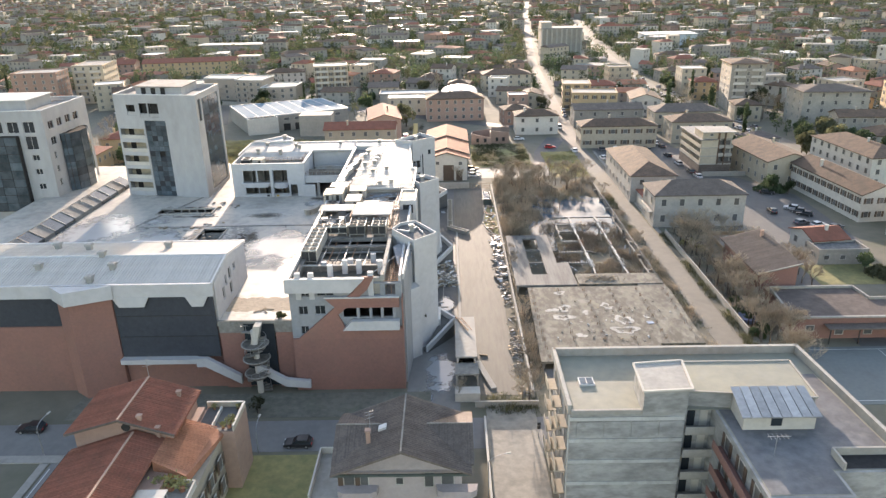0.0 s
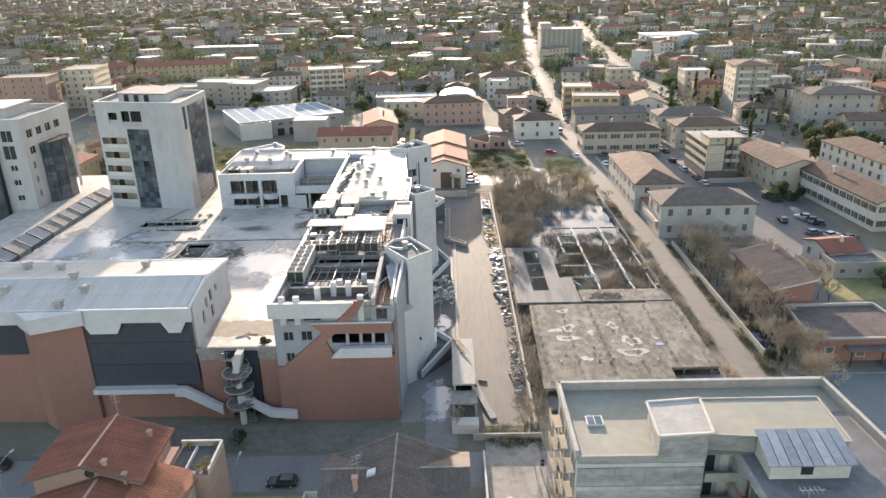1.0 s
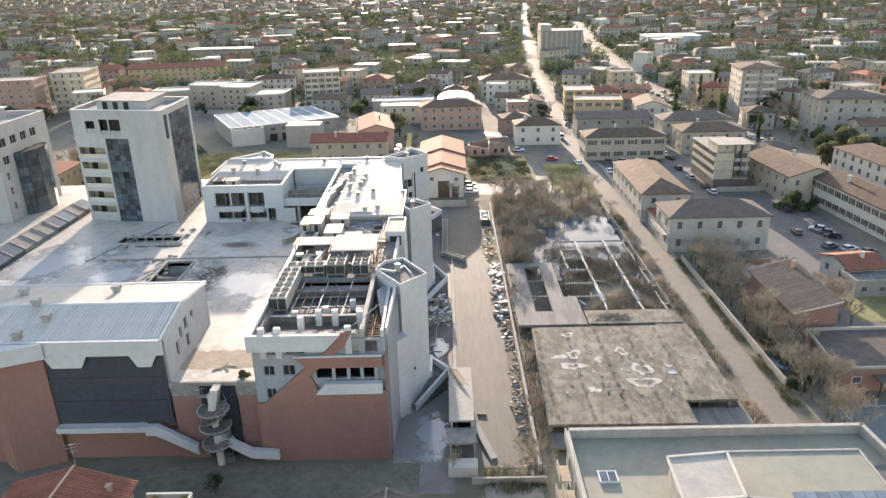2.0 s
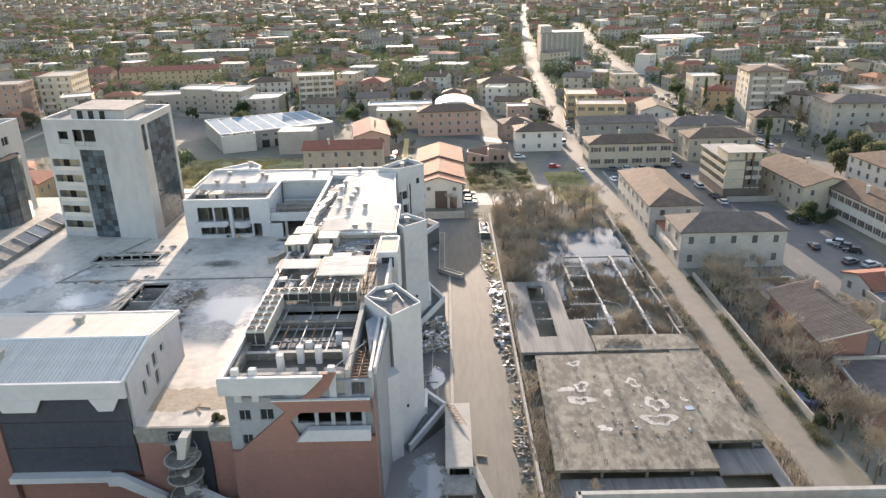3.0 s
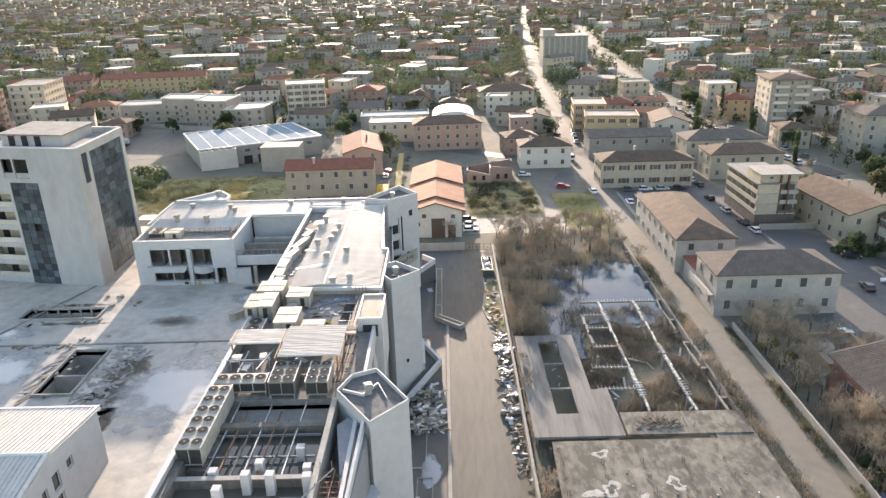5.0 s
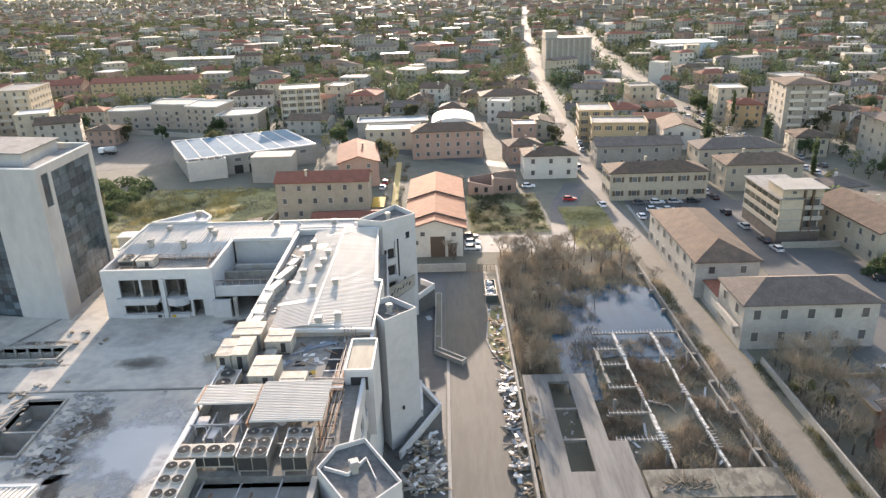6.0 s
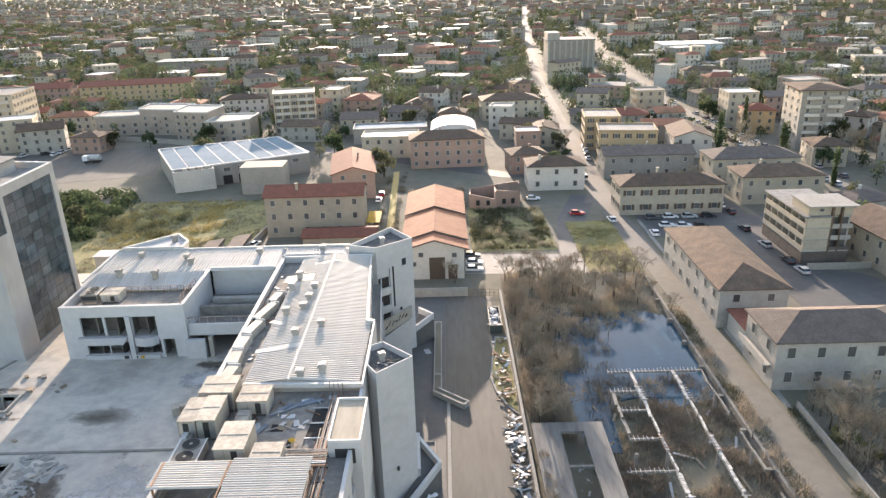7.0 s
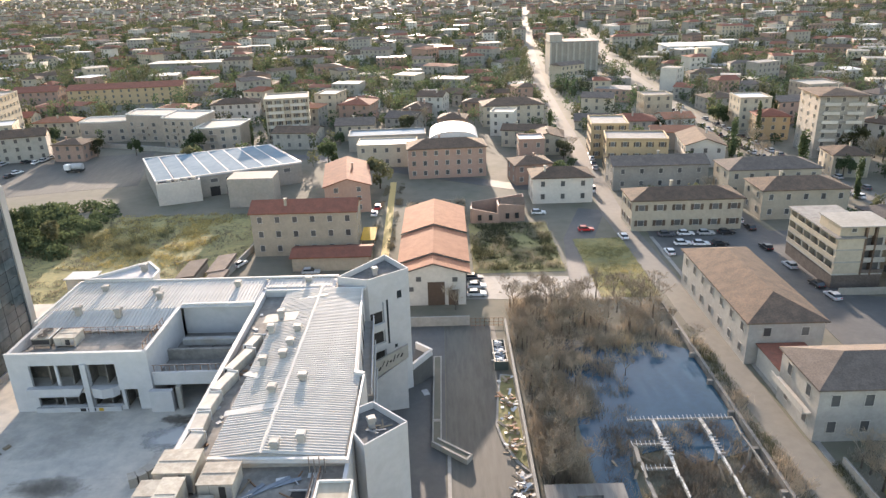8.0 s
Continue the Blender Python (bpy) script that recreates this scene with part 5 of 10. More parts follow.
# bare frame of beams standing in water
blotch_beam = mat("spalled_concrete", (0.58, 0.56, 0.52), (0.2, 0.19, 0.17), 0.9, 2.4, big=0.9, small=3.0, vary=0.12, stain=0.3)
fr = thing("concrete_frame", "roofless frame of pale concrete beams with rusty bars", "ruin", at=(36, 162, -1.4))
FX = [27.8, 32.1, 39.0, 43.6]
for j, x in enumerate(FX):
    y1 = 181.0 if j != 0 else 175
    n = 9
    for i in range(n):
        ya, yb = 143.0 + (y1 - 143) * i / n, 143.0 + (y1 - 143) * (i + 1) / n
        if (j == 0 and i < 6) or (j == 3 and i in (2, 5)):
            continue
        sk, hw = rng.uniform(-0.15, 0.15), rng.uniform(0.14, 0.3) * (0.6 if j == 3 else 1.0)
        part("beam", prism(bmesh.new(), [(x - hw + sk, ya), (x + hw + sk, ya + rng.uniform(0, 0.3)), (x + hw - sk, yb - rng.uniform(0.05, 0.6)), (x - hw - sk, yb - 0.05)], SLAB - 0.35, SLAB + rng.uniform(-0.12, 0.1)), blotch_beam if j in (1, 2) else concrete, fr)
        if j in (1, 2) and i % 3 == 1:
            b = bmesh.new()
            for k in range(6):
                yy = ya + (yb - ya) * k / 6
                beam(b, (x - 0.6, yy, SLAB + 0.12), (x + 0.6, yy + rng.uniform(-0.1, 0.1), SLAB + 0.12), 0.07)
            tagged(part("rebar", b, rubbish_white if i % 2 else rust, fr), kind="stuff")
    for y in (147, 160, 174):
        part("column", box(x - 0.2, x + 0.2, y - 0.2, y + 0.2, -1.4, SLAB - 0.35), concrete, fr)
for y, a, c in ((149.5, 25.6, 31.9), (156.0, 26.0, 31.9), (163.0, 27.6, 31.9), (170.0, 27.6, 31.9), (175.2, 27.6, 31.9), (181.0, 28.4, 43.8)):
    part("beam", box(a, c, y - 0.12, y + 0.12, SLAB - 0.4, SLAB - 0.05), concrete, fr)
    b = bmesh.new()
    for k in range(int((c - a) * 1.6)):
        xx = a + k / 1.6
        beam(b, (xx, y - 0.5, SLAB), (xx + rng.uniform(-0.1, 0.1), y + 0.5, SLAB + rng.uniform(0, 0.25)), 0.06)
    tagged(part("rebar", b, rubbish_white, fr, "pale twisted reinforcing bars"), kind="stuff")
for i in range(26):
    x, y, a, l = rng.uniform(25, 45), rng.uniform(144, 180), rng.uniform(0, 3.14), rng.uniform(1.2, 3.4)
    b = beam(bmesh.new(), (x, y, -1.0), (x + l * math.cos(a), y + l * math.sin(a), -0.85 + rng.uniform(0, 0.6)), 0.35, 0.12)
    single("plank", b, timber if i % 3 else rubbish_white, "loose weathered plank lying in the ruin", "plank", "loose planks")
ret = bmesh.new()
bx(ret, 45.9, 46.4, 100, 224, -2.2, 0.3)
for y in range(104, 222, 9):
    bx(ret, 45.0, 45.9, y, y + 0.6, -2.2, 0.0)
setting("wall_retaining", ret, concrete, "concrete retaining wall with buttresses along the road")
setting("wall_access", box(13.2, 13.6, 98, 216, 0, 1.3), pale_concrete, "low stained boundary wall along the access road")

# ---- houses ----
WIN = {}


def window_mesh(w, h):
    """A framed dark window, one closed piece; its back lies in the plane y = 0, looking to -y."""
    key = (round(w, 1), round(h, 1))
    if key in WIN:
        return WIN[key]
    bm = bmesh.new()
    f = 0.1

    def loop(a, y):
        return [bm.verts.new(p) for p in ((-w / 2 - a, y, -a), (w / 2 + a, y, -a), (w / 2 + a, y, h + a), (-w / 2 - a, y, h + a))]

    rings = [loop(f, 0.05), loop(f, -0.09), loop(0, -0.09), loop(0, -0.02)]
    for a, b in zip(rings, rings[1:]):
        for i in range(4):
            j = (i + 1) % 4
            bm.faces.new((a[i], a[j], b[j], b[i])).material_index = 0
    bm.faces.new(rings[-1]).material_index = 1
    WIN[key] = mesh_of("window", bm, [frame_grey, hazed_window_glass])
    return WIN[key]


def shutter_mesh(w, h, material):
    key = (round(w, 1), round(h, 1), material.name)
    if key not in WIN:
        WIN[key] = mesh_of("shutter", box(-w / 4, w / 4, -0.14, -0.05, -0.03, h + 0.03), material)
    return WIN[key]


def put_window(parent, m, w, h, shutter=None):
    part("window", window_mesh(w, h), None, parent, m=m)
    if shutter:
        for s in (-1, 1):
            part("shutter", shutter_mesh(w, h, shutter), None, parent, m=m @ Matrix.Translation((s * (w * 0.75 + 0.12), 0, 0)))


def roof_solid(kind, w, d, h, rise, eave=0.5, along="x", t=0.18):
    """Roof over a w by d plan standing on height h, centred on the origin."""
    bm = bmesh.new()
    X, Y = w / 2 + eave, d / 2 + eave
    if kind == "hip":
        r = min(X, Y)
        pts = [(-X, -Y), (X, -Y), (X, Y), (-X, Y)]
        lo = [bm.verts.new((x, y, h - 0.05)) for x, y in pts]
        md = [bm.verts.new((x, y, h + t)) for x, y in pts]
        a, b = ((-(X - r), 0), (X - r, 0)) if X >= Y else ((0, -(Y - r)), (0, Y - r))
        if abs(X - Y) < 0.05:
            a, b = ((-0.4, 0), (0.4, 0))
        p, q = bm.verts.new((*a, h + t + rise)), bm.verts.new((*b, h + t + rise))
        bm.faces.new(lo[::-1])
        for i in range(4):
            j = (i + 1) % 4
            bm.faces.new((lo[i], lo[j], md[j], md[i]))
        if X >= Y:
            bm.faces.new((md[0], md[1], q, p)), bm.faces.new((md[1], md[2], q)), bm.faces.new((md[2], md[3], p, q)), bm.faces.new((md[3], md[0], p))
        else:
            bm.faces.new((md[0], md[1], p)), bm.faces.new((md[1], md[2], q, p)), bm.faces.new((md[2], md[3], q)), bm.faces.new((md[3], md[0], p, q))
    elif kind == "gable":
        if along == "x":
            slab_x(bm, [(-Y, h - 0.1), (0, h + rise - 0.1), (Y, h - 0.1), (Y, h + t), (0, h + rise + t), (-Y, h + t)], -X, X)
        else:
            slab_y(bm, [(-X, h - 0.1), (-X, h + t), (0, h + rise + t), (X, h + t), (X, h - 0.1), (0, h + rise - 0.1)], -Y, Y)
    else:
        bx(bm, -X + eave + 0.25, X - eave - 0.25, -Y + eave + 0.25, Y - eave - 0.25, h - 0.3, h - 0.1)
    return bm


def house(x, y, w, d, h, roof="hip", rise=2.2, turn=0.0, wall=None, tiles=None, storeys=2, win=2.6, shutter=None, label="", faces="fs", eave=0.5, along="x", win_w=1.1, balcony=False, chimney=True, group="town houses", joined=False, category="house", win_h=1.5):
    """House of w by d metres round (x, y): walls, roof, chimney, and windows on the front (f), the side towards the camera's line (s) and the far side (o)."""
    wall, tiles = wall or cream, tiles or tile_brown
    hs = thing("house", label or "rendered town house with a tiled roof", category, group)
    b = bmesh.new()
    if roof == "gable":
        bx(b, -w / 2, w / 2, -d / 2, d / 2, 0, h)
        if along == "x":
            slab_x(b, [(-d / 2, h), (d / 2, h), (0, h + rise)], -w / 2, w / 2)
        else:
            slab_y(b, [(-w / 2, h), (w / 2, h), (0, h + rise)], -d / 2, d / 2)
    else:
        bx(b, -w / 2, w / 2, -d / 2, d / 2, 0, h if roof == "hip" else h - 0.3)
    part("wall", b, wall, hs)
    part("roof", roof_solid(roof, w, d, h, rise, eave, along), tiles, hs)
    if roof == "flat":
        b = bmesh.new()
        for a, c, e, g in ((-w / 2 - 0.15, w / 2 + 0.15, -d / 2 - 0.15, -d / 2 + 0.2), (-w / 2 - 0.15, w / 2 + 0.15, d / 2 - 0.2, d / 2 + 0.15), (-w / 2 - 0.15, -w / 2 + 0.2, -d / 2 + 0.2, d / 2 - 0.2), (w / 2 - 0.2, w / 2 + 0.15, -d / 2 + 0.2, d / 2 - 0.2)):
            bx(b, a, c, e, g, h - 0.5, h + 0.35)
        part("parapet", b, wall, hs)
    elif chimney:
        g = random.Random(int(x * 7 + y * 13))
        cx, cy = g.uniform(-0.3, 0.3) * w, g.uniform(-0.25, 0.25) * d
        b = bmesh.new()
        bx(b, cx - 0.3, cx + 0.3, cy - 0.3, cy + 0.3, h, h + rise + 0.9)
        bx(b, cx - 0.42, cx + 0.42, cy - 0.42, cy + 0.42, h + rise + 0.9, h + rise + 1.05)
        part("chimney", b, wall, hs)
    if win:
        sh = h / storeys
        spots = []
        side = -90 if x > 0 else 90
        for f in faces:
            L = w if f == "f" else d
            n = max(1, int(L / win))
            for i in range(n):
                u = -L / 2 + L * (i + 0.5) / n
                for s in range(storeys):
                    z = s * sh + sh * 0.36
                    if f == "f":
                        spots.append(Matrix.Translation((u, -d / 2, z)))
                    else:
                        sd = side if f == "s" else -side
                        spots.append(pose(0, 0, 0, 0, 0, sd) @ Matrix.Translation((u, -w / 2, z)))
        if joined:
            bm = bmesh.new()
            for m in spots:
                k = len(bm.verts)
                bx(bm, -win_w / 2, win_w / 2, -0.06, 0.05, 0, min(win_h, sh * 0.5))
                bm.verts.ensure_lookup_table()
                for v in bm.verts[k:]:
                    v.co = m @ v.co
            tagged(part("glazing", bm, hazed_window_glass, hs), kind="stuff")
        else:
            for m in spots:
                put_window(hs, m, win_w, min(win_h, sh * 0.5), shutter)
        if balcony:
            for s in range(1, storeys):
                for f in (0, 1):
                    u = -w / 4 + f * w / 2
                    b = bmesh.new()
                    bx(b, u - w * 0.17, u + w * 0.17, -d / 2 - 1.2, -d / 2, s * sh - 0.1, s * sh + 0.08)
                    bx(b, u - w * 0.17, u + w * 0.17, -d / 2 - 1.2, -d / 2 - 1.1, s * sh + 0.08, s * sh + 0.95)
                    part("balcony", b, pale, hs)
    hs.matrix_basis = pose(x, y, 0, 0, 0, turn)
    TAKEN.append((x, y, max(w, d) * 0.5 + 1.5))
    return hs


TAKEN = []
# houses along the right-hand road
stone_grey = mat("stone_grey_render", (0.38, 0.36, 0.325), (0.29, 0.275, 0.25), 0.85, big=0.2, vary=0.05, stain=0.35, stain_col=(0.26, 0.25, 0.225))
house(65.5, 183.0, 23.5, 11.5, 8.6, "hip", 2.6, 0, stone_grey, tile_dark, 2, 4.6, None, "long pale grey two-storey house with a dark hipped roof", win_w=1.2, win_h=1.8, chimney=False)
house(59.2, 216.0, 12.8, 34.0, 7.8, "hip", 2.6, 0, stone_grey, tile_brown, 2, 4.4, None, "long greenish-grey house with a broad worn tiled roof", win_w=1.2, chimney=False)
house(64.6, 272.0, 28.4, 11.0, 8.2, "hip", 2.0, 0, cream, tile_brown, 2, 4.6, brown_shutter, "long grey rendered house with shuttered windows beside the square", win_w=1.5)
house(68.5, 309.0, 29.0, 10.5, 7.6, "gable", 2.0, 0, grey_wall, tile_dark, 2, 5.0, None, "grey-green terrace with a low dark tiled roof")
house(99.0, 300.0, 27.0, 12.0, 8.0, "hip", 2.4, 0, cream, tile_dark, 2, 4.4, None, "broad cream house under a dark hipped roof")
house(98.0, 279.0, 23.0, 12.0, 8.0, "hip", 2.2, 0, cream, tile_brown, 2, 4.2, None, "cream two-storey house with a brown tiled roof")
def corner_flats(x0, x1, y0, y1):
    """Flats over a brick ground floor, with loggias to the street and a roof storey."""
    f = thing("corner_flats", "four-storey brown-grey flats with long loggias, brick base and roof storey", "apartment block", at=(x0, y0, 0))
    part("base", box(x0, x1, y0, y1, 0, 3.1), tile_dark, f, "brown brick ground floor")
    part("wall", box(x0 + 1.3, x1, y0 + 0.9, y1, 3.1, 11.2), grey_wall, f)
    for k in range(3):
        z = 3.1 + 2.7 * k
        part("floor_band", box(x0 - 0.2, x1 + 0.1, y0 - 0.2, y1, z, z + 0.3), pale_concrete, f)
        part("parapet", box(x0 - 0.2, x0 - 0.05, y0 - 0.2, y1 - 0.5, z + 0.3, z + 1.2), cream, f)
        part("panel", box(x0 + 0.1, x0 + 5.4, y0 - 0.1, y0 + 0.88, z + 0.3, z + 2.68), cream, f, "pale front panel")
        part("parapet", box(x0 + 5.4, x1 + 0.1, y0 - 0.2, y0 - 0.05, z + 0.3, z + 1.1), tile_dark if k == 0 else grey_wall, f)
        for u in (6.1, 8.4):
            part("window", window_mesh(1.5, 1.9), None, f, m=Matrix.Translation((x0 + u + 0.6, y0 + 0.9, z + 0.45)))
        n = int((y1 - y0) / 3.4)
        for i in range(n):
            y = y0 + 1.9 + i * 3.4
            part("window", window_mesh(1.5, 1.9), None, f, m=pose(x0 + 1.3, y, z + 0.4, 0, 0, -90))
            part("pier", box(x0 - 0.04, x0 + 1.3, y + 1.55, y + 1.8, z + 0.3, z + 2.68), cream, f)
    part("pilaster", box(x0 + 5.4, x0 + 5.8, y0 - 0.25, y0 + 0.85, 3.1, 13.6), tile_brown, f)
    part("pilaster", box(x0 + 7.4, x0 + 7.8, y0 - 0.25, y0 + 0.85, 3.1, 13.6), tile_brown, f)
    part("roof", box(x0 - 0.6, x1 + 0.3, y0 + 6.0, y1 + 0.3, 11.2, 11.5), flat_roof, f)
    part("roof", box(x0 - 0.6, x0 + 5.4, y0 - 0.6, y0 + 6.0, 11.2, 11.5), flat_roof, f)
    part("roof_storey", box(x0 + 0.4, x1, y0 + 0.4, y0 + 8.6, 11.5, 13.6), cream, f)
    part("roof_slab", box(x0 + 0.1, x1 + 0.8, y0 - 0.5, y0 + 9.0, 13.6, 13.85), pale_concrete, f)
    part("window", window_mesh(1.0, 0.7), None, f, m=Matrix.Translation((x0 + 3.2, y0 + 0.4, 12.4)))
    part("yard_wall", box(x0, x1 + 4, y0 - 3.4, y0 - 3.2, 0, 1.6), grey_wall, f)
    TAKEN.append(((x0 + x1) / 2, (y0 + y1) / 2, 13))


corner_flats(82.4, 92.6, 228.4, 249.0)
house(104.5, 227.0, 15.0, 27.0, 7.6, "gable", 2.4, 4, cream, tile_brown, 2, 4.0, None, "long house with a brown tiled roof beside the apartment block", along="y")
house(62.5, 352.0, 13.0, 16.0, 12.5, "flat", 0, -6, ochre, flat_roof, 4, 3.4, brown_shutter, "ochre apartment block with a flat roof")
house(67.0, 329.5, 20.0, 13.0, 11.5, "flat", 0, -8, ochre, flat_roof, 3, 3.6, brown_shutter, "yellow-ochre apartment block with a flat roof and stair turret")
house(36.8, 298.0, 17.5, 11.0, 7.6, "hip", 2.0, 0, pale, tile_brown, 2, 5.0, None, "low pale pink building with a brown tiled roof")
house(33.5, 345.0, 9.0, 9.0, 8.5, "flat", 0, 0, pink, white_rim, 2, 3.4, None, "pink house with a bright white roof terrace")
house(92.0, 338.0, 13.0, 20.0, 7.5, "gable", 2.4, -8, pale, tile_brown, 2, 4.0, None, "white house with a grey metal roof", along="y")
house(140.0, 345.0, 15.5, 18.0, 21.5, "hip", 1.5, -6, grey_wall, tile_brown, 7, 5.0, None, "tall grey apartment block with a low brown roof", eave=1.1, balcony=True)
house(131.0, 372.0, 12.0, 11.0, 9.0, "hip", 2.2, -8, ochre, tile_red, 3, 3.4, None, "yellow house with a red hipped roof")
house(131.5, 317.0, 11.0, 12.0, 7.0, "hip", 2.0, -8, cream, tile_brown, 2, 3.6, None, "small cream house with a brown hipped roof")
house(158.0, 300.0, 26.0, 18.0, 15.5, "hip", 1.8, -4, grey_wall, tile_dark, 5, 5.2, None, "dark grey apartment slab with a low brown roof", eave=0.9)
def lean_roof_house():
    h = thing("house", "low brick-red house under one broad worn tiled slope behind bare trees", "house", "town houses", at=(65, 140, 0))
    part("wall", slab_y(bmesh.new(), [(61.9, 0), (69.1, 0), (69.1, 8.7), (61.9, 6.7)], 130.4, 149.6), brick_skin, h)
    part("roof", slab_y(bmesh.new(), [(61.0, 6.75), (69.6, 8.85), (69.6, 9.1), (61.0, 7.0)], 129.8, 150.2), tile_dark, h, "broad worn brown tiled slope")
    for k in range(48):
        y = 130.0 + k * 0.42
        part("tile_rib", beam(bmesh.new(), (61.0, y, 7.03), (69.6, y, 9.13), 0.16, 0.09), tile_dark, h)
    part("verge", beam(bmesh.new(), (61.0, 129.78, 7.0), (69.6, 129.78, 9.1), 0.16, 0.24), pale_concrete, h, "pale mortared verge")
    part("chimney", box(68.0, 68.6, 146.0, 146.6, 8.5, 10.2), pink, h)
    for y in (133.5, 139.0, 144.5):
        put_window(h, pose(61.9, y, 3.4, 0, 0, -90), 1.1, 1.5, brown_shutter)
    part("step", box(59.6, 61.9, 137.4, 141.0, 0, 0.6), pale_concrete, h)
    part("step", box(60.4, 61.9, 138.0, 140.4, 0.6, 1.2), pale_concrete, h)
    n = thing("annexe", "low walled yard building with a yellowish flat parapet", "annexe", at=(66, 157, 0))
    part("wall", box(62.2, 71.0, 151.0, 161.4, 0, 3.7), grey_wall, n)
    rim(n, [(62.3, 151.2), (62.3, 161.2), (70.9, 161.2), (70.9, 151.2)], 4.1, 0.3, 0.8, True, ochre, "parapet")
    TAKEN.append((66, 146, 14))


brown_felt = mat("brown_felt", (0.125, 0.1, 0.09), (0.085, 0.07, 0.064), 0.9, 1.4, big=0.2, small=0.9, vary=0.03, stain=0.4, stain_col=(0.15, 0.12, 0.105), spec=0.2)


def red_annexe():
    n = thing("annexe", "long low brick-red annexe with a dark brown flat felt roof", "annexe", at=(80, 122, 0))
    plan = [(62.0, 116.2), (99.5, 116.2), (99.5, 123.6), (79.9, 123.6), (79.5, 128.9), (69.0, 128.9), (63.4, 128.9)]
    part("wall", prism(bmesh.new(), plan, 0, 4.2), brick_skin, n, "brick-red rendered wall")
    part("roof", prism(bmesh.new(), plan, 4.2, 4.28), brown_felt, n, "dark brown felt roof")
    rim(n, plan[1:] + plan[:1], 4.5, 0.4, 0.55, False, grey_wall, "parapet")
    part("coping", beam(bmesh.new(), (61.7, 116.1, 4.42), (99.6, 116.1, 4.42), 0.5, 0.3), pale_concrete, n)
    put_window(n, Matrix.Translation((65.6, 116.2, 1.6)), 1.4, 1.1)
    part("canopy", box(68.0, 84.0, 113.9, 116.1, 2.9, 3.1), tile_dark, n, "dark porch canopy")
    for x in (68.3, 73.5, 78.7, 83.7):
        part("post", box(x - 0.08, x + 0.08, 114.0, 114.16, 0, 2.9), fan_dark, n)
    for x in (71.0, 76.2, 81.0):
        put_window(n, Matrix.Translation((x, 116.2, 0.9)), 1.4, 1.6)
    TAKEN.append((80, 122, 18))


lean_roof_house()
red_annexe()
house(112.0, 196.0, 11.0, 34.0, 7.4, "gable", 2.4, 5, pale, tile_brown, 2, 3.0, brown_shutter, "long pale terrace with a brown ridge roof", along="y")
house(133.0, 226.0, 14.0, 32.0, 9.0, "hip", 2.6, 5, pale, tile_brown, 3, 3.6, None, "large pale terrace with a red-brown hipped roof")
house(118.0, 158.0, 14.0, 24.0, 7.5, "gable", 2.4, 5, pale, tile_brown, 2, 4.0, None, "pale house with a brown roof", along="y")
house(88.5, 160.5, 8.5, 9.0, 3.8, "gable", 1.6, 8, pale, tile_red, 1, 4.0, None, "white bungalow with a red tiled roof in a garden")
house(89.4, 153.4, 11.0, 5.6, 3.4, "flat", 0, 0, grey_wall, tower_felt, 1, 3.4, None, "low grey outbuilding with a flat felt roof", win_h=1.0)
# houses behind the complex
house(-32.0, 260.5, 25.5, 9.5, 11.0, "gable", 2.0, 0, cream, tile_red, 3, 4.2, None, "three-storey cream apartment house with a dark red tiled roof", win_w=1.1)
house(-27.2, 302.0, 13.0, 27.0, 8.0, "gable", 2.2, 7, pink, tile_red, 3, 4.4, None, "deep house with a red-brown gabled roof", along="y", faces="f")
house(-24.5, 249.0, 18.0, 7.0, 3.4, "gable", 1.0, 0, cream, tile_red, 1, 0, None, "low garage row under a rusty red roof", chimney=False)
house(-18.0, 346.0, 21.0, 11.0, 8.0, "flat", 0, 0, cream, white_rim, 2, 3.6, None, "cream building with a bright flat roof")
house(3.0, 330.0, 26.0, 12.0, 10.0, "hip", 2.2, 4, pink, tile_brown, 3, 3.6, None, "pink three-storey terrace across the street")
house(30.0, 318.0, 12.0, 10.0, 6.5, "hip", 1.8, 10, pink, tile_brown, 2, 3.6, None, "small pink house with a tiled roof")
house(33.0, 415.0, 27.0, 14.0, 9.0, "hip", 2.4, 4, cream, tile_brown, 3, 4.0, None, "cream house with a broad tiled roof by the main road")
house(-20.0, 372.0, 30.0, 12.0, 6.0, "flat", 0, 3, grey_wall, skylight_mat, 2, 0, None, "workshop with a pale blue metal roof")
house(-64.0, 398.0, 18.0, 16.0, 17.5, "flat", 0, 10, cream, flat_roof, 6, 3.4, brown_shutter, "cream six-storey apartment block with roof terrace", balcony=True)
house(-97.0, 436.0, 22.0, 12.0, 9.5, "hip", 2.0, 8, pale, tile_brown, 3, 3.6, None, "white house with small dark windows")
beige = mat("beige_render", (0.34, 0.285, 0.235), (0.25, 0.21, 0.175), 0.85, big=0.15, vary=0.06, stain=0.35, stain_col=(0.2, 0.18, 0.155))


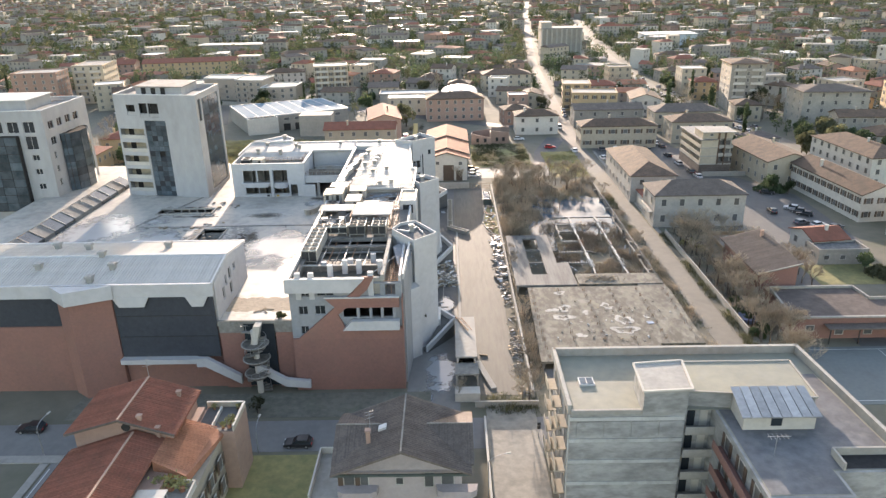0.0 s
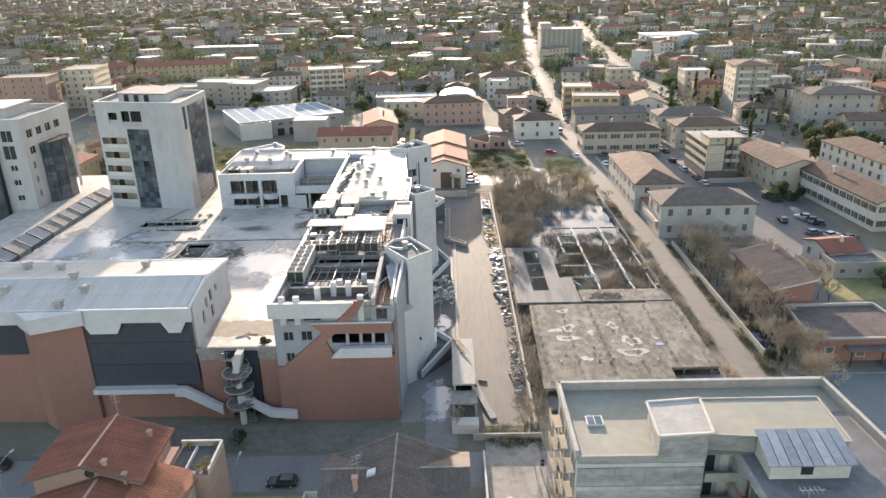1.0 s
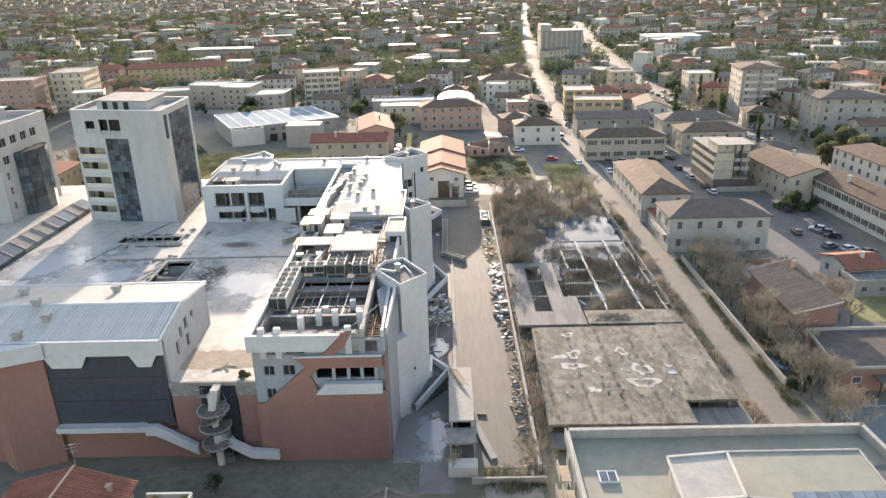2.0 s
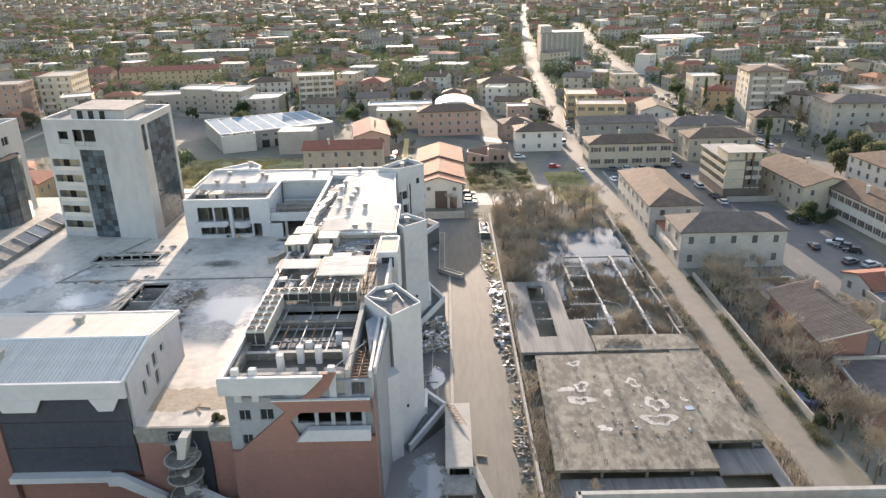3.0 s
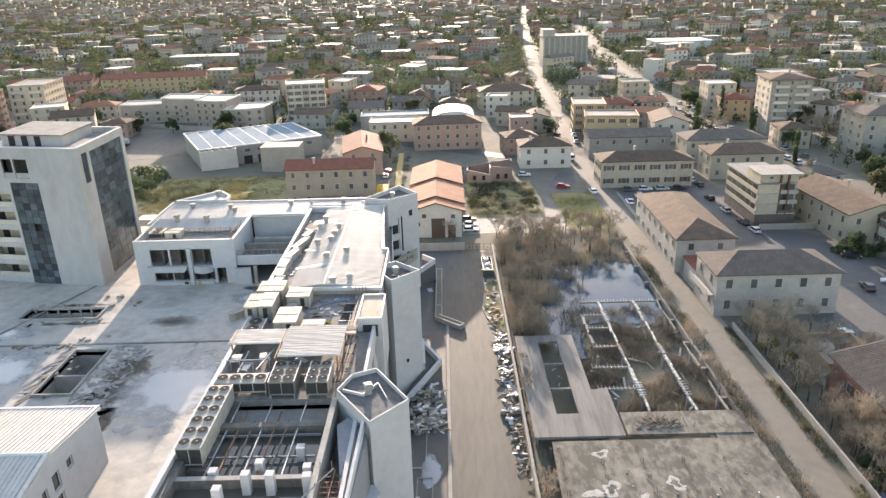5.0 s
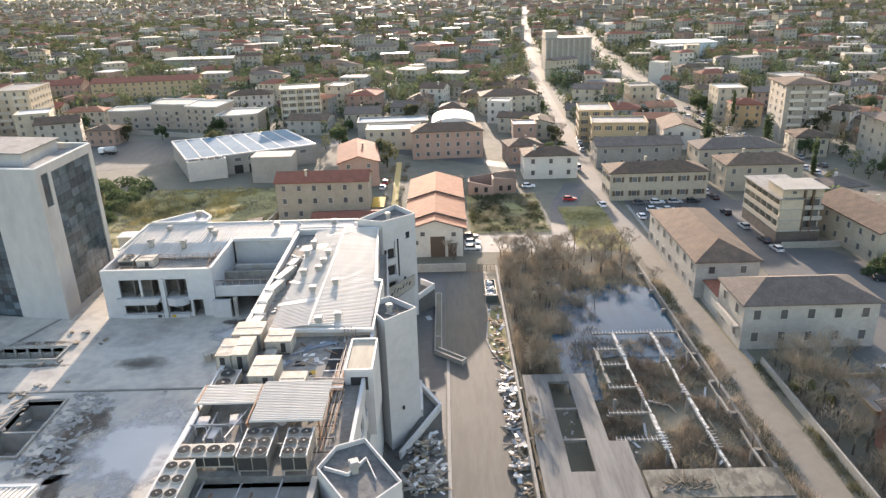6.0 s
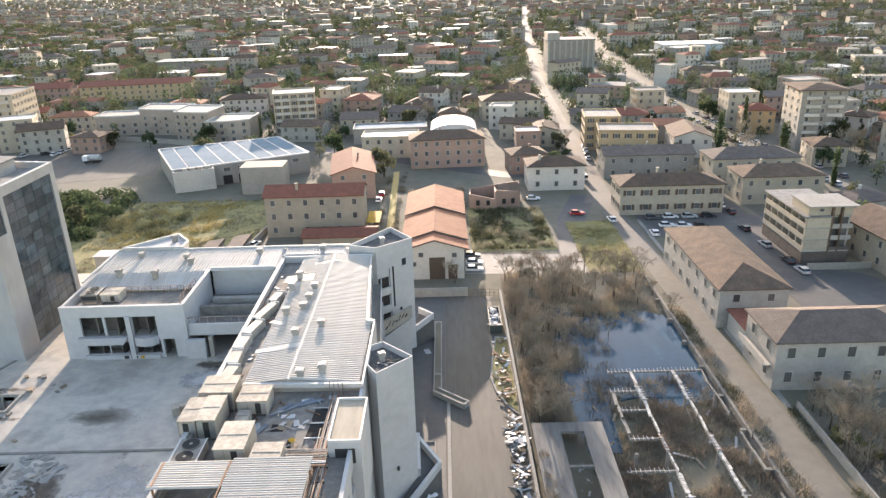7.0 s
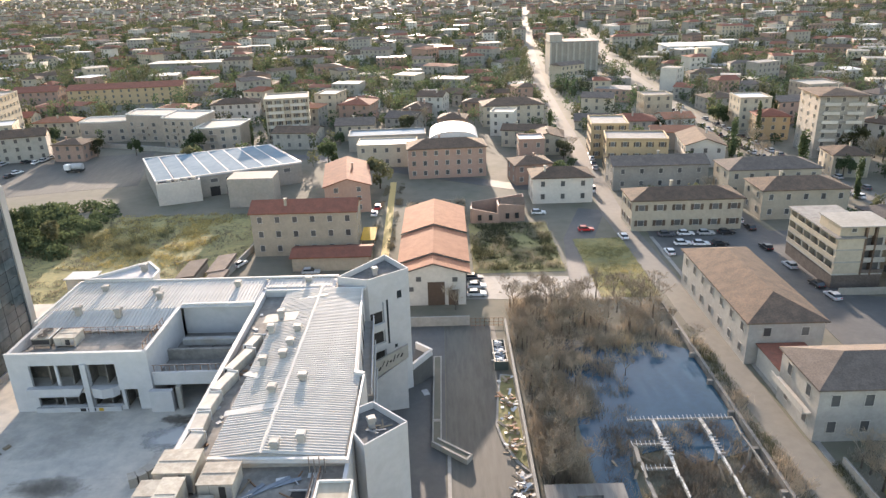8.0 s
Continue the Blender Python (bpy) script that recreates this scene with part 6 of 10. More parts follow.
def stepped_flats():
    """Unfinished flats in four joined blocks of unequal height, with bowed fronts and pale roof edges."""
    f = thing("stepped_flats", "unfinished beige flats in stepped blocks with pale roof edges", "apartment block", at=(-115, 395, 0))
    blocks = (((-154.0, 397.0), (-134.5, 399.0), (-134.5, 411.0), (-155.0, 410.0), 8.6, 1.6), ((-134.5, 399.0), (-113.0, 394.0), (-112.0, 409.0), (-134.5, 413.0), 11.2, 1.2), ((-113.0, 383.0), (-97.5, 378.5), (-95.0, 396.0), (-112.0, 400.0), 12.2, 0.8), ((-97.5, 375.0), (-80.0, 378.0), (-79.0, 392.0), (-96.0, 393.0), 9.0, 1.8))
    for p, q, r, u, top, bow in blocks:
        P, Q = Vector(p), Vector(q)
        d = (Q - P).normalized()
        o = Vector((d.y, -d.x))
        front = [P.lerp(Q, k / 8) + o * bow * math.sin(math.pi * k / 8) for k in range(9)]
        plan = [tuple(v) for v in front] + [r, u]
        part("wall", prism(bmesh.new(), plan, 0, top), beige, f)
        part("roof", prism(bmesh.new(), [tuple(v) for v in front] + [r, u], top, top + 0.06), pale_concrete, f)
        rim(f, plan, top + 0.25, 0.35, 0.5)
        turn = math.degrees(math.atan2(d.y, d.x))
        for k in range(int(top / 2.9)):
            for i in range(1, 8, 2):
                v = front[i]
                part("window", window_mesh(1.4, 1.5), None, f, m=pose(v.x + o.x * 0.05, v.y + o.y * 0.05, 2.9 * k + 0.9, 0, 0, turn + 10 * math.cos(math.pi * i / 8) * -1))
            if k:
                part("balcony", prism(bmesh.new(), [tuple(front[j] + o * 0.9) for j in (2, 4)] + [tuple(front[j]) for j in (4, 2)], 2.9 * k - 0.1, 2.9 * k + 0.8), beige, f)
    part("yard_wall", beam(bmesh.new(), (-152, 391, 1.0), (-100, 371, 1.0), 0.3, 2.0), pale_concrete, f)
    TAKEN.extend([(-145, 404, 13), (-124, 403, 14), (-104, 389, 13), (-88, 384, 12)])


stepped_flats()
house(-178.0, 506.0, 62.0, 14.0, 9.0, "gable", 2.4, 8, ochre, tile_red, 3, 4.4, None, "long ochre terrace with a red roof", joined=True)
house(-226.0, 500.0, 24.0, 14.0, 9.0, "gable", 2.4, 8, pink, tile_red, 3, 4.0, None, "red-rendered house with a tiled roof", joined=True)
house(-196.0, 404.0, 16.0, 26.0, 20.0, "flat", 0, 8, cream, flat_roof, 6, 3.6, None, "cream apartment block with ochre balconies", balcony=True)
house(-214.0, 380.0, 22.0, 18.0, 19.0, "flat", 0, 8, pink, flat_roof, 6, 4.2, None, "brown apartment block beside the street")
house(-124.0, 236.0, 13.0, 15.0, 9.0, "hip", 2.2, 0, ochre, tile_red, 2, 3.6, None, "yellow villa with a red roof and terraces", balcony=True)
house(-120.0, 262.0, 14.0, 12.0, 9.0, "hip", 2.2, 0, ochre, tile_red, 2, 3.6, None, "yellow villa with a red tiled roof")

# roofless cottage between the workshop and the pink house
ruin = thing("ruined_cottage", "roofless rose-plastered cottage with broken walls", "ruin", at=(16, 280, 0))
for (ax, ay), (bx2, by), za, zb in (((9.5, 276.5), (17.0, 276.0), 4.2, 2.6), ((17.0, 276.0), (24.0, 277.5), 5.4, 4.4), ((24.0, 277.5), (24.5, 286.0), 4.4, 5.2), ((9.5, 276.5), (10.0, 286.5), 4.2, 3.0), ((10.0, 286.5), (24.5, 286.0), 3.0, 5.2), ((17.0, 276.0), (17.3, 286.2), 5.0, 3.6)):
    P, Q = Vector((ax, ay)), Vector((bx2, by))
    o = Vector((-(Q - P).normalized().y, (Q - P).normalized().x)) * 0.4
    part("wall", prism(bmesh.new(), [P, Q, Q + o, P + o], 0, [za, zb, zb, za]), pink, ruin)
for x, z in ((11.6, 1.0), (14.6, 0.9), (19.2, 1.2), (21.8, 1.2)):
    # window holes are dark panels with the inner shade as colour
    part("opening", box(x - 0.5, x + 0.5, 275.6 + (x - 9.5) * 0.06, 275.75 + (x - 9.5) * 0.06, z, z + 1.5), dark_room, ruin, "dark panel painted as an unlit window hole")
part("roof_remnant", prism(bmesh.new(), [(17.2, 276.4), (24.2, 277.8), (24.3, 282), (17.3, 281)], [4.6, 4.4, 5.4, 5.6], [4.75, 4.55, 5.55, 5.75]), tile_brown, ruin)

# workshop with the stepped terracotta roof
ws = thing("workshop", "pale workshop with a stepped terracotta gabled roof and brown doors", "workshop", at=(0, 243, 0))
part("wall", slab_y(bmesh.new(), [(-6.8, 0), (6.2, 0), (6.2, 7.4), (-0.4, 9.3), (-6.8, 7.4)], 225.5, 266), pale, ws)
for i, (y0, y1, dz) in enumerate(((225.0, 230.0, 0.0), (230.0, 247.0, 0.45), (247.0, 266.5, 0.9))):
    part("roof", slab_y(bmesh.new(), [(-7.9, 7.0 + dz), (-7.9, 7.25 + dz), (-0.4, 9.55 + dz), (7.2, 7.25 + dz), (7.2, 7.0 + dz), (-0.4, 9.3 + dz)], y0, y1), tile_orange, ws, "terracotta tiled roof step")
    part("roof_edge", slab_y(bmesh.new(), [(-8.0, 6.95 + dz), (-8.0, 7.2 + dz), (-0.4, 9.5 + dz), (7.3, 7.2 + dz), (7.3, 6.95 + dz), (-0.4, 9.25 + dz)], y0 - 0.12, y0 - 0.0), tile_dark, ws)
part("door", box(-1.6, 1.9, 225.4, 225.5, 0, 5.2), brown_shutter, ws, "tall brown sliding door")
part("door", box(2.6, 4.6, 225.4, 225.5, 0, 3.4), brown_shutter, ws)
for x, z in ((-5.0, 3.2), (-3.4, 5.4), (4.0, 5.2)):
    part("window", window_mesh(1.0, 1.0), None, ws, m=Matrix.Translation((x, 225.5, z)))
TAKEN.append((0, 245, 24))

# hall with the pale blue ribbed roof
bl = thing("industrial_hall", "industrial hall with a pale blue roof in broad white-edged bays", "hall", at=(-75, 310, 0))
A, B, C, D2 = (-86.0, 303.0), (-45.2, 323.0), (-61.8, 351.0), (-102.0, 334.0)
part("wall", prism(bmesh.new(), [A, B, C, D2], 0, 6.6), grey_wall, bl)
part("front_box", prism(bmesh.new(), [(-85.0, 300.2), (-73.0, 305.0), (-74.4, 308.6), (-86.0, 303.0)], 0, 6.9), pale, bl, "pale front box with a gutter trough")
# flat dark sheet on the box top, painted as the trough's shade
part("trough", prism(bmesh.new(), [(-84.6, 300.9), (-73.8, 305.2), (-74.6, 307.6), (-85.4, 302.8)], 6.9, 6.93), fan_dark, bl, "dark sheet painted as a shaded trough, with roof plant")
for i in range(4):
    part("roof_plant", box(-82.5 + 2.2 * i, -81.2 + 2.2 * i, 302.3 + 0.95 * i, 303.2 + 0.95 * i, 6.93, 7.6), unit_grey, bl)
for i in range(3):
    # loading bays: flat panels painted dark for the shade within
    part("gate", box(-1.5, 1.5, -0.06, 0.05, 0, 3.0), dark_room, bl, "dark panel painted as the shade of an open loading bay", m=pose(-70.6 + 4.6 * i, 310.4 + 2.25 * i, 0, 0, 0, 26.1))
nb = 8
for i in range(nb):
    f0, f1 = i / nb, (i + 1) / nb - 0.012
    lo0, lo1 = Vector(A).lerp(Vector(B), f0), Vector(A).lerp(Vector(B), f1)
    hi0, hi1 = Vector(D2).lerp(Vector(C), f0), Vector(D2).lerp(Vector(C), f1)
    part("roof_panel", prism(bmesh.new(), [lo0, lo1, hi1, hi0], 6.6, [6.8, 7.2, 7.2, 6.8]), skylight_mat, bl)
    part("roof_rib", beam(bmesh.new(), (*lo1, 7.1), (*hi1, 7.1), 0.35, 0.3), white_rim, bl)
rim(bl, [A, B, C, D2], 7.0, 0.5, 0.5)
part("wall", box(-62.4, -48.8, 297.0, 305.6, 0, 8.8), grey_wall, bl, "blank grey-brown front block")
for i in range(6):
    part("window", window_mesh(2.2, 1.2), None, bl, m=pose(-70.6 + 4.2 * i, 310.55 + 2.06 * i, 4.4, 0, 0, 26.1))
TAKEN.append((-70, 313, 34))

# ---- foreground houses ----
blotchy = mat("streaked_grey_render", (0.33, 0.325, 0.31), (0.19, 0.187, 0.18), 0.9, 1.5, big=0.2, small=0.7, vary=0.03, stain=0.5, stain_col=(0.16, 0.155, 0.145), stretch=(0.7, 0.7, 1.6))
blotchy_pale = mat("pale_band_render", (0.45, 0.44, 0.42), (0.33, 0.325, 0.31), 0.9, 1.3, big=0.3, small=0.9, vary=0.05, stain=0.4, stain_col=(0.25, 0.24, 0.225))
apt = thing("apartment_block", "grey concrete apartment block with a flat felt roof, penthouse and balconies", "apartment block", at=(30, 70, 0))
body = [(14.2, 70.7), (27.5, 70.7), (27.5, 72.0), (31.0, 72.0), (31.0, 56.2), (39.5, 56.2), (39.5, 59.8), (47.5, 59.8), (46.0, 84.0), (14.2, 84.0)]
part("wall", prism(bmesh.new(), body, 0, 15.9), blotchy, apt, "stained grey rendered walls")
part("roof", prism(bmesh.new(), [(14.5, 71.0), (27.5, 71.0), (31.3, 71.0), (31.3, 56.5), (39.2, 56.5), (39.2, 60.1), (47.2, 60.1), (45.7, 83.7), (14.5, 83.7)], 15.9, 15.95), mat("pale_green_felt", (0.25, 0.243, 0.185), (0.185, 0.182, 0.15), 0.75, big=0.15, small=0.8, vary=0.02, stain=0.4, stain_col=(0.24, 0.24, 0.21)), apt, "pale green-grey felt roof")
for p, q, w in (((14.05, 70.6), (14.05, 84.1), 0.45), ((14.0, 83.9), (46.1, 83.9), 0.5), ((46.0, 84.0), (47.5, 59.8), 0.5), ((14.2, 70.6), (22.4, 70.6), 0.35)):
    tall = 16.95 if w > 0.4 else 16.3
    pv, qv = Vector(p), Vector(q)
    s = (qv - pv).normalized()
    o = Vector((-s.y, s.x)) * 0.2
    part("parapet", prism(bmesh.new(), [pv + o, pv - o, qv - o, qv + o], 15.9, tall), pale_concrete, apt)
    part("coping", beam(bmesh.new(), (*p, tall + 0.05), (*q, tall + 0.05), w, 0.12), pale_concrete, apt)
part("penthouse", prism(bmesh.new(), [(22.4, 70.2), (27.6, 70.6), (28.2, 76.4), (22.7, 75.8)], 15.9, 18.9), blotchy, apt)
part("penthouse_roof", prism(bmesh.new(), [(22.2, 69.9), (27.9, 70.3), (28.5, 76.7), (22.5, 76.1)], 18.9, 19.15), pale_concrete, apt)
part("raised_roof", prism(bmesh.new(), [(27.9, 71.9), (41.9, 70.2), (42.2, 78.0), (28.3, 78.0)], 15.9, 17.9), blotchy, apt)
part("raised_roof", prism(bmesh.new(), [(27.8, 71.7), (42.0, 70.0), (42.4, 78.2), (28.2, 78.2)], 17.9, 18.05), MATS["pale_green_felt"], apt)
part("roof_shed", prism(bmesh.new(), [(32.6, 67.0), (40.5, 67.0), (40.6, 71.0), (32.8, 71.0)], 15.9, [17.85, 17.85, 18.65, 18.65]), pale, apt, "white rooftop shed")
for i in range(8):
    f0, f1 = i / 8, (i + 1) / 8 - 0.01
    part("shed_panel", prism(bmesh.new(), [(32.1 + 8.8 * f0, 66.4), (32.1 + 8.8 * f1, 66.4), (32.5 + 8.5 * f1, 71.3), (32.5 + 8.5 * f0, 71.3)], [17.87, 17.87, 18.72, 18.72], [18.0, 18.0, 18.85, 18.85]), steel, apt)
part("skylight", box(16.2, 18.1, 76.3, 78.0, 15.95, 16.2), white_rim, apt)
part("skylight_pane", box(16.35, 17.1, 76.45, 77.85, 16.2, 16.23), teal_glass, apt)
part("skylight_pane", box(17.2, 17.95, 76.45, 77.85, 16.2, 16.23), teal_glass, apt)
for z in (14.9, 11.9, 8.9, 5.7, 2.6):
    part("string_course", box(14.1, 27.4, 70.55, 70.69, z, z + 0.45), blotchy_pale, apt)
for z in (3.4, 6.7, 9.9, 13.1):
    for x in (29.3,):
        b = bmesh.new()
        bx(b, 27.6, 31.0, 70.3, 72.0, z - 0.15, z)
        bx(b, 27.6, 31.0, 70.3, 70.4, z, z + 0.95)
        part("balcony", b, pale_concrete, apt)
        part("door", box(28.2, 29.1, 71.93, 72.0, z, z + 2.2), dark_glass, apt)
        part("door", box(29.7, 30.6, 71.93, 72.0, z, z + 2.2), pale, apt)
    for y in (58.5, 62.5, 66.5):
        put_window(apt, pose(31.0, y, z + 0.4, 0, 0, -90), 1.2, 1.7, brown_shutter)
    b = bmesh.new()
    bx(b, 29.9, 31.0, 57.5, 68.0, z - 0.15, z)
    bx(b, 29.9, 30.0, 57.5, 68.0, z, z + 0.95)
    part("balcony", b, brick_skin, apt, "long balcony with a reddish floor")
    for y in (72.0, 76.2, 80.2):
        b = bmesh.new()
        bx(b, 12.9, 14.2, y, y + 2.6, z - 0.15, z)
        bx(b, 12.9, 13.0, y, y + 2.6, z, z + 0.9)
        part("balcony", b, cream, apt, "cream balcony")
        part("window", window_mesh(1.3, 2.0), None, apt, m=pose(14.2, y + 1.3, z + 0.02, 0, 0, -90))
part("drain_pipe", tube(bmesh.new(), 14.0, 70.4, 0, 15.9, 0.1, 8), pale, apt)
rim(apt, [(40.2, 62.6), (40.2, 60.0)], 16.4, 0.25, 0.9, False, pale_concrete, "parapet")
rim(apt, [(40.2, 62.6), (47.2, 62.6)], 16.4, 0.25, 0.9, False, pale_concrete, "parapet")
# dark sheet on the roof carries the shade of a well as colour
part("roof_well", box(40.4, 47.0, 60.3, 62.4, 15.972, 15.99), dark_room, apt, "dark sheet painted as the shade of a sunken light well")
for p, q in (((22.2, 69.95), (27.9, 70.35)), ((27.9, 70.35), (28.5, 76.7)), ((28.5, 76.7), (22.5, 76.1)), ((22.5, 76.1), (22.2, 69.95))):
    part("coping", beam(bmesh.new(), (*p, 19.22), (*q, 19.22), 0.25, 0.18), pale, apt)
for p, q in (((27.8, 71.7), (42.0, 70.0)), ((42.0, 70.0), (42.4, 78.2)), ((42.4, 78.2), (28.2, 78.2))):
    part("coping", beam(bmesh.new(), (*p, 18.1), (*q, 18.1), 0.22, 0.14), pale_concrete, apt)
part("shed_window", box(35.6, 36.8, 66.95, 67.0, 16.5, 17.5), dark_glass, apt)
slate_felt = mat("slate_grey_felt", (0.13, 0.132, 0.14), (0.085, 0.088, 0.095), 0.7, 1.4, big=0.2, small=0.8, vary=0.02, stain=0.4, stain_col=(0.19, 0.185, 0.17))
part("roof_strip", prism(bmesh.new(), [(31.4, 56.6), (39.1, 56.6), (39.1, 60.2), (47.0, 60.2), (45.8, 78.4), (42.5, 78.4), (42.3, 69.9), (31.4, 71.0)], 15.954, 15.97), slate_felt, apt, "slate grey felt on the lower roof")
b = bmesh.new()
beam(b, (34.2, 62.6, 15.95), (34.2, 62.6, 18.4), 0.05)
for k in range(5):
    beam(b, (33.4 + 0.45 * k, 62.1, 18.3), (33.4 + 0.45 * k, 63.1, 18.3), 0.03)
beam(b, (33.2, 62.6, 18.3), (35.6, 62.6, 18.3), 0.04)
part("aerial", b, steel, apt, "thin metal television aerial")
for x in (15.0, 18.2, 21.4, 24.6):
    part("wall_panel", box(x, x + 2.9, 70.6, 70.69, 12.5, 14.7), blotchy, apt)
TAKEN.append((30, 70, 20))

brown = thing("house", "three-storey house with a wide brown tiled roof and rounded balconies", "house", "foreground houses", at=(-6, 74, 0))
mauve = mat("mauve_render", (0.36, 0.31, 0.295), (0.29, 0.25, 0.24), 0.85, big=0.2, vary=0.03, stain=0.3, stain_col=(0.24, 0.21, 0.2))
part("wall", box(-12.8, 1.5, 69.4, 78.6, 0, 9.3), mauve, brown)
BR = -5.5


part("roof", slab_y(bmesh.new(), [(-13.9, 9.35), (-13.9, 9.6), (BR, 12.9), (2.7, 9.6), (2.7, 9.35), (BR, 12.6)], 67.9, 79.9), tile_dark, brown, "brown ridged tile roof")
part("gable", slab_y(bmesh.new(), [(-12.8, 9.3), (1.5, 9.3), (1.5, 9.5), (BR, 12.5), (-12.8, 9.6)], 69.2, 69.7), mauve, brown)
part("fascia", slab_y(bmesh.new(), [(-13.7, 9.0), (2.5, 9.0), (2.5, 9.3), (-13.7, 9.3)], 68.4, 68.6), green_shutter, brown, "dark green eaves board")
part("ridge_cap", beam(bmesh.new(), (BR, 67.9, 12.98), (BR, 79.9, 12.98), 0.22, 0.12), concrete, brown)
for xa, xb, xe in ((-2.7, 2.95, 3.1), (-8.3, -13.95, -14.1)):
    lo, hi = min(xa, xb), max(xa, xb)
    part("cross_gable", slab_x(bmesh.new(), [(69.5, 9.62), (80.2, 9.62), (80.2, 9.8), (74.8, 11.85), (69.5, 9.8)], lo, hi), tile_dark, brown, "wide tiled cross gable")
    part("gable", slab_x(bmesh.new(), [(70.2, 9.2), (79.4, 9.2), (79.4, 9.7), (74.8, 11.4), (70.2, 9.7)], min(xb, xb - 0.25 * (1 if xb > 0 else -1)) , max(xb, xb - 0.25 * (1 if xb > 0 else -1)) + 0.01), mauve, brown)
    part("ridge_cap", beam(bmesh.new(), (xa, 74.8, 11.9), (xb, 74.8, 11.9), 0.22, 0.1), concrete, brown)
    for k in range(17):
        x = lo + 0.18 + k * 0.34
        if x < hi:
            part("tile_rib", beam(bmesh.new(), (x, 69.5, 9.84), (x, 74.8, 11.88), 0.11, 0.07), tile_dark, brown)
            part("tile_rib", beam(bmesh.new(), (x, 80.2, 9.84), (x, 74.8, 11.88), 0.11, 0.07), tile_dark, brown)
for k in range(34):
    y = 68.05 + k * 0.35
    part("tile_rib", beam(bmesh.new(), (BR, y, 12.93), (-13.85, y, 9.64), 0.11, 0.07), tile_dark, brown)
    part("tile_rib", beam(bmesh.new(), (BR, y, 12.93), (2.65, y, 9.64), 0.11, 0.07), tile_dark, brown)
b = bmesh.new()
bx(b, -9.9, -9.4, 71.6, 72.1, 10, 13.0)
bx(b, -10.0, -9.3, 71.5, 72.2, 13.0, 13.2)
part("chimney", b, pink, brown)
part("roof_light", prism(bmesh.new(), [(-8.6, 73.4), (-7.6, 73.4), (-7.6, 74.3), (-8.6, 74.3)], 11.7, [12.05, 12.43, 12.43, 12.05]), white_rim, brown)
b = bmesh.new()
beam(b, (-9.6, 73.6, 11.4), (-9.6, 73.6, 14.6), 0.05)
for z in (13.6, 14.1, 14.5):
    beam(b, (-10.1, 73.3, z), (-9.1, 73.9, z), 0.035)
part("aerial", b, steel, brown, "thin metal television aerial")
for x in (-13.4, -1.6):
    part("balcony", prism(bmesh.new(), [(x, 69.38), (x + 0.2, 68.3), (x + 0.8, 67.9), (x + 4.2, 67.9), (x + 4.8, 68.3), (x + 5.0, 69.38)], 6.2, 7.1), mauve, brown, "rounded balcony parapet")
part("wall", box(-16.6, -12.9, 68.4, 77.4, 0, 5.4), cream, brown)
part("terrace", box(-16.8, -12.9, 68.2, 77.6, 5.4, 5.6), pale_concrete, brown, "side terrace slab")
rim(brown, [(-16.7, 68.4), (-16.7, 77.4), (-14.9, 77.4)], 6.1, 0.22, 0.9, False, pale)
for x, z, w in ((-11.9, 6.6, 1.2), (-10.1, 6.6, 0.9), (-5.9, 7.2, 0.8), (-2.4, 6.8, 1.0), (-0.2, 6.4, 1.4), (-10.4, 2.0, 1.2), (-8.0, 2.0, 1.2), (-5.3, 2.2, 1.2), (-2.9, 2.0, 1.2)):
    put_window(brown, Matrix.Translation((x, 69.4, z)), w, 2.0 if w > 0.85 else 0.9, brown_shutter if w == 1.2 and z > 5 else None)
TAKEN.append((-6, 72, 14))

red = thing("house", "villa with sweeping red pantile roofs, chimneys and a roof terrace", "house", "foreground houses", at=(-40, 74, 0))
part("wall", prism(bmesh.new(), [(-46.2, 56), (-33.0, 56), (-33.0, 82.4), (-46.2, 82.4)], 0, 9.6), pink, red)
part("wall", slab_y(bmesh.new(), [(-46.2, 9.6), (-34.0, 9.6), (-34.0, 11.6), (-40.1, 13.7), (-46.2, 11.9)], 73.8, 82.4), pink, red, "rose gable wall under the upper roof")
part("vent_window", tube(bmesh.new(), 0, 0, -0.04, 0.04, 0.55, 14), dark_room, red, "round dark attic window", m=pose(-39.6, 73.76, 12.6, 90, 0, 0))
part("roof", slab_y(bmesh.new(), [(-47.1, 11.85), (-47.1, 12.1), (-40.1, 14.1), (-33.4, 11.9), (-33.4, 11.65), (-40.1, 13.8)], 73.1, 83.0), tile_red, red, "red pantile gabled roof")
part("roof", slab_y(bmesh.new(), [(-46.9, 9.35), (-46.9, 9.6), (-38.4, 12.4), (-34.9, 11.1), (-34.9, 10.85), (-38.4, 12.1)], 52.0, 73.6), tile_red, red, "lower red pantile roof")
part("roof", prism(bmesh.new(), [(-34.9, 69.2), (-30.8, 68.4), (-29.2, 77.9), (-31.0, 78.1), (-34.9, 78.1)], 8.3, [11.1, 9.5, 8.7, 9.6, 11.1]), tile_orange, red, "orange pantile side roof with a hipped corner")
part("roof_edge", beam(bmesh.new(), (-47.0, 73.08, 12.0), (-40.1, 73.08, 13.98), 0.14, 0.26), tile_dark, red)
part("roof_edge", beam(bmesh.new(), (-40.1, 73.08, 13.98), (-33.5, 73.08, 11.8), 0.14, 0.26), tile_dark, red)
part("ridge_cap", beam(bmesh.new(), (-40.1, 73.1, 14.16), (-40.1, 83.0, 14.16), 0.26, 0.14), mat("pale_ridge_tiles", (0.4, 0.27, 0.2), (0.3, 0.19, 0.14), 0.85, vary=0.1), red)
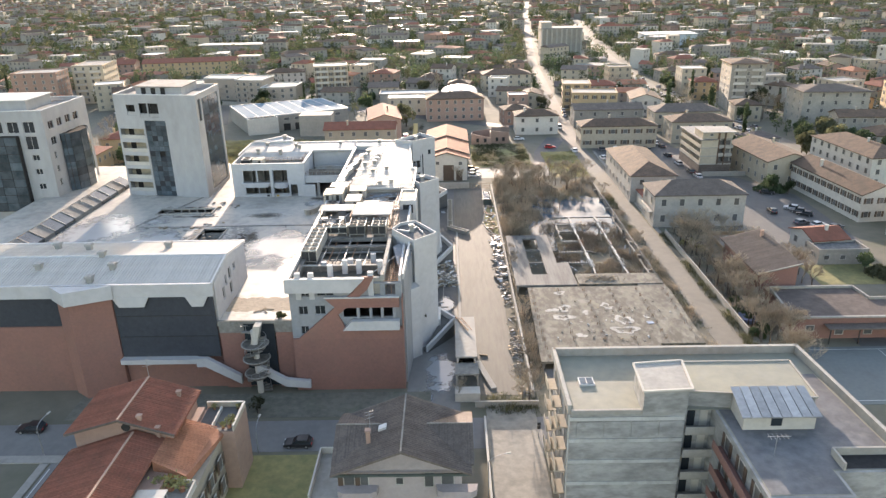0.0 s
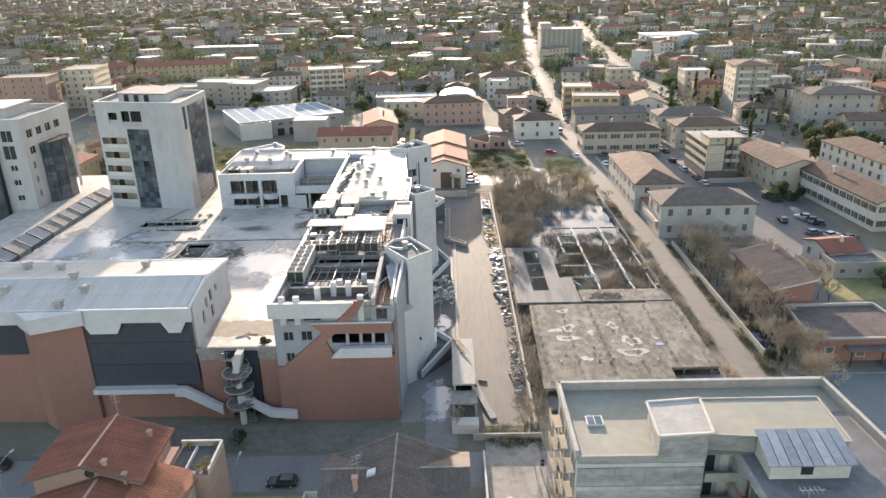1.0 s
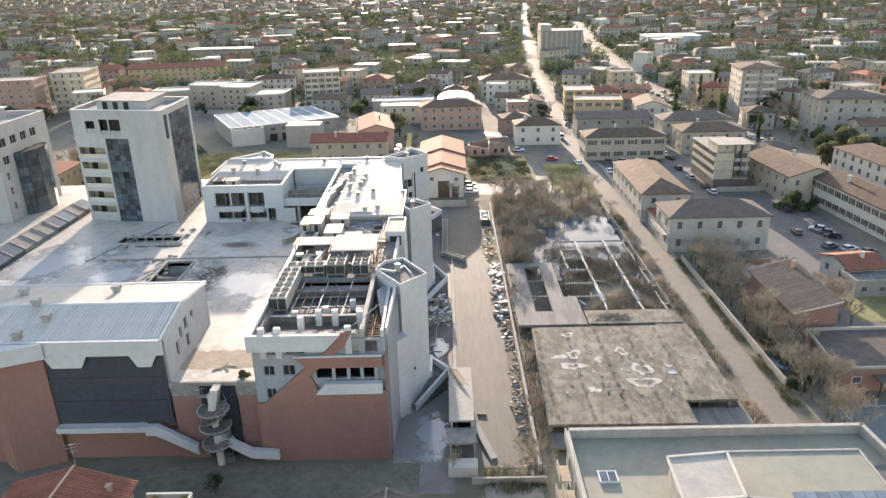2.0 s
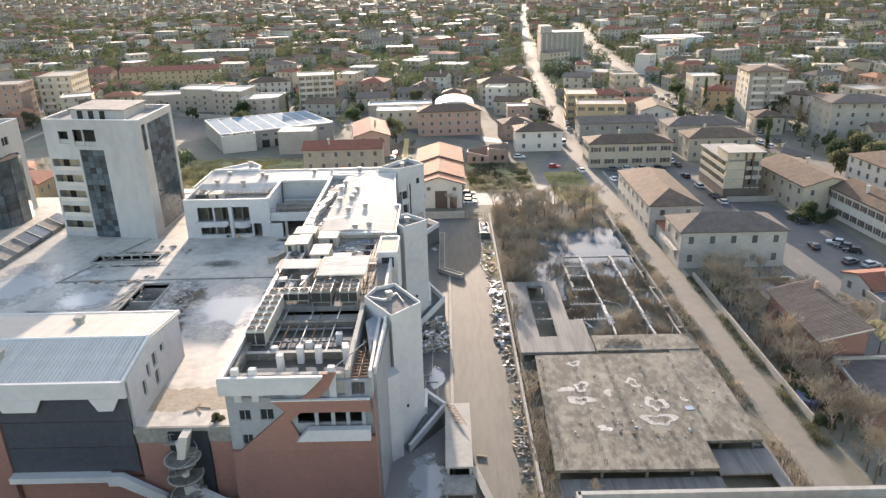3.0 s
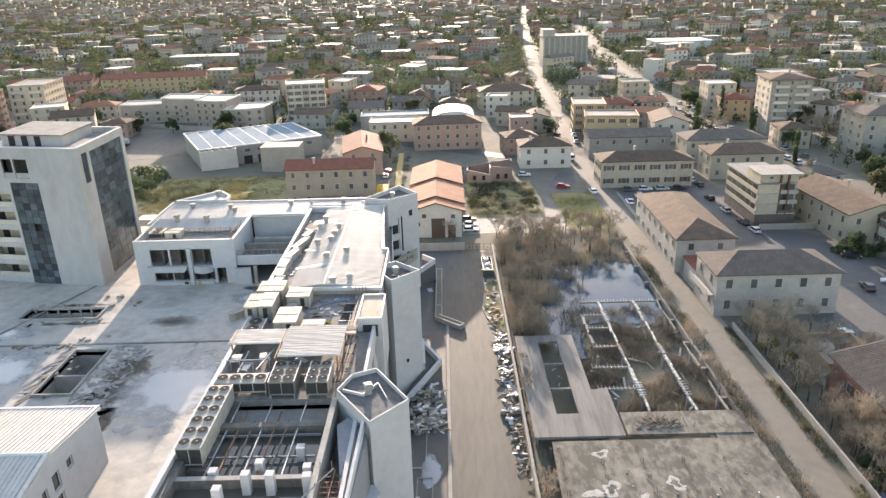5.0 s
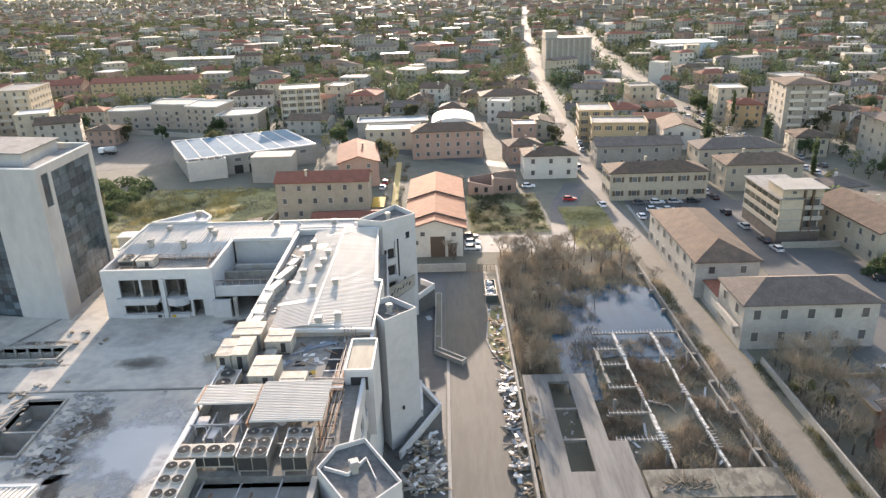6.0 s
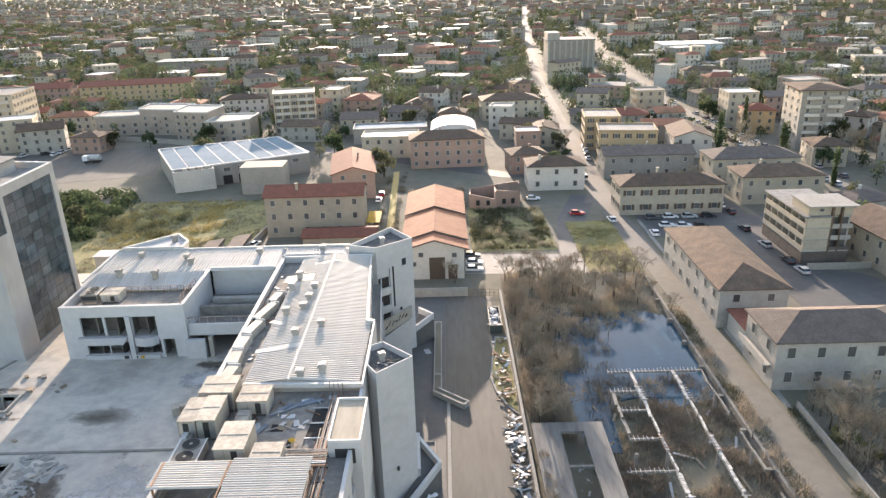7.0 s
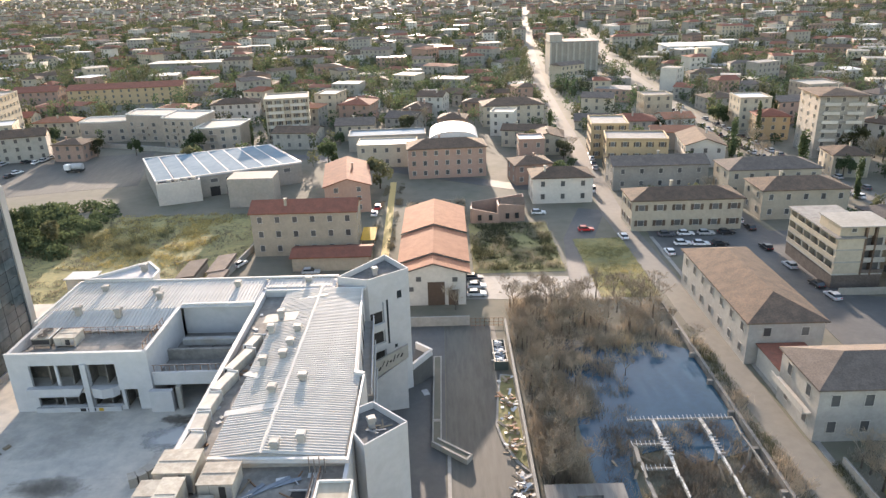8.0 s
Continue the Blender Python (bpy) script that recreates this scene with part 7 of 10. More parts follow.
part("ridge_cap", beam(bmesh.new(), (-38.4, 52.0, 12.46), (-38.4, 73.0, 12.46), 0.26, 0.14), MATS["pale_ridge_tiles"], red)
part("gutter", beam(bmesh.new(), (-47.0, 52.0, 9.4), (-47.0, 73.4, 9.4), 0.2, 0.2), fan_dark, red)
for n, y0, ridge, west, east in ((29, 73.25, (-40.1, 14.13), (-47.1, 12.13), (-33.4, 11.93)), (62, 52.1, (-38.4, 12.43), (-46.9, 9.63), (-34.9, 11.13))):
    for i in range(n):
        y = y0 + i * 0.34
        for e in (west, east):
            part("tile_rib", beam(bmesh.new(), (ridge[0], y, ridge[1]), (e[0], y, e[1]), 0.13, 0.08), tile_red, red)
for i in range(26):
    y = 69.4 + i * 0.34
    k = (y - 69.2) / 8.7
    part("tile_rib", beam(bmesh.new(), (-34.9, y, 11.14), (-30.8 + 0.8 * k, y, 9.54), 0.13, 0.08), tile_orange, red)
b = bmesh.new()
beam(b, (-40.6, 84.0, 13.4), (-40.6, 84.0, 16.2), 0.05)
for z in (15.2, 15.7, 16.1):
    beam(b, (-41.1, 83.8, z), (-40.1, 84.2, z), 0.035)
part("aerial", b, steel, red, "thin metal television aerial")
for x, y, top in ((-37.9, 74.2, 13.9), (-35.6, 73.6, 12.6), (-35.4, 80.6, 13.2)):
    b = bmesh.new()
    bx(b, x - 0.22, x + 0.22, y - 0.22, y + 0.22, 10, top)
    bx(b, x - 0.32, x + 0.32, y - 0.32, y + 0.32, top, top + 0.2)
    part("chimney", b, pink, red)
part("terrace", box(-33.0, -27.8, 77.6, 83.4, 0, 9.0), pink, red)
part("terrace_floor", box(-32.8, -28.0, 77.8, 83.2, 9.0, 9.05), asphalt, red, "dark grey terrace floor")
part("terrace_wall", box(-30.9, -30.7, 78.0, 82.6, 9.05, 9.6), pale, red)
rim(red, [(-33.0, 83.3), (-27.9, 83.3), (-27.9, 77.7)], 9.4, 0.2, 0.7, False, cream)
rim(red, [(-33.0, 83.3), (-27.9, 83.3), (-27.9, 77.7)], 9.82, 0.3, 0.12, False, pale)
for y in (62, 65, 68, 71, 74):
    for z in (2.0, 5.4):
        put_window(red, pose(-29.4 if y > 77 else -33.0, y, z, 0, 0, 90), 1.1, 1.6, brown_shutter)
part("lower_wing", box(-33.0, -29.6, 58, 77.4, 0, 8.2), cream, red)
part("terrace_floor", box(-35.0, -29.8, 58, 68.2, 8.2, 8.25), pale_concrete, red, "lower terrace floor")
rim(red, [(-29.7, 58), (-29.7, 68.1), (-34.6, 68.6)], 8.7, 0.2, 0.9, False, pale)
part("awning", prism(bmesh.new(), [(-35.0, 62.0), (-31.6, 62.0), (-31.6, 65.2), (-35.0, 65.2)], 10.2, 10.28), pale, red, "cream awning over the lower terrace")
for k in range(4):
    part("awning_post", tube(bmesh.new(), (-34.8, -31.8)[k % 2], (62.2, 65.0)[k // 2], 8.25, 10.2, 0.05, 6), steel, red)
for y in (61, 64.5, 68, 71.5, 75):
    for z in (2.0, 5.2):
        put_window(red, pose(-29.2, y, z, 0, 0, 90), 1.2, 1.7, brown_shutter)
TAKEN.append((-40, 72, 18))
TAKEN += [(6, 366, 12), (88, 575, 19), (195, 654, 26), (-167, 640, 20), (-198, 640, 20), (-13.6, 262, 5), (-14, 280, 5), (-14, 300, 5), (57, 194, 6), (76, 104, 18), (-80, 240, 6)]
for x, y, s in ((-28.6, 78.5, 0.55), (-29.4, 78.3, 0.4), (-28.5, 79.8, 0.4), (-31.8, 82.6, 0.35), (-28.5, 82.6, 0.35), (-33.8, 67.6, 0.7), (-32.4, 67.5, 0.8), (-31.0, 67.3, 0.65)):
    pot = thing("potted_plant", "green plant in a terracotta pot on the villa terrace", "plant", "terrace plants")
    part("pot", tube(bmesh.new(), 0, 0, 0, 0.45, 0.22, 10, 0, 0.3), tile_orange, pot)
    b = bmesh.new()
    g = random.Random(int(x * 10 + y * 100))
    for _ in range(70):
        p = Vector((g.gauss(0, 0.28), g.gauss(0, 0.28), 0.5 + g.random() * 0.8))
        u = Vector((g.gauss(0, 1), g.gauss(0, 1), g.gauss(0, 1))).normalized() * 0.18
        v = u.orthogonal().normalized() * 0.1
        b.faces.new([b.verts.new(q) for q in (p - u, p + v, p + u, p - v)])
    part("foliage", b, grass_mat, pot)
    pot.matrix_basis = pose(x, y, 9.05 if y > 70 else 8.25) @ Matrix.Scale(s * 2, 4)

# ---- the town beyond ----
def blocked(x, y, r):
    if -130 < x < -2 and 95 < y < 215:
        return True
    if -14 < x < 54 and 90 < y < 302 or -14 < x < 22 and 300 < y < 321:
        return True
    if 70 < x < 106 and 160 < y < 266 or -190 < x < -95 and 288 < y < 366:
        return True
    if -106 < x < -10 and 205 < y < 292:
        return True
    for pts, w in ((RIGHT_ROAD, 7), ([(140, 200), (127, 283), (118, 343), (115, 430), (130, 674), (170, 1000)], 8), ([(77.5, 60), (79, 180), (82, 232), (80, 284)], 8), ([(-230, 420), (-150, 395), (-90, 372), (-46, 357), (23, 312), (50, 305)], 6), ([(-150, 335), (-105, 348)], 28), ([(-155, 395), (-150, 412), (-158, 480), (-190, 560)], 7), ([(54, 258), (110, 254)], 10), ([(-200, 88), (16, 89)], 6)):
        for (x0, y0), (x1, y1) in zip(pts, pts[1:]):
            dx, dy = x1 - x0, y1 - y0
            k = max(0, min(1, ((x - x0) * dx + (y - y0) * dy) / (dx * dx + dy * dy)))
            if math.hypot(x - x0 - k * dx, y - y0 - k * dy) < w / 2 + r:
                return True
    return any(math.hypot(x - a, y - c) < r + q for a, c, q in TAKEN)


WALLS = [cream, grey_wall, pale, pink, ochre, cream, grey_wall, grey_wall]
ROOFS = [tile_brown, tile_red, tile_brown, tile_dark, tile_brown, tile_orange]
WORDS = {cream.name: "cream", grey_wall.name: "grey", pale.name: "pale", pink.name: "pink", ochre.name: "ochre"}
tr = random.Random(11)
SPOTS = []
y = 215.0
while y < 455:
    half = 0.72 * y + 40
    x = -half + tr.uniform(0, 10)
    while x < half:
        w, d = tr.uniform(9, 19), tr.uniform(9, 15)
        px, py = x + tr.uniform(-4, 4), y + tr.uniform(-9, 9)
        r = max(w, d) * 0.5
        if tr.random() < 0.92 and not blocked(px, py, r) and all(math.hypot(px - a, py - c) > 0.42 * (w + d) / 2 + 0.42 * (e + g) / 2 + 3 for a, c, e, g in SPOTS):
            SPOTS.append((px, py, w, d))
        x += w + tr.uniform(5, 13)
    y += 16 + y * 0.008
for px, py, w, d in SPOTS:
    wall, k = tr.choice(WALLS), tr.random()
    turn = 14 * math.sin(px * 0.013 + 1.7) * math.sin(py * 0.011) + tr.choice((0, 4, -6, 10, 90, 84, 30)) + tr.uniform(-6, 6)
    turn = turn if abs(turn) < 45 else turn - 90
    if k < 0.2:
        st = tr.randint(3, 5)
        house(px, py, w, d, st * 3.1 + 0.6, "flat", 0, turn, wall, tr.choice((flat_roof, flat_roof, pale_concrete, flat_roof, white_rim)), st, 3.6, None, f"{WORDS[wall.name]} apartment block with a flat roof in the town", joined=py > 330)
    else:
        st = tr.choice((2, 2, 2, 3, 1))
        kind = tr.choice(("hip", "gable", "gable", "hip"))
        tiles = tr.choice(ROOFS)
        house(px, py, w, d, st * 3.1 + 0.3, kind, tr.uniform(1.4, 2.4), turn, wall, tiles, st, 3.6, None, f"{WORDS[wall.name]} {('one', 'two', 'three')[st - 1]}-storey house with a {tiles.name.split('_')[0]} tiled roof", joined=py > 330, along="x" if w > d else "y")

# distant quarters: houses past counting
def far_quarter(name, y0, y1, step, seed):
    g = random.Random(seed)
    V, F, M = [], [], []
    mats = [cream, grey_wall, pale, pink, tile_brown, tile_red, tile_dark, flat_roof, white_rim, hazed_window_glass]
    y = y0
    while y < y1:
        half = 0.72 * y + 60
        x = -half
        while x < half:
            w, d = g.uniform(8, 22), g.uniform(8, 15)
            px, py = x + g.uniform(-5, 5), y + g.uniform(-11, 11)
            if g.random() < 0.8 and not blocked(px, py, max(w, d) / 2):
                a = g.gauss(0.0, 0.35)
                c, s = math.cos(a), math.sin(a)
                h = g.choice((4, 6.5, 6.5, 6.5, 9.5, 9.5, 12.5)) if g.random() < 0.75 else 4.5
                flat = g.random() < 0.28
                k = len(V)
                wm, rm = g.choice((0, 1, 1, 0, 3, 1, 2)), (g.choice((7, 7, 8, 0, 7)) if flat else g.choice((4, 4, 5, 5, 6)))
                rise = 0.0 if flat else g.uniform(1.2, 2.2)

                def put(u, v, z):
                    V.append((px + u * c - v * s, py + u * s + v * c, z))

                e = 0.0 if flat else 0.5
                for u, v in ((-1, -1), (1, -1), (1, 1), (-1, 1)):
                    put(u * w / 2, v * d / 2, 0)
                for u, v in ((-1, -1), (1, -1), (1, 1), (-1, 1)):
                    put(u * w / 2, v * d / 2, h)
                for q in ((0, 1, 5, 4), (1, 2, 6, 5), (2, 3, 7, 6), (3, 0, 4, 7)):
                    F.append(tuple(k + i for i in q)), M.append(wm)
                for u, v in ((-1, -1), (1, -1), (1, 1), (-1, 1)):
                    put(u * (w / 2 + e), v * (d / 2 + e), h + 0.05)
                if flat:
                    F.append((k + 8, k + 9, k + 10, k + 11)), M.append(rm)
                else:
                    put(-w / 2 + (d / 2 if g.random() < 0.5 else 0), 0, h + rise)
                    put(w / 2 - (d / 2 if g.random() < 0.5 else 0), 0, h + rise)
                    for q in ((8, 9, 13, 12), (10, 11, 12, 13), (9, 10, 13), (11, 8, 12)):
                        F.append(tuple(k + i for i in q)), M.append(rm)
                for fl in range(int(h / 3.1)):
                    for i in range(int(w / 3.4)):
                        u = -w / 2 + 1.7 + i * 3.4
                        j = len(V)
                        for a0, b0 in ((u - 0.6, 1.0), (u + 0.6, 1.0), (u + 0.6, 2.5), (u - 0.6, 2.5)):
                            put(a0, -d / 2 - 0.04, fl * 3.1 + b0)
                        F.append((j, j + 1, j + 2, j + 3)), M.append(9)
            x += w + g.uniform(4, 16) * step
        y += (19 + y * 0.006) * step
    me = bpy.data.meshes.new(name)
    me.from_pydata(V, [], F)
    for m in mats:
        me.materials.append(m)
    me.polygons.foreach_set("material_index", M)
    me.update()
    return tagged(new(name, me), "distant town quarter of low houses with tiled and flat roofs", "town", kind="stuff")


far_quarter("far_houses", 462, 1000, 1.0, 3)
far_quarter("far_houses", 1005, 2000, 1.45, 4)
far_quarter("far_houses", 2010, 3200, 2.4, 5)
far_quarter("far_houses", 3230, 4700, 3.6, 6)

# ---- trees and scrub ----
def leaf_crown(seed, n, rx, rz, z0, size, lumps=7):
    """Crown of many small leaf clumps in several uneven lobes."""
    g = random.Random(seed)
    C = [(g.uniform(-0.6, 0.6) * rx, g.uniform(-0.6, 0.6) * rx, z0 + g.uniform(0.15, 0.85) * rz, g.uniform(0.35, 0.6)) for _ in range(lumps)]
    V, F = [], []
    for _ in range(n):
        cx, cy, cz, r = g.choice(C)
        d = Vector((g.gauss(0, 1), g.gauss(0, 1), g.gauss(0, 0.8))).normalized() * (g.random() ** 0.4) * r
        p = Vector((cx + d.x * rx, cy + d.y * rx, cz + d.z * rz * 0.6))
        u = Vector((g.gauss(0, 1), g.gauss(0, 1), g.gauss(0, 1))).normalized() * size * g.uniform(0.5, 1.3)
        v = u.orthogonal().normalized() * size * g.uniform(0.4, 1.0)
        k = len(V)
        V += [p - u, p + v, p + u, p - v]
        F.append((k, k + 1, k + 2, k + 3))
    me = bpy.data.meshes.new("crown")
    me.from_pydata([tuple(v) for v in V], [], F)
    return me


def bare_limbs(seed, height, spread, depth=5, r0=0.16):
    """Leafless branching limbs, tapered, three-sided."""
    g = random.Random(seed)
    V, F = [], []

    def limb(p, d, length, r, k):
        q = p + d * length
        s = d.orthogonal().normalized()
        t = d.cross(s)
        i = len(V)
        for c, rr in ((p, r), (q, r * 0.62)):
            for a in (0, 2.094, 4.189):
                V.append(tuple(c + (s * math.cos(a) + t * math.sin(a)) * rr))
        for a in range(3):
            b2 = (a + 1) % 3
            F.append((i + a, i + b2, i + 3 + b2, i + 3 + a))
        if k:
            for _ in range(3 if k > 1 else 4):
                e = (d + Vector((g.gauss(0, spread), g.gauss(0, spread), g.gauss(0.12, spread * 0.5)))).normalized()
                limb(p + d * length * g.uniform(0.5, 1.0), e, length * g.uniform(0.55, 0.88), max(r * 0.56, 0.013), k - 1)

    limb(Vector((0, 0, 0)), Vector((0, 0, 1)), height * 0.3, r0, depth)
    me = bpy.data.meshes.new("limbs")
    me.from_pydata(V, [], F)
    return me


def trunk_mesh(h, r):
    return mesh_of("trunk", tube(bmesh.new(), 0, 0, -0.1, h, r, 8, 0, r * 0.5), bark)


GREEN = []
for s in range(3):
    c = leaf_crown(s, 900, 2.6, 5.0, 1.2, 0.34)
    c.materials.append((leaf, leaf_olive, leaf)[s])
    GREEN.append((trunk_mesh(3.0, 0.2), c))
cyp = leaf_crown(20, 900, 0.9, 10.0, 0.3, 0.3, 14)
cyp.materials.append(leaf)
CYP = (trunk_mesh(3.0, 0.16), cyp)
BARE = []
for s in range(5):
    c = bare_limbs(s, 8.4, 0.4, 6, 0.14)
    c.materials.append(twig)
    BARE.append((trunk_mesh(2.4, 0.17), c))


def tree(x, y, kind="green", s=1.0, z=0.0, label=""):
    g = random.Random(int(x * 31 + y * 17))
    tm, cm = g.choice(GREEN) if kind == "green" else CYP if kind == "cypress" else g.choice(BARE)
    t = thing("tree", label or {"green": "dark evergreen garden tree with an uneven crown", "cypress": "slender dark evergreen cypress tree", "bare": "leafless winter tree with grey-brown twigs"}[kind], "tree", "trees")
    part("trunk", tm, None, t)
    part("crown", cm, None, t)
    t.matrix_basis = pose(x, y, z, 0, 0, g.uniform(0, 360)) @ Matrix.Diagonal((s, s, s * g.uniform(0.85, 1.15), 1))
    return t


for x, y, s in ((57.5, 157, 1.0), (60, 148, 1.1), (58.5, 133, 0.9), (58, 165, 0.9), (57, 122, 0.8), (75, 158, 0.8), (20, 100, 0.7), (11.6, 97, 0.8), (1.5, 97.5, 0.7), (12.5, 96, 0.9), (33, 226, 1.0), (27, 222, 0.9), (36, 220, 0.8), (45, 214, 0.7), (46.5, 206, 0.7), (24, 228, 0.8), (4.0, 223, 0.8), (58, 127, 1.0), (57.5, 140, 1.0), (57, 150, 0.9), (58, 170, 0.8), (60, 116, 0.9), (17, 205, 0.9), (19, 190, 0.8), (16.5, 178, 0.8), (21, 214, 0.9), (30, 216, 0.8), (40, 224, 0.9), (29, 205, 0.7), (45, 150, 0.6), (45.8, 165, 0.6), (14.6, 128, 0.6), (13.8, 108, 0.7)):
    tree(x, y, "bare", s)
wr = random.Random(33)
for area, n, lo, hi in (((15.0, 21.0, 168, 190), 16, 0.6, 0.95), ((15.0, 25.0, 188, 226), 34, 0.7, 1.1), ((23, 45, 209, 229), 26, 0.7, 1.15), ((26, 33, 186, 208), 7, 0.5, 0.8), ((56.5, 60.6, 118, 172), 22, 0.8, 1.3), ((60.5, 72, 151, 172), 12, 0.8, 1.2), ((70.5, 78, 131, 150), 6, 0.7, 1.0), ((14.2, 15.2, 104, 166), 8, 0.4, 0.6), ((56.2, 61.0, 104, 130), 18, 0.8, 1.25)):
    for _ in range(n):
        tree(wr.uniform(*area[:2]), wr.uniform(*area[2:]), "bare", wr.uniform(lo, hi), -0.8 if area[0] > 25 and area[1] < 50 and area[2] < 200 else 0.0)
for x, y, s in ((132, 262, 1.5), (137, 252, 1.6), (141, 262, 1.7), (131, 246, 1.2), (146, 250, 1.5), (150, 262, 1.4), (98, 208, 0.9), (101, 204, 0.8), (92, 146, 0.8), (98, 142, 1.0), (-100, 268, 1.0), (-105, 262, 0.9), (-110, 275, 1.2), (-30, 94.8, 0.5), (112, 140, 1.0)):
    tree(x, y, "green", s)
gt = random.Random(8)
for i in range(240):
    y = gt.uniform(225, 400)
    x = gt.uniform(-0.7, 0.7) * y
    if not blocked(x, y, -1.0):
        tree(x, y, gt.choice(("green", "green", "bare", "green", "cypress")), gt.uniform(0.8, 1.7))


def far_wood(name, n, y0, y1, seed, leaves=22, size=1.0, material=None):
    g = random.Random(seed)
    V, F = [], []
    for _ in range(n):
        y = math.sqrt(g.uniform(y0 * y0, y1 * y1))
        x = g.uniform(-0.75, 0.75) * y
        if blocked(x, y, 2.6 if y0 > 300 else 1.2):
            continue
        h, r = g.uniform(4, 11), g.uniform(1.5, 4)
        if y0 < 300:
            h, r = g.uniform(3.5, 8), g.uniform(1.2, 2.2)
        if leaves > 30:
            k = len(V)
            V += [(x - 0.14, y - 0.14, -0.1), (x + 0.14, y - 0.14, -0.1), (x, y + 0.16, -0.1), (x, y, h * 0.75)]
            F += [(k, k + 1, k + 3), (k + 1, k + 2, k + 3), (k + 2, k, k + 3)]
        for _ in range(leaves):
            p = Vector((x + g.gauss(0, r * 0.5), y + g.gauss(0, r * 0.5), h * g.uniform(0.25, 1)))
            u = Vector((g.gauss(0, 1), g.gauss(0, 1), g.gauss(0, 1))).normalized() * g.uniform(0.6, 1.4) * size
            v = u.orthogonal().normalized() * g.uniform(0.6, 1.2) * size
            k = len(V)
            V += [tuple(p - u), tuple(p + v), tuple(p + u), tuple(p - v)]
            F.append((k, k + 1, k + 2, k + 3))
    me = bpy.data.meshes.new(name)
    me.from_pydata(V, [], F)
    me.materials.append(material or leaf_olive)
    return tagged(new(name, me), "scattered dark trees among the distant houses", "trees", kind="stuff")


far_wood("garden_trees", 330, 225, 420, 21, 80, 0.42, leaf_olive)
far_wood("garden_trees", 330, 225, 420, 22, 80, 0.42, leaf)
far_wood("far_trees", 1500, 400, 640, 9, 60, 0.5)
far_wood("far_trees", 1500, 400, 640, 10, 60, 0.5, leaf)
far_wood("far_trees", 5000, 620, 1300, 2, 26, 0.85)
far_wood("far_trees", 5000, 620, 1300, 12, 26, 0.85, leaf)
far_wood("far_trees", 5000, 1300, 3200, 3, 18, 1.4)


def bush_mass(name, area, n, h, material, label, seed):
    """Rounded evergreen bushes grown into one another."""
    g = random.Random(seed)
    V, F = [], []
    for _ in range(n):
        cx, cy, r = g.uniform(*area[:2]), g.uniform(*area[2:]), g.uniform(0.5, 1.0) * h
        for _ in range(130):
            d = Vector((g.gauss(0, 1), g.gauss(0, 1), abs(g.gauss(0, 1)))).normalized() * r * g.uniform(0.75, 1.05)
            p = Vector((cx + d.x, cy + d.y, max(0.1, d.z)))
            u = Vector((g.gauss(0, 1), g.gauss(0, 1), g.gauss(0, 1))).normalized() * g.uniform(0.2, 0.45)
            v = u.orthogonal().normalized() * g.uniform(0.2, 0.4)
            k = len(V)
            V += [tuple(p - u), tuple(p + v), tuple(p + u), tuple(p - v)]
            F.append((k, k + 1, k + 2, k + 3))
    me = bpy.data.meshes.new(name)
    me.from_pydata(V, [], F)
    me.materials.append(material)
    return tagged(new(name, me), label, "bushes", kind="stuff")


bush_mass("bushes", (-126, -95, 258, 300), 120, 3.6, leaf, "mass of dark evergreen bushes beside the meadow", 41)


def thicket(name, area, n, h, material, label, seed, z=0.0, spread=0.35, w=0.03, blades=14):
    """Dense leafless scrub: sheaves of thin upright stems."""
    g = random.Random(seed)
    V, F = [], []
    x0, x1, y0, y1 = area
    for _ in range(n):
        cx, cy, hh = g.uniform(x0, x1), g.uniform(y0, y1), h * g.uniform(0.4, 1.15)
        lump = noise.noise((cx * 0.16, cy * 0.16, seed))
        if lump < g.uniform(-0.35, 0.15):
            continue
        hh *= 0.75 + lump
        zz = z(cx, cy) if callable(z) else z
        for _ in range(blades):
            a = g.uniform(0, 6.283)
            dx, dy = math.cos(a), math.sin(a)
            px, py = cx + g.gauss(0, 0.4), cy + g.gauss(0, 0.4)
            l = hh * g.uniform(0.5, 1.1)
            tx, ty = px + g.gauss(0, spread) * l, py + g.gauss(0, spread) * l
            mx, my = px * 0.5 + tx * 0.5 + g.gauss(0, 0.08), py * 0.5 + ty * 0.5 + g.gauss(0, 0.08)
            k = len(V)
            V += [(px - dy * w, py + dx * w, zz - 0.05), (px + dy * w, py - dx * w, zz - 0.05), (mx + dy * w * 0.7, my - dx * w * 0.7, zz + l * 0.6), (mx - dy * w * 0.7, my + dx * w * 0.7, zz + l * 0.6), (tx, ty, zz + l)]
            F.append((k, k + 1, k + 2, k + 3)), F.append((k + 3, k + 2, k + 4))
    me = bpy.data.meshes.new(name)
    me.from_pydata(V, [], F)
    me.materials.append(material)
    return tagged(new(name, me), label, "scrub", kind="stuff")


bush_mass("bushes", (57.5, 61, 160, 166), 7, 1.6, grass_mat, "yellowing garden bushes beside the road", 43)
bush_mass("bushes", (56, 60.5, 112, 134), 10, 1.2, leaf, "low green garden shrubs", 44)
bush_mass("bushes", (92, 99, 138, 147), 12, 2.2, leaf_olive, "clipped dark garden hedge beside the lawn", 46)
bush_mass("bushes", (94, 100, 206, 213), 9, 2.6, leaf, "dense dark evergreen bush beside the long house", 45)
bank = lambda x, y: -0.1 if x < 20 else -0.8
thicket("brushwood", (14.8, 20.5, 166, 188), 650, 3.0, twig, "dense leafless brown brushwood round the pond", 17, bank)
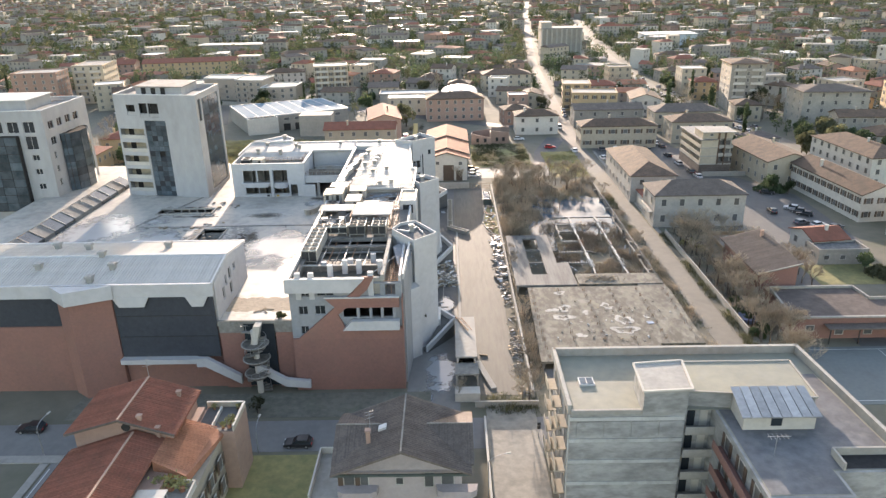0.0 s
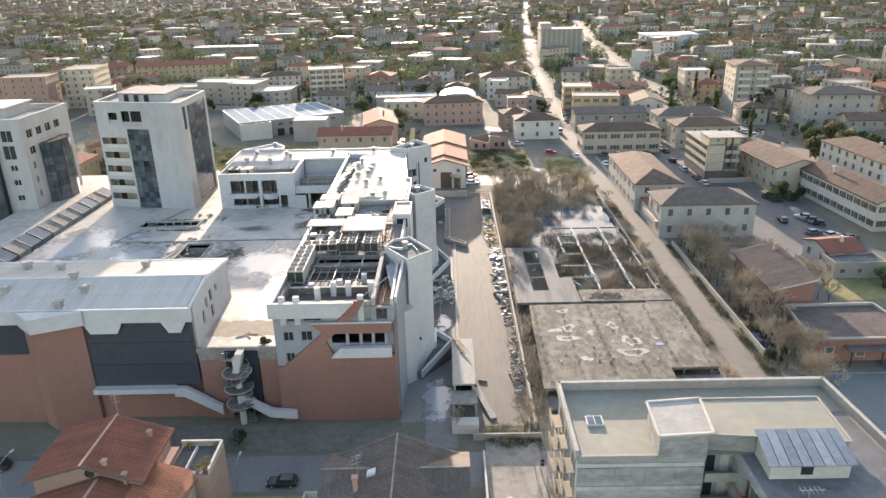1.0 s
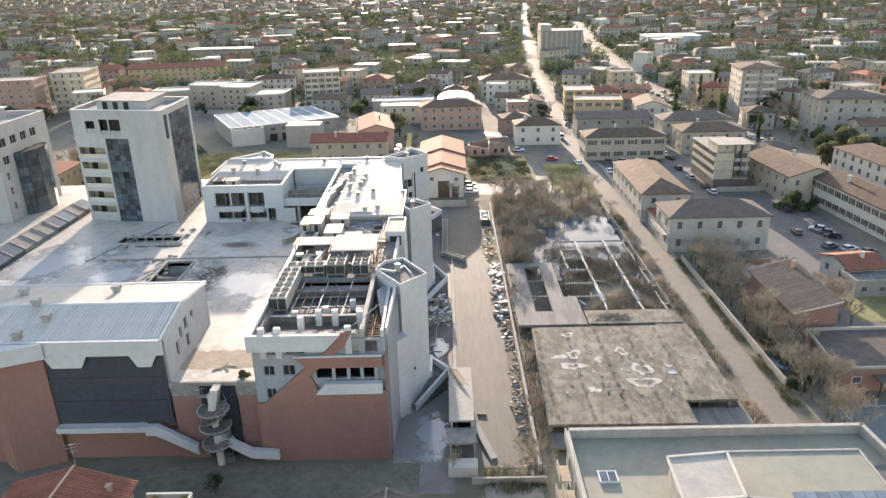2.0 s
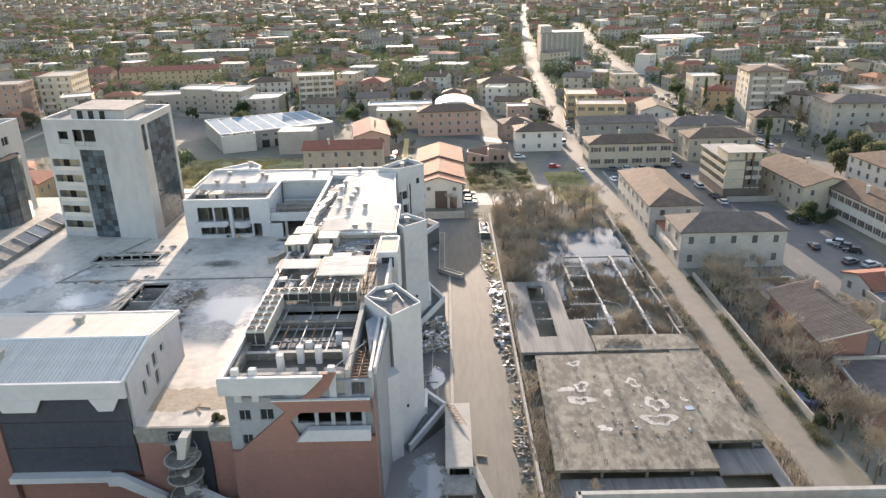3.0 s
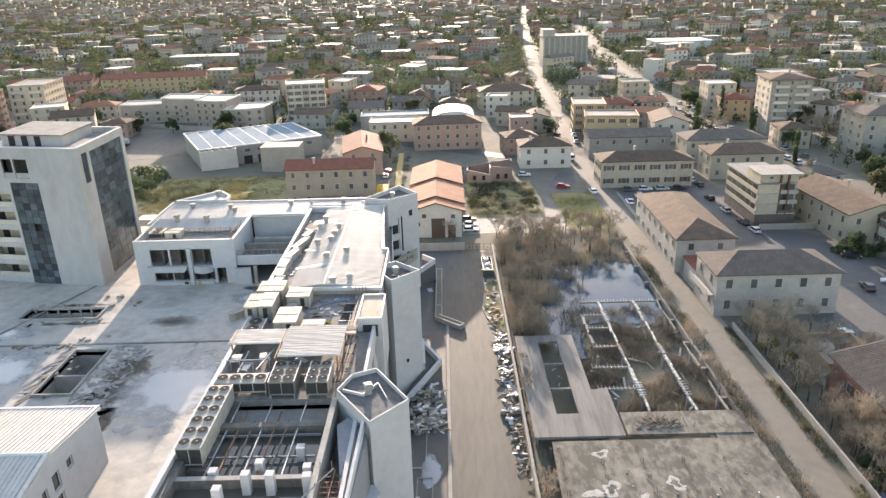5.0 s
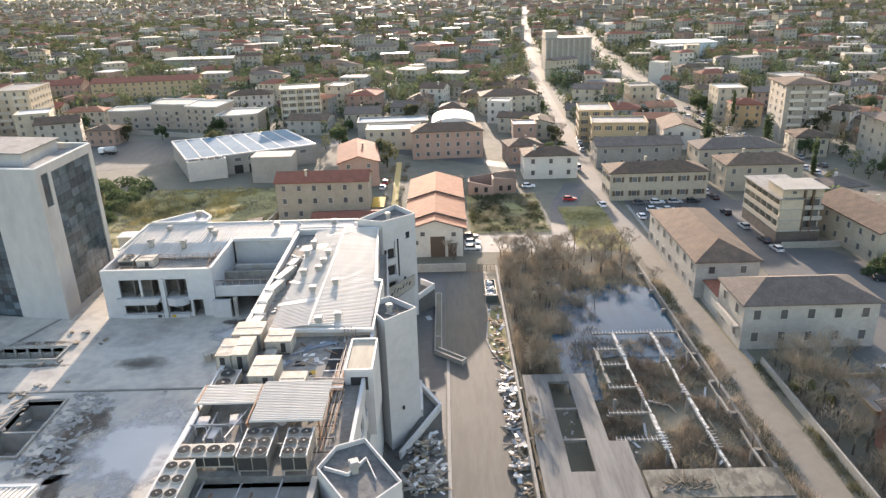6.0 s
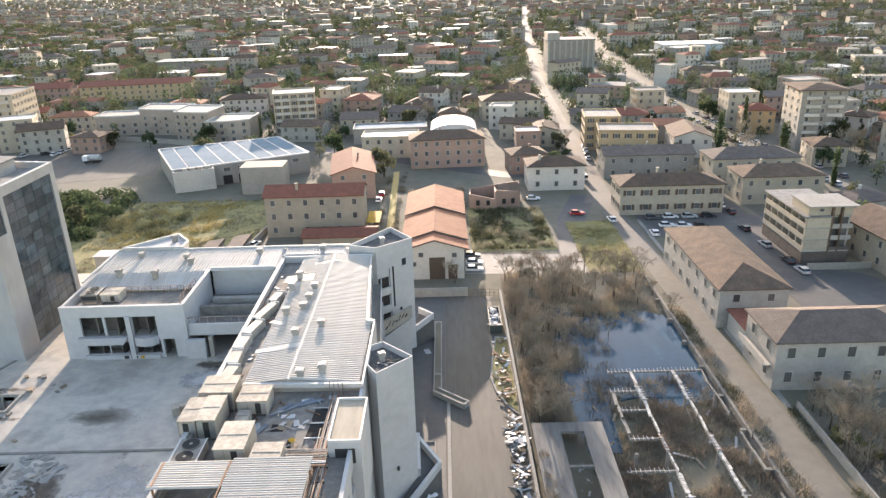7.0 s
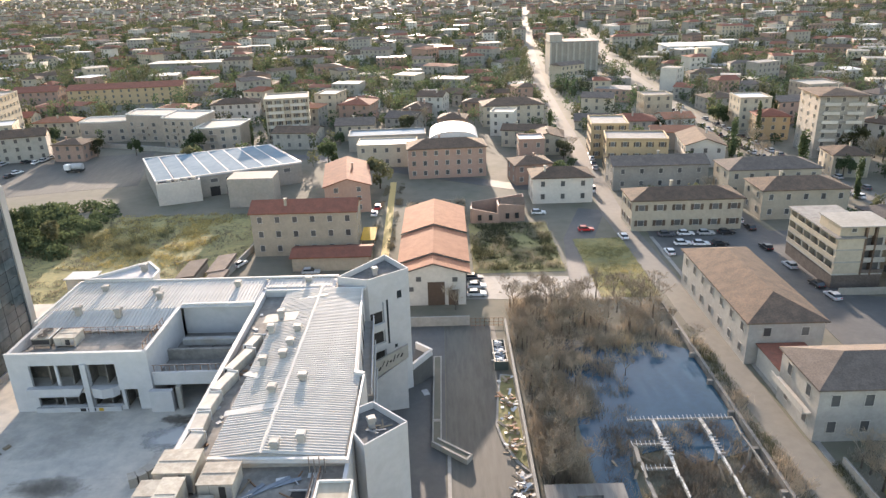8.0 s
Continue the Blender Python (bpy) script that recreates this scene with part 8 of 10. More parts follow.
thicket("brushwood", (14.8, 25.5, 186, 226), 1300, 2.6, twig, "dense leafless brown brushwood round the pond", 1, bank)
thicket("brushwood", (22, 46, 207, 228), 900, 2.8, twig, "dense leafless brown brushwood round the pond", 2, bank)
thicket("reeds", (24, 31, 185, 212), 240, 2.0, twig, "dry reeds standing in the pond", 3, -0.8)
thicket("reeds", (30, 41, 203, 214), 120, 2.4, reed, "dry reeds standing in the pond", 13, -0.8)
wet_weed = mat("wet_dark_weeds", (0.19, 0.16, 0.125), (0.12, 0.1, 0.08), 0.95, vary=0.3, thin=0.25)
thicket("weeds", (26, 45.5, 143, 182), 600, 1.6, reed, "dry brown weeds inside the ruin", 4, -1.1, 0.5)
thicket("weeds", (24, 45.5, 143, 184), 2600, 1.5, wet_weed, "dark wet weeds inside the ruin", 24, -1.1, 0.5)
thicket("weeds", (26, 45.5, 143, 182), 300, 1.7, twig, "dry brown weeds inside the ruin", 14, -1.1)
thicket("brushwood", (46.4, 48.5, 102, 212), 900, 1.3, twig, "leafless scrub along the retaining wall", 5, 0.0)
thicket("brushwood", (46.4, 48.6, 102, 212), 420, 0.9, leaf_olive, "low weeds along the dirt road", 15, 0.0)
thicket("brushwood", (54.0, 55.2, 112, 172), 260, 1.2, leaf_olive, "weeds along the garden wall", 16, 0.0)
thicket("brushwood", (13.7, 15.2, 100, 168), 200, 1.8, twig, "leafless scrub along the boundary wall", 6, 0.0)
thicket("brushwood", (55.8, 60.8, 118, 174), 420, 2.0, twig, "leafless brown garden brushwood", 7, 0.0)
thicket("grass_tufts", (34.5, 46.6, 227, 262), 1500, 0.45, grass_mat, "olive grass tufts", 8, 0.05, 0.6, 0.025, 10)
thicket("grass_tufts", (-104, -48, 214, 290), 3600, 0.6, reed, "dry meadow grass", 9, 0.05, 0.5, 0.06, 8)
straw = mat("straw_grass", (0.5, 0.4, 0.16), (0.36, 0.29, 0.12), 0.95, vary=0.2, thin=0.3)
thicket("grass_tufts", (-92, -58, 250, 291), 2200, 0.7, straw, "straw-yellow tall meadow grass", 51, 0.05, 0.5, 0.07, 8)
thicket("grass_tufts", (34.5, 46.6, 227, 262), 700, 0.5, straw, "yellow grass on the pond bank", 52, 0.05, 0.6, 0.03, 8)
thicket("brushwood", (-9, 8, 268, 298), 420, 1.6, twig, "dark scrub behind the workshop", 53, 0.0, 0.4, 0.04)
thicket("brushwood", (-8, 8, 268, 298), 300, 1.1, leaf_olive, "low weeds behind the workshop", 54, 0.0, 0.5, 0.05)
thicket("brushwood", (-108, -72, 258, 276), 600, 2.6, leaf_olive, "dark hedge and bramble at the meadow edge", 10, 0.0)
thicket("brushwood", (6, 15, 94, 99), 160, 1.4, leaf_olive, "weeds at the end of the lane", 11, 0.0)
thicket("brushwood", (9, 29, 243, 275), 900, 1.3, reed, "rough dry grass plot", 12, 0.0)
thicket("brushwood", (9, 29, 243, 275), 1300, 1.0, leaf_olive, "dark weeds on the rough plot", 18, 0.0, 0.5, 0.06)

# ---- vehicles ----
def car_model(name, paint_mat, kind="car"):
    c = thing(name, "", "car")
    L, W = (4.1, 1.72) if kind == "car" else (4.9, 1.9)
    hood, cab = (0.82, 1.45) if kind == "car" else (1.05, 2.1)
    b = bmesh.new()
    slab_y(b, [(-L / 2, 0.3), (L / 2, 0.3), (L / 2 + 0.03, 0.62), (L / 2 - 0.15, hood - 0.06), (L * 0.22, hood + 0.04), (-L / 2 + 0.08, hood + 0.08), (-L / 2 - 0.02, 0.6)], -W / 2, W / 2)
    bmesh.ops.bevel(b, geom=b.edges[:], offset=0.06, segments=1, affect="EDGES")
    part("body", b, paint_mat, c)
    g = bmesh.new()
    pts = [(-L / 2 + 0.15, hood + 0.02), (L * 0.2, hood + 0.02), (L * 0.02, cab - 0.06), (-L * 0.36, cab - 0.06)] if kind == "car" else [(-L / 2 + 0.02, hood), (L * 0.32, hood), (L * 0.2, cab - 0.08), (-L / 2 + 0.05, cab - 0.08)]
    slab_y(g, pts, -W / 2 + 0.1, W / 2 - 0.1)
    part("glasshouse", g, dark_glass, c)
    r = bmesh.new()
    bx(r, pts[3][0], pts[2][0], -W / 2 + 0.14, W / 2 - 0.14, cab - 0.06, cab)
    bmesh.ops.bevel(r, geom=r.edges[:], offset=0.03, segments=1, affect="EDGES")
    part("roof", r, paint_mat, c)
    wb = bmesh.new()
    tube(wb, 0, 0, -0.1, 0.1, 0.31, 12)
    hb = bmesh.new()
    tube(hb, 0, 0, -0.11, 0.11, 0.19, 8)
    wm, hm = mesh_of("wheel", wb, tyre_mat), mesh_of("rim", hb, steel)
    for x in (-L * 0.3, L * 0.31):
        for y in (-W / 2 + 0.1, W / 2 - 0.1):
            w = part("wheel", wm, None, c, m=pose(x, y, 0.31, 90, 0, 0))
            part("rim", hm, None, w)
    for y in (-W / 2 + 0.3, W / 2 - 0.3):
        part("headlight", box(L / 2 - 0.1, L / 2 + 0.02, y - 0.18, y + 0.18, 0.6, 0.72), white_rim, c)
        part("tail_light", box(-L / 2 - 0.02, -L / 2 + 0.06, y - 0.15, y + 0.15, 0.66, 0.82), CAR_PAINT[4][1], c)
    return c


MODELS = []
for word, pm in CAR_PAINT:
    m = car_model("car", pm)
    tagged(m, f"parked {word} hatchback car", "car", "parked cars")
    MODELS.append(m)
van = tagged(car_model("van", CAR_PAINT[0][1], "van"), "parked white delivery van with plain sides", "van", "parked cars")
PLACED = set()


def car(x, y, turn, k):
    src = van if k == 9 else MODELS[k]
    m = pose(x, y, 0.0, 0, 0, turn)
    if k not in PLACED:
        PLACED.add(k)
        src.matrix_basis = m
        return src
    return copy_thing(src, m)


car(-22.0, 86.6, 180, 1), car(-63.5, 91.0, 180, 1), car(39.0, 268.0, 0, 4), car(28.5, 283.0, 0, 0)
car(8.6, 229.6, 0, 0), car(8.8, 233.6, 0, 0), car(8.4, 238.2, 0, 3), car(95.2, 205.0, -20, 1), car(95.8, 190.2, 150, 2), car(96.4, 187.6, 150, 3), car(97.0, 184.8, 150, 1), car(80.4, 230.0, 95, 1), car(80.8, 224.0, 95, 2), car(79.6, 240.5, 95, 2), car(79.2, 252.0, 95, 1)
for x, y, t, k in ((58.5, 262.6, 0, 3), (63.4, 262.8, 0, 0), (68.6, 262.8, 0, 2), (73.8, 262.9, 0, 1), (60.5, 256, 0, 0), (64.8, 255.4, 0, 0), (69.2, 255, 0, 1), (55.6, 250.5, 90, 0), (80.2, 272, 90, 0), (80.6, 278, 90, 3), (81.0, 266, 92, 1), (47.2, 262, 95, 0), (47.4, 304, 95, 9), (54.0, 330, 85, 2), (54.6, 336, 85, 1), (55.4, 343, 85, 0), (56.0, 349, 85, 2), (89.5, 188, 85, 1), (93, 178, 20, 3), (96.5, 176, 20, 2), (100, 174, 20, 3), (74.5, 168, 90, 2), (-17.5, 292, 90, 4), (-18, 286, 90, 0), (-29, 244, 0, 2), (-47, 250, 70, 0)):
    car(x, y, t, k)
gc = random.Random(4)
for i in range(26):
    y = 290 + i * 6.2
    x = 127 - (y - 283) * 0.15 if y < 343 else 118 - (y - 343) * 0.034
    if gc.random() < 0.8:
        car(x - 3.6, y, 98, gc.choice((0, 0, 1, 2, 3, 2)))
    if gc.random() < 0.6:
        car(x + 3.6, y + 2, 98, gc.choice((0, 1, 2, 3)))
for i, (x, y) in enumerate(((-178.1, 379.3), (-176.3, 381.1), (-167.1, 374.1), (-159.6, 362.1), (-155.3, 360.7), (-153.8, 364.2), (-153.5, 368.7), (-154.2, 375.5), (-167.0, 359.4), (-154.2, 340.8), (-154.0, 345.5), (-218.4, 517.6), (-207.7, 505.9), (-201.3, 499.0), (-216.9, 521.5), (-195.9, 494.4))):
    car(x, y, 70 + gc.uniform(-20, 20), (0, 3, 2, 1, 0, 2)[i % 6])
lorry = thing("lorry", "white lorry with a round tank parked on the gravel", "lorry", at=(-133, 346, 0))
part("chassis", box(-136.0, -129.6, 345.0, 347.2, 0.6, 1.0), fan_dark, lorry)
b = box(-136.4, -134.2, 344.9, 347.3, 0.8, 2.9)
bmesh.ops.bevel(b, geom=b.edges[:], offset=0.2, segments=2, affect="EDGES")
cab = part("cab", b, CAR_PAINT[0][1], lorry, "white driver's cab")
part("windscreen", box(-136.45, -136.38, 345.2, 347.0, 1.8, 2.6), dark_glass, cab)
part("tank", tube(bmesh.new(), 0, 0, -2.0, 2.0, 1.15, 16), rubbish_white, lorry, "pale round tank", m=pose(-131.8, 346.1, 2.1, 0, 90, 0))
for x in (-135.2, -132.0, -130.6):
    for y in (345.1, 347.1):
        part("wheel", tube(bmesh.new(), 0, 0, -0.15, 0.15, 0.5, 12), tyre_mat, lorry, m=pose(x, y, 0.5, 90, 0, 0))
for i in range(30):
    car(183 + (i % 6) * 6.2 + gc.uniform(-0.6, 0.6), 300 + 9 * (i // 6) + gc.uniform(-0.5, 0.5), 80 + gc.uniform(-5, 5), gc.choice((0, 0, 2, 3, 1)))

# ---- plant on the roof of the long block ----
def fan_bank(x0, x1, y0, y1, z0, z1, nx, ny, label, legs=True, skin=None):
    u = thing("chiller", label, "chiller", "roof chillers", at=((x0 + x1) / 2, (y0 + y1) / 2, z0))
    b = bmesh.new()
    bx(b, x0, x1, y0, y1, z0 + (0.5 if legs else 0), z1)
    part("casing", b, skin or fan_casing, u)
    r = min((x1 - x0) / nx, (y1 - y0) / ny) * 0.43
    ringm = mesh_of("fan_ring", tube(bmesh.new(), 0, 0, 0, 0.14, r * 1.07, 18), skin or fan_casing)
    fanm = mesh_of("fan_guard", tube(bmesh.new(), 0, 0, 0.14, 0.16, r, 14), fan_dark)
    hub = mesh_of("fan_hub", tube(bmesh.new(), 0, 0, 0.16, 0.2, r * 0.2, 8), fan_casing)
    for i in range(nx):
        for j in range(ny):
            m = Matrix.Translation((x0 + (x1 - x0) * (i + 0.5) / nx, y0 + (y1 - y0) * (j + 0.5) / ny, z1))
            part("fan_ring", ringm, None, u, m=m)
            g = part("fan_guard", fanm, None, u, m=m)
            part("fan_hub", hub, None, g)
    for i in range(nx):
        xa = x0 + (x1 - x0) * i / nx + 0.06
        part("side_grille", box(xa, xa + (x1 - x0) / nx - 0.12, y0 - 0.03, y0, z0 + 0.7, z1 - 0.15), fan_dark, u)
    if legs:
        for x in (x0 + 0.1, x1 - 0.1):
            for y in (y0 + 0.1, y1 - 0.1):
                part("leg", box(x - 0.07, x + 0.07, y - 0.07, y + 0.07, z0, z0 + 0.5), steel, u)
    part("top_frame", beam(bmesh.new(), (x0, y0, z1 + 0.03), (x0, y1, z1 + 0.03), 0.12, 0.1), white_rim, u)
    part("top_frame", beam(bmesh.new(), (x1, y0, z1 + 0.03), (x1, y1, z1 + 0.03), 0.12, 0.1), white_rim, u)
    return u


fan_bank(-24.4, -21.9, 110.8, 122.3, 18.4, 20.9, 2, 6, "long pale chiller with two rows of dark fans", skin=unit_grey)
part("chiller_base", box(-24.5, -21.8, 110.6, 122.0, 16.3, 18.4), concrete, block)
fan_bank(-24.2, -18.4, 122.8, 124.9, 19.0, 20.8, 4, 1, "pale chiller with a row of four fans", skin=unit_grey)
fan_bank(-17.9, -15.0, 122.1, 126.7, 19.0, 21.2, 2, 3, "tall grey chiller with six open fans")
fan_bank(-13.7, -11.2, 122.0, 126.6, 19.0, 21.2, 2, 3, "tall grey chiller with six open fans")
fan_bank(-24.6, -22.0, 135.4, 139.4, 19.0, 20.6, 1, 2, "dark stripped chiller with two fan holes")


unit_lid = mat("stained_unit_lid", (0.4, 0.365, 0.3), (0.26, 0.23, 0.19), 0.7, 1.8, big=0.5, small=1.6, vary=0.15, stain=0.3, stain_col=(0.24, 0.19, 0.13))


def air_unit(x0, x1, y0, y1, z0, z1, label, doors=True):
    u = thing("air_handler", label, "air handler", "roof air units", at=((x0 + x1) / 2, (y0 + y1) / 2, z0))
    b = bmesh.new()
    bx(b, x0, x1, y0, y1, z0 + 0.25, z1)
    bmesh.ops.bevel(b, geom=b.edges[:], offset=0.05, segments=1, affect="EDGES")
    part("casing", b, unit_grey, u)
    b = bmesh.new()
    bx(b, x0 - 0.05, x1 + 0.05, y0 - 0.05, y1 + 0.05, z1, z1 + 0.09)
    part("lid", b, unit_lid, u, "weathered flat lid")
    part("lid_seam", box(x0 + 0.1, x1 - 0.1, (y0 + y1) / 2 - 0.04, (y0 + y1) / 2 + 0.04, z1 + 0.09, z1 + 0.13), fan_casing, u)
    for k in range(3):
        xa = x0 + (x1 - x0) * k / 3
        part("seam", box(xa + 0.02, xa + 0.09, y0 - 0.025, y0, z0 + 0.3, z1 - 0.05), fan_casing, u)
    if doors:
        # casing is closed; the dark sheet paints the shade of its opening
        part("panel", box(x1 - 1.3, x1 - 0.7, y0 - 0.03, y0, z0 + 0.4, z1 - 0.2), fan_dark, u, "dark sheet painted as the shade of an open service panel")
        part("panel", box(x1 - 0.6, x1 - 0.15, y0 - 0.03, y0, z0 + 0.4, z1 - 0.2), steel, u)
    for x in (x0 + 0.15, x1 - 0.15):
        part("skid", box(x - 0.08, x + 0.08, y0, y1, z0, z0 + 0.25), steel, u)
    return u


air_unit(-25.6, -23.8, 141.2, 145.6, 19.0, 21.4, "large boxy air handler, pale and stained")
air_unit(-23.7, -21.7, 141.2, 145.8, 19.0, 21.5, "large boxy air handler, pale and stained")
air_unit(-20.5, -17.5, 136.4, 141.0, 19.0, 21.4, "tall boxy air handler with torn panels")
air_unit(-16.8, -13.9, 134.9, 138.0, 19.0, 20.9, "low boxy air handler with open doors")
air_unit(-25.0, -21.3, 146.4, 149.9, 19.0, 21.5, "boxy air handler beside the gutter")
air_unit(-20.7, -17.4, 145.4, 148.6, 19.0, 20.9, "low boxy air unit with a dented lid")
air_unit(-20.3, -19.0, 142.6, 144.8, 19.0, 20.2, "small box-shaped air unit", False)
fan_bank(-52.2, -49.8, 175.6, 178.6, 19.0, 20.5, 1, 2, "grey chiller with two fan holes on the terrace")
air_unit(-49.4, -46.6, 175.8, 178.4, 19.0, 20.4, "low grey air unit on the terrace")
# bent ducts along the west gutter
for x, y, l, w, t in ((-23.6, 152.6, 3.6, 1.5, -6), (-23.9, 156.4, 3.2, 1.4, 3), (-24.0, 160.2, 3.4, 1.4, -4), (-23.6, 164.4, 4.0, 1.3, -14), (-23.1, 169.4, 5.2, 1.2, -16), (-22.6, 174.0, 3.0, 1.2, -12)):
    d = thing("air_duct", "box-section sheet-metal air duct lying along the roof edge", "duct", "roof ducts")
    b = bmesh.new()
    bx(b, -w / 2, w / 2, -l / 2, l / 2, 0, 1.2)
    bmesh.ops.bevel(b, geom=b.edges[:], offset=0.06, segments=1, affect="EDGES")
    part("casing", b, unit_grey, d)
    part("flange", box(-w / 2 - 0.06, w / 2 + 0.06, -l / 2 - 0.06, -l / 2 + 0.05, -0.0, 1.27), white_rim, d)
    part("flange", box(-w / 2 - 0.06, w / 2 + 0.06, l / 2 - 0.05, l / 2 + 0.06, -0.0, 1.27), white_rim, d)
    # dark sheet on the closed end, painted as shade in the duct
    part("mouth", box(-w / 2 + 0.1, w / 2 - 0.1, -l / 2 - 0.07, -l / 2 - 0.06, 0.12, 1.08), fan_dark, d)
    d.matrix_basis = pose(x, y, 19.25, 0, 0, t)
elbow = thing("air_duct", "curved grey duct elbow hanging over the deck edge", "duct", "roof ducts", at=(-31.5, 158, DECK))
for i in range(5):
    a = i * 0.35
    part("segment", beam(bmesh.new(), (-33.0 + 2.2 * math.sin(a), 156.6 + 2.2 * (1 - math.cos(a)) + i * 0.3, DECK + 0.6), (-33.0 + 2.2 * math.sin(a + 0.36), 156.6 + 2.2 * (1 - math.cos(a + 0.36)) + (i + 1) * 0.3, DECK + 0.6), 1.3, 1.2), unit_grey, elbow)
# corrugated canopies
cano = thing("roof_canopy", "corrugated pale metal canopy on rusty posts, one end torn", "canopy", at=(-18, 131, 19))
cp1 = ribbed_panel(0.62, 7.4)
for i in range(12):
    y = 127.2 + i * 0.63
    part("roof_panel", cp1, sheet, cano, m=Matrix.Translation((-17.9, y + 0.62, 21.55 + 0.02 * math.sin(i))) @ pose(0, 0, 0, 0, 1.5, -90))
cp2 = ribbed_panel(0.62, 7.0)
for i in range(6):
    y = 131.2 + i * 0.63
    part("roof_panel", cp2, sheet, cano, m=Matrix.Translation((-25.0 + 0.02 * i, y + 0.62, 21.1)) @ pose(0, 0, 0, 0, -4.0, -90))
for x, y in ((-24.6, 131.6), (-18.2, 127.6), (-10.9, 127.6), (-10.9, 134.6), (-18.2, 134.6), (-24.6, 134.8)):
    part("post", box(x - 0.08, x + 0.08, y - 0.08, y + 0.08, 19.0, 21.2), rust, cano)
for x in (-24.6, -18.3, -10.9):
    part("rail", box(x - 0.08, x + 0.08, 127.4 if x > -20 else 131.4, 134.9, 21.1, 21.3), rust, cano)
frm = thing("steel_gantry", "bare bent steel frame on the plant deck", "gantry", at=(-22, 129, 19))
for a, c in (((-24.4, 126.0, 20.3), (-24.4, 131.0, 20.3)), ((-22.4, 126.0, 20.3), (-22.4, 131.0, 20.3)), ((-20.2, 126.0, 20.6), (-19.0, 131.4, 20.6)), ((-24.6, 128.6, 20.4), (-19.4, 128.6, 20.4)), ((-24.8, 125.8, 19.9), (-11.0, 125.8, 19.9))):
    part("bar", beam(bmesh.new(), a, c, 0.14), steel, frm)
for x, y in ((-24.4, 126.2), (-22.4, 126.2), (-20.2, 126.2), (-22.4, 130.8), (-24.4, 130.8)):
    part("post", box(x - 0.06, x + 0.06, y - 0.06, y + 0.06, 19.0, 20.3), steel, frm)
# pipe bundle beside the canopy
pipes = thing("pipe_bundle", "bundle of rusty and pale pipes running along the plant deck", "pipes", at=(-10, 135, 19))
pr = random.Random(21)
worn_pipe = mat("worn_pipe_lagging", (0.34, 0.305, 0.27), (0.17, 0.14, 0.12), 0.75, 1.5, small=3.0, vary=0.35)
for i in range(13):
    x, z = -11.3 + 0.19 * (i % 9) + pr.uniform(-0.06, 0.06), 19.3 + 0.3 * (i // 9)
    ya = 126.0 + pr.uniform(-1.5, 6.0)
    part("pipe", beam(bmesh.new(), (x, ya, z), (x + pr.uniform(-0.3, 0.3), ya + pr.uniform(7, 15), z + pr.uniform(-0.04, 0.15)), pr.uniform(0.05, 0.1)), (rust, worn_pipe, fan_casing, worn_pipe)[i % 4], pipes)
for i in range(9):
    y = 136.0 + 0.3 * i
    part("pipe", beam(bmesh.new(), (-14.6 + pr.uniform(-0.5, 0.9), y, 19.6 + 0.1 * (i % 3)), (-9.7, y + pr.uniform(-0.1, 0.1), 19.7), 0.11), rust if i % 3 == 0 else rubbish_white if i < 3 else worn_pipe, pipes)
for i in range(8):
    y = 125.2 + 2.2 * i
    part("bracket", beam(bmesh.new(), (-11.6, y, 19.22), (-9.5, y, 19.22), 0.08), fan_dark, pipes)
    part("bracket", box(-9.6, -9.5, y - 0.04, y + 0.04, 19.0, 19.5), fan_casing, pipes)
for i in range(3):
    tb = thing("stripped_frame", "bare pale metal frame of a stripped roof unit", "frame", "stripped frames")
    for xx in (-0.55, 0.55):
        for yy in (-0.9, 0.9):
            part("leg", box(xx - 0.06, xx + 0.06, yy - 0.06, yy + 0.06, 0, 1.15), rubbish_white, tb)
        part("rail", box(xx - 0.06, xx + 0.06, -0.84, 0.84, 1.03, 1.15), rubbish_white, tb)
    part("tray", box(-0.49, 0.49, -0.96, 0.96, 1.1, 1.16), steel, tb)
    tb.matrix_basis = pose((-23.6, -22.0, -20.2)[i], (129.6, 127.6, 129.9)[i], 19.0, 0, 0, (4, -8, 12)[i])
for i in range(10):
    o = single("scrap", box(-0.55, 0.55, -0.3, 0.3, 0, 0.06), (timber, rubbish_white, yellow_paint, steel)[i % 4], "loose torn panel on the plant deck", "scrap", "roof scrap")
    o.matrix_basis = pose(pr.uniform(-18, -13), pr.uniform(139, 144.5), 19.05, pr.uniform(-15, 15), pr.uniform(-15, 15), pr.uniform(0, 180))
# flat dark sheets on the solid deck, painted as the shade of holes
part("roof_opening", box(-12.6, -10.6, 141.2, 146.5, 19.0, 19.04), dark_room, block, "dark sheet on the plant deck, painted as the shade of a hole")
part("roof_opening", box(-16.6, -15.2, 142.5, 143.8, 19.0, 19.04), dark_room, block, "dark sheet on the plant deck, painted as the shade of a hole")
for i in range(34):
    x, y, a, l = pr.uniform(-19, -10.5), pr.uniform(128 if i % 3 else 139, 149), pr.uniform(0, 3.14), pr.uniform(0.5, 2.6)
    if i % 4 == 0:
        b = box(-l * 0.4, l * 0.4, -0.35, 0.35, 0, 0.05)
    else:
        b = beam(bmesh.new(), (-l / 2, 0, 0.05), (l / 2, 0, 0.05 + pr.uniform(0, 0.3)), 0.1)
    o = single("scrap", b, (rubbish_white, steel, rust, timber)[i % 4], "scrap of bent metal and board on the plant deck", "scrap", "roof scrap")
    o.matrix_basis = pose(x, y, 19.02, 0, 0, math.degrees(a))
